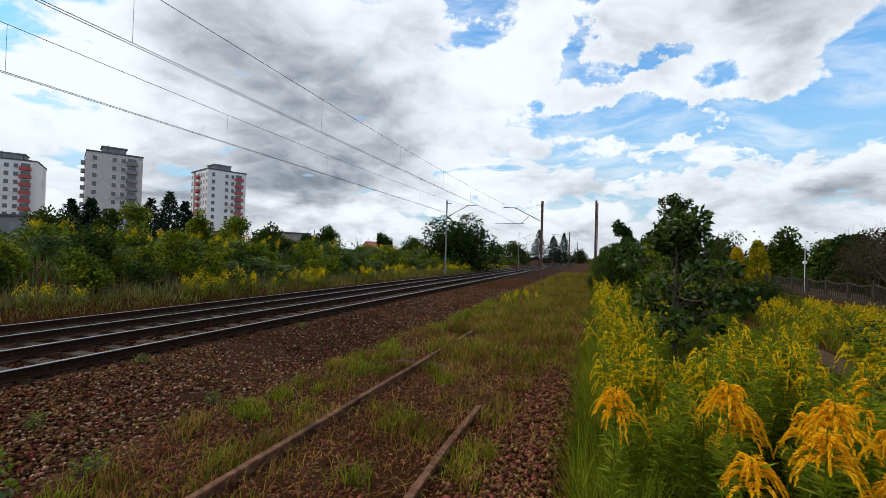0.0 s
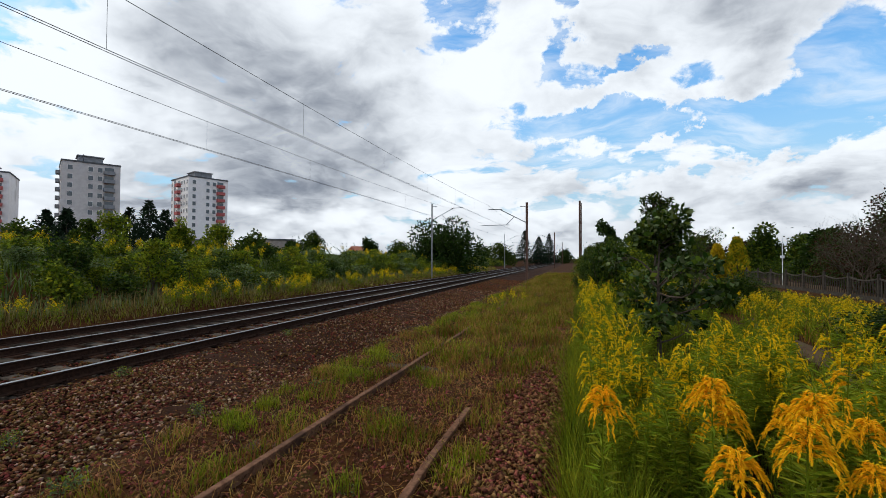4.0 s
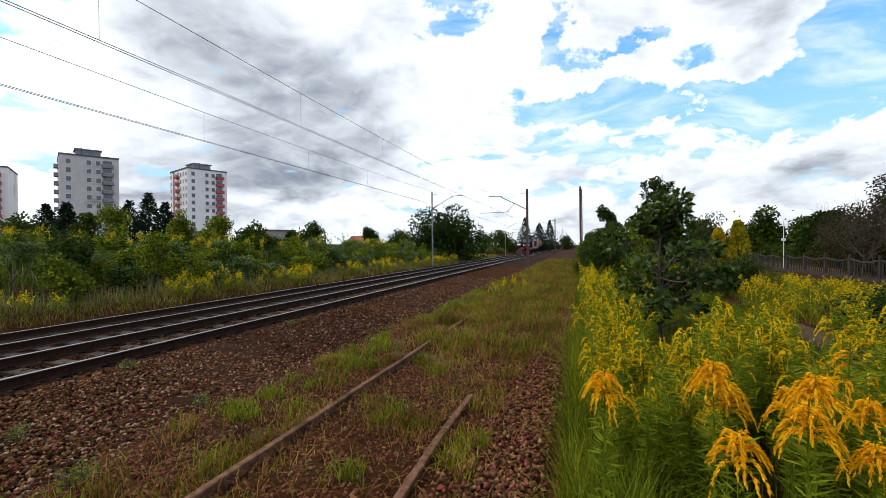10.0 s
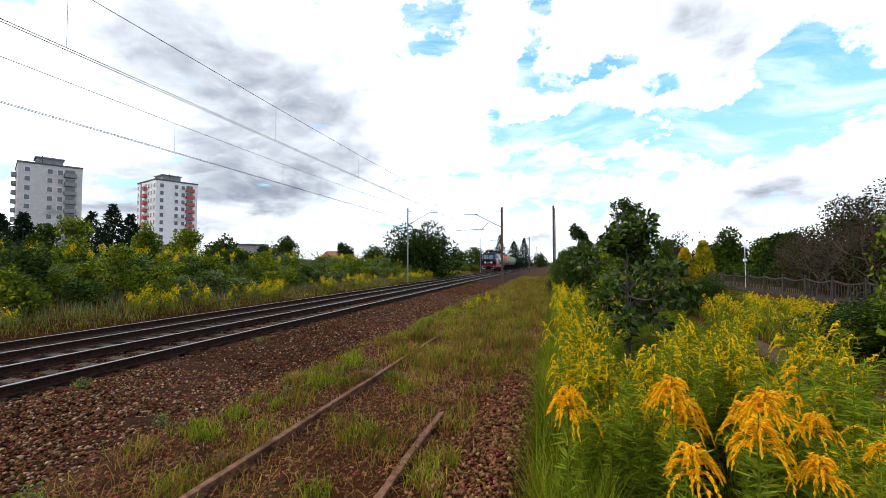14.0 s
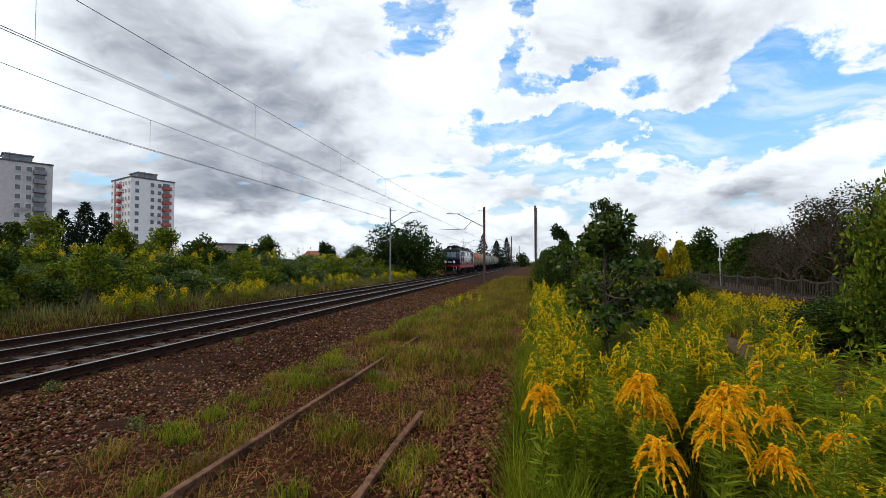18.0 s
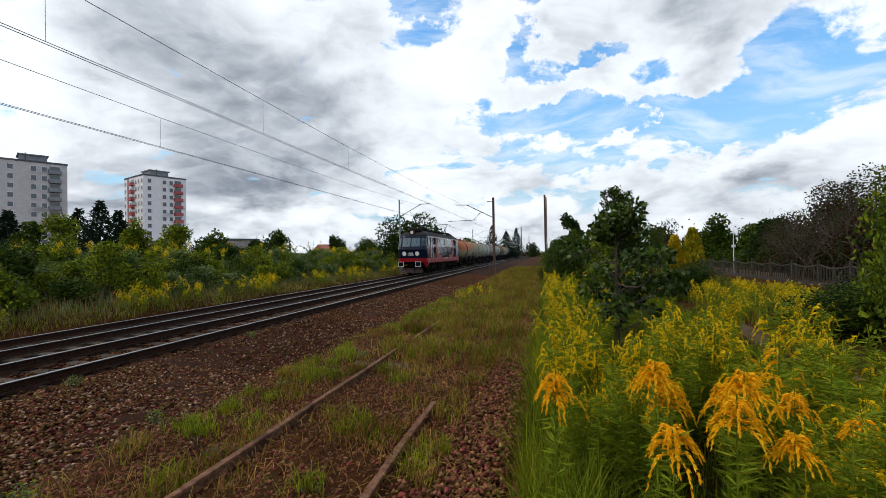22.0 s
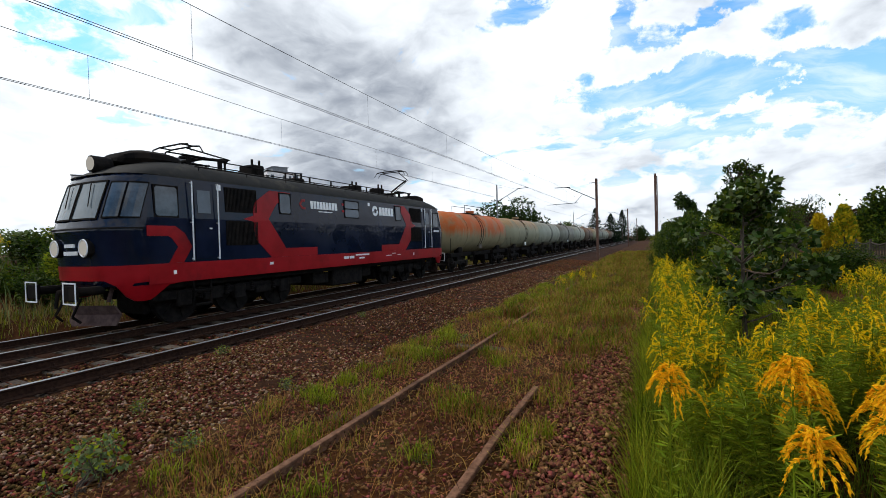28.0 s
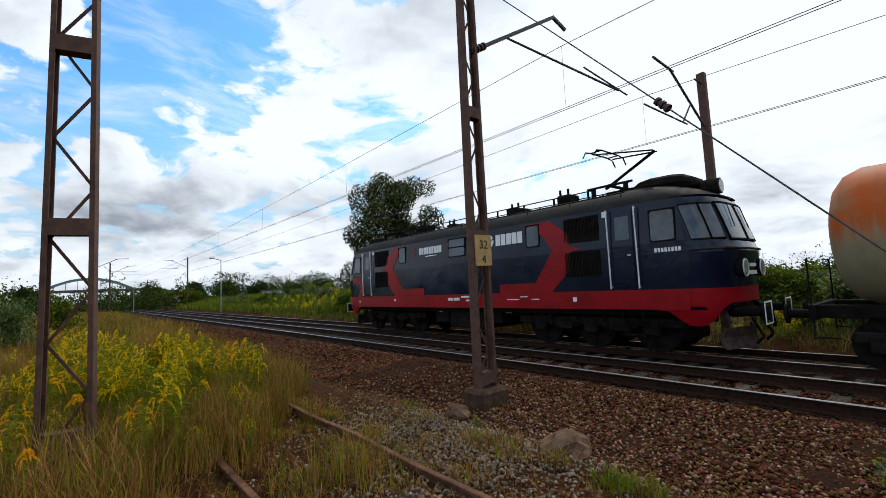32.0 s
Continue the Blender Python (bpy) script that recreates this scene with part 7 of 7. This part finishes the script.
far_tree(-54.3, 40, 4.6, 4.0, Y, "yellow-green young tree on the bank", 139, 0.9, 0.22)
far_tree(-56.6, 46, 4.2, 3.0, G, "green young tree on the bank", 140, 0.9, 0.24)
far_tree(-61.5, 40, 3.6, 5.0, G, "green tree on the bank", 141, 0.9, 0.24)
far_tree(-9.5, 120, 5.6, 9.0, G, "green trees beside the line", 142, 0.5)
far_tree(-12.0, 150, 6.0, 12.0, G, "green trees beside the line", 143, 0.5)
far_tree(-1.2, 190, 7.0, 8.0, D, "dark trees where the line runs out", 144, 0.2)
far_tree(1.6, 120, 5.2, 7.0, G, "green trees beside the line", 145, 0.0)


def shed(heading, dist, w, d, h, turn, wall, label, roof=None, z=0.8):
    """A low flat-roofed outbuilding with a door and windows."""
    th = thing("outbuilding", label, "building", pose(*polar(heading, dist, z), 0, 0, turn), "low buildings behind the bank")
    bm = bmesh.new()
    box(bm, -w / 2, w / 2, -d / 2, d / 2, -1, h)
    part("wall", bm, wall, th)
    bm = bmesh.new()
    if roof:
        loft(bm, [[(-w / 2 - 0.3, y, h), (w / 2 + 0.3, y, h), (0, y, h + w * 0.32)] for y in (-d / 2 - 0.3, d / 2 + 0.3)])
    else:
        box(bm, -w / 2 - 0.25, w / 2 + 0.25, -d / 2 - 0.25, d / 2 + 0.25, h, h + 0.3)
    part("roof", bm, roof or M_ROOF, th)
    for k in range(int(w / 3)):
        x = -w / 2 + 1.5 + k * 3
        bm = bmesh.new()
        box(bm, x - 0.5, x + 0.5, -d / 2 - 0.04, -d / 2 + 0.05, h - 1.9, h - 0.7)
        wn = part("window", bm, M_PANE, th)
        bm = bmesh.new()
        box(bm, x - 0.6, x + 0.6, -d / 2 - 0.1, -d / 2 + 0.02, h - 2.0, h - 1.9)
        part("sill", bm, M_CONC, wn)


shed(-37.9, 105, 7, 6, 4.8, -40, M_BRICK, "beige flat-roofed low building among trees")
shed(-35.6, 112, 6, 6, 4.2, -40, M_WALLG, "grey flat-roofed low building among trees")
shed(-47.2, 95, 8, 6, 4.0, -45, M_BRICK, "beige flat-roofed garage row")
shed(-58.8, 92, 9, 6, 4.6, -50, M_WALLG, "grey-brown flat-roofed garage behind the bank", None)
shed(-62.5, 90, 6, 6, 4.8, -55, M_WALLD, "dark flat-roofed garage behind the bank", None)
shed(-27.4, 140, 9, 8, 2.4, -30, M_BRICK, "house with a red tiled roof", M_TILE, 0.2)
shed(-38.6, 190, 14, 10, 6, -30, M_WALLW, "pale long low building", None)
shed(-83, 120, 40, 12, 13, -80, M_WALLG, "grey panel apartment house", None)
shed(-84, 60, 9, 6, 3.6, -70, M_WALLG, "grey garage behind the bank", None)


def woods(name, spans, dist, h, n, mats, label, seed, leaf=0.9):
    """Distant woods: many leaf clumps along arcs of headings."""
    rng = np.random.default_rng(seed)
    bl = []
    for a, b, hh in spans:
        for hd in np.arange(a, b, 1.1):
            dd = dist * rng.uniform(0.85, 1.2)
            x, y, _ = polar(hd + rng.normal(0, 0.4), dd)
            r = hh * rng.uniform(0.3, 0.55)
            g = float(rise(x, y))
            bl.append((x, y, g + hh * 0.35, r * 1.4, r * 1.4, hh * 0.4))
            bl.append((x + rng.normal(0, 3), y + rng.normal(0, 3), g + hh * rng.uniform(0.5, 0.9), r, r, r))
    p, d = lobes(rng, n, bl, 0.4)
    tagged(new(name, quad_mesh(name, leaves(rng, p, leaf, leaf * 0.7, d, 0.1), mats, rng.integers(0, len(mats), n))), label, "trees", kind="stuff")


woods("far_woods", [(-80, -18, 8), (-18, -2, 9), (2.5, 60, 8), (60, 178, 10), (-178, -140, 10), (-140, -84, 8)], 250, 8, 34000, G + D, "distant green woods along the horizon", 151)
# Spans past 45 degrees are unseen, added and raised to darken the locomotive's reflections.
woods("garden_trees", [(4, 45, 5.0), (45, 60, 7), (60, 150, 11)], 75, 5, 30000, [M_LEAFD, M_LEAF, M_LEAFR], "garden trees beyond the lane, with taller unseen ones added past them", 152, 0.45)
woods("rear_trees", [(-178, -150, 5.4), (-149, -120, 6), (162, 181, 5)], 130, 6, 60000, G + D, "trees beyond the far track", 153, 0.5)

# ---- the other way along the line ----
BIRCH = column_blobs(161, 38, 6.3, 2.2, 12.0, 0.3, 0.95, (0.16, 0.3))
tree("birch", (-21.0, -35.3, 0.6), BIRCH, 40000, 0.24, [M_LEAFD, M_LEAFG, M_LEAFD, M_LEAFR], 0.2, "tall birch with hanging grey-green foliage", 162, M_BIRCH, 0.3, 0.9)
place("shrub", SHRUBS[0], NAMES[0] + " under the birch", "shrub", -15.2, -31.5, 0.3, 1.9, 1.6, 40, "shrubs on the bank")
place("shrub", SHRUBS[1], NAMES[1] + " under the birch", "shrub", -19.5, -33, 0.6, 1.9, 1.6, 10, "shrubs on the bank")
place("shrub", SHRUBS[2], "slim young green sapling in the grass", "shrub", 4.4, -22, -0.2, 0.75, 1.25, 140)
place("shrub", SHRUBS[0], "slim young green sapling in the grass", "shrub", 3.4, -31, -0.2, 1.0, 1.3, 20)
place("shrub", SHRUBS[1], NAMES[1] + " in the dry grass", "shrub", 6.0, -30, -0.2, 1.3, 1.0, 20)
for hd, ds, h, w, sd in ((-166.5, 120, 5.4, 9, 171), (-169.5, 115, 5.6, 7, 172), (-173.5, 130, 6.6, 10, 173), (-163, 110, 4.6, 8, 174), (-159, 90, 4.2, 7, 175), (176.5, 140, 6, 9, 176), (172, 150, 6.4, 12, 177), (-156, 80, 4, 6, 178)):
    far_tree(hd, ds, h, w, G if sd % 2 else D, "green tree beside the line", sd)
shed(-170.2, 140, 7, 6, 2.2, 10, M_BRICK, "house with a red tiled roof", M_TILE, -0.2)
shed(-160.5, 105, 6, 5, 2.8, 10, M_WALLW, "small white house among bushes", None, -0.2)
bm = bmesh.new()
loft(bm, [[(x, y, float(rise(x, y)) + 0.04) for x in np.linspace(9, 160, 8)] for y in np.linspace(-190, -34, 10)], closed=False)
tagged(part("meadow", bm, M_FIELD, None), "mown bright green meadow", "meadow", kind="structure")


def arch_bridge(at):
    th = thing("arch_bridge", "pale blue-grey steel arch road bridge over the railway", "bridge", pose(*at))
    steel = surface("bridge_steel", (0.1, 0.17, 0.18), (0.16, 0.24, 0.25), 1, 0.6)
    for d in (-5, 5):
        bm = bmesh.new()
        n = 16
        P = [(-19 + 38 * k / n, d, 9.0 + 6.2 * (1 - (2 * k / n - 1) ** 2)) for k in range(n + 1)]
        for a, b in zip(P, P[1:]):
            beam(bm, a, b, 0.7, 0.9)
        part("arch", bm, steel, th)
        for k in range(2, n - 1, 2):
            bm = bmesh.new()
            bar(bm, P[k], (P[k][0], d, 9.0), 0.12, 6)
            part("hanger", bm, steel, th)
    bm = bmesh.new()
    box(bm, -32, 32, -6, 6, 8.2, 9.4)
    part("deck", bm, M_CONC, th)
    for x in (-19, 19):
        bm = bmesh.new()
        box(bm, x - 0.8, x + 0.8, -5, 5, -1, 8.2)
        part("pier", bm, M_CONC, th)
    bm = bmesh.new()
    loft(bm, [[(32, y, 8.6), (75, y, 0), (32, y, -1)] for y in (-7, 7)])
    loft(bm, [[(-32, y, 8.6), (-75, y, 0), (-32, y, -1)] for y in (-7, 7)])
    part("ramp", bm, M_FIELD, th)


arch_bridge((-3.0, -300, -0.5))
for hd, ds, h in ((-167.0, 70, 7.2), (-175.2, 95, 4.5)):
    L_ = thing("street_lamp", "tall grey street lamp beside a road", "street lamp", pose(*polar(hd, ds, -0.2)))
    bm = bmesh.new()
    bar(bm, (0, 0, 0), (0, 0, h), 0.09, 8, 0.05)
    part("pole", bm, M_GALV, L_)
    bm = bmesh.new()
    bar(bm, (0, 0, h), (1.0, 0, h + 0.3), 0.05, 6)
    box(bm, 0.9, 1.5, -0.12, 0.12, h + 0.24, h + 0.38, 0.03)
    part("lantern", bm, M_GALV, L_)

# weeds in the ballast
WEED = shrub_meshes("weed", 181, [M_LEAFG, M_LEAFY], 250, round_blobs(181, 7, 0.62, 1.05), 0.115, 7)
for x, y, s, sd in ((-2.45, -1.05, 0.66, 1), (-2.2, -0.5, 0.55, 2), (-2.75, -1.5, 0.5, 3), (-1.95, -0.25, 0.42, 4), (-1.5, 1.95, 0.55, 5), (-1.75, 2.3, 0.45, 16), (-4.5, 5.6, 0.3, 17), (-4.4, 9.8, 0.28, 18), (-1.2, 2.7, 0.35, 6), (-3.0, 3.3, 0.25, 7), (-1.9, 4.7, 0.25, 8), (-1.0, 6.0, 0.3, 9), (-0.6, 8.0, 0.3, 10), (-1.6, -5.6, 0.25, 11), (0.35, -5.8, 0.35, 12), (1.0, 3.4, 0.22, 13), (0.5, 5.2, 0.25, 14)):
    place("weed", WEED, "leafy green weed growing in the ballast", "weed", x, y, -0.24, s, s, sd * 47, "weeds in the ballast")
grass_patch("ballast_grass", (-4.3, -0.6, -9, 30), 9000, 0.12, 0.008, [M_GRASS, M_DRY], "tufts of grass in the ballast", 46, 0.6, 0.3, lambda x, y: rng.uniform(size=len(x)) < np.clip(1.25 + x * 0.27, 0.12, 1), 0.12)


motions()
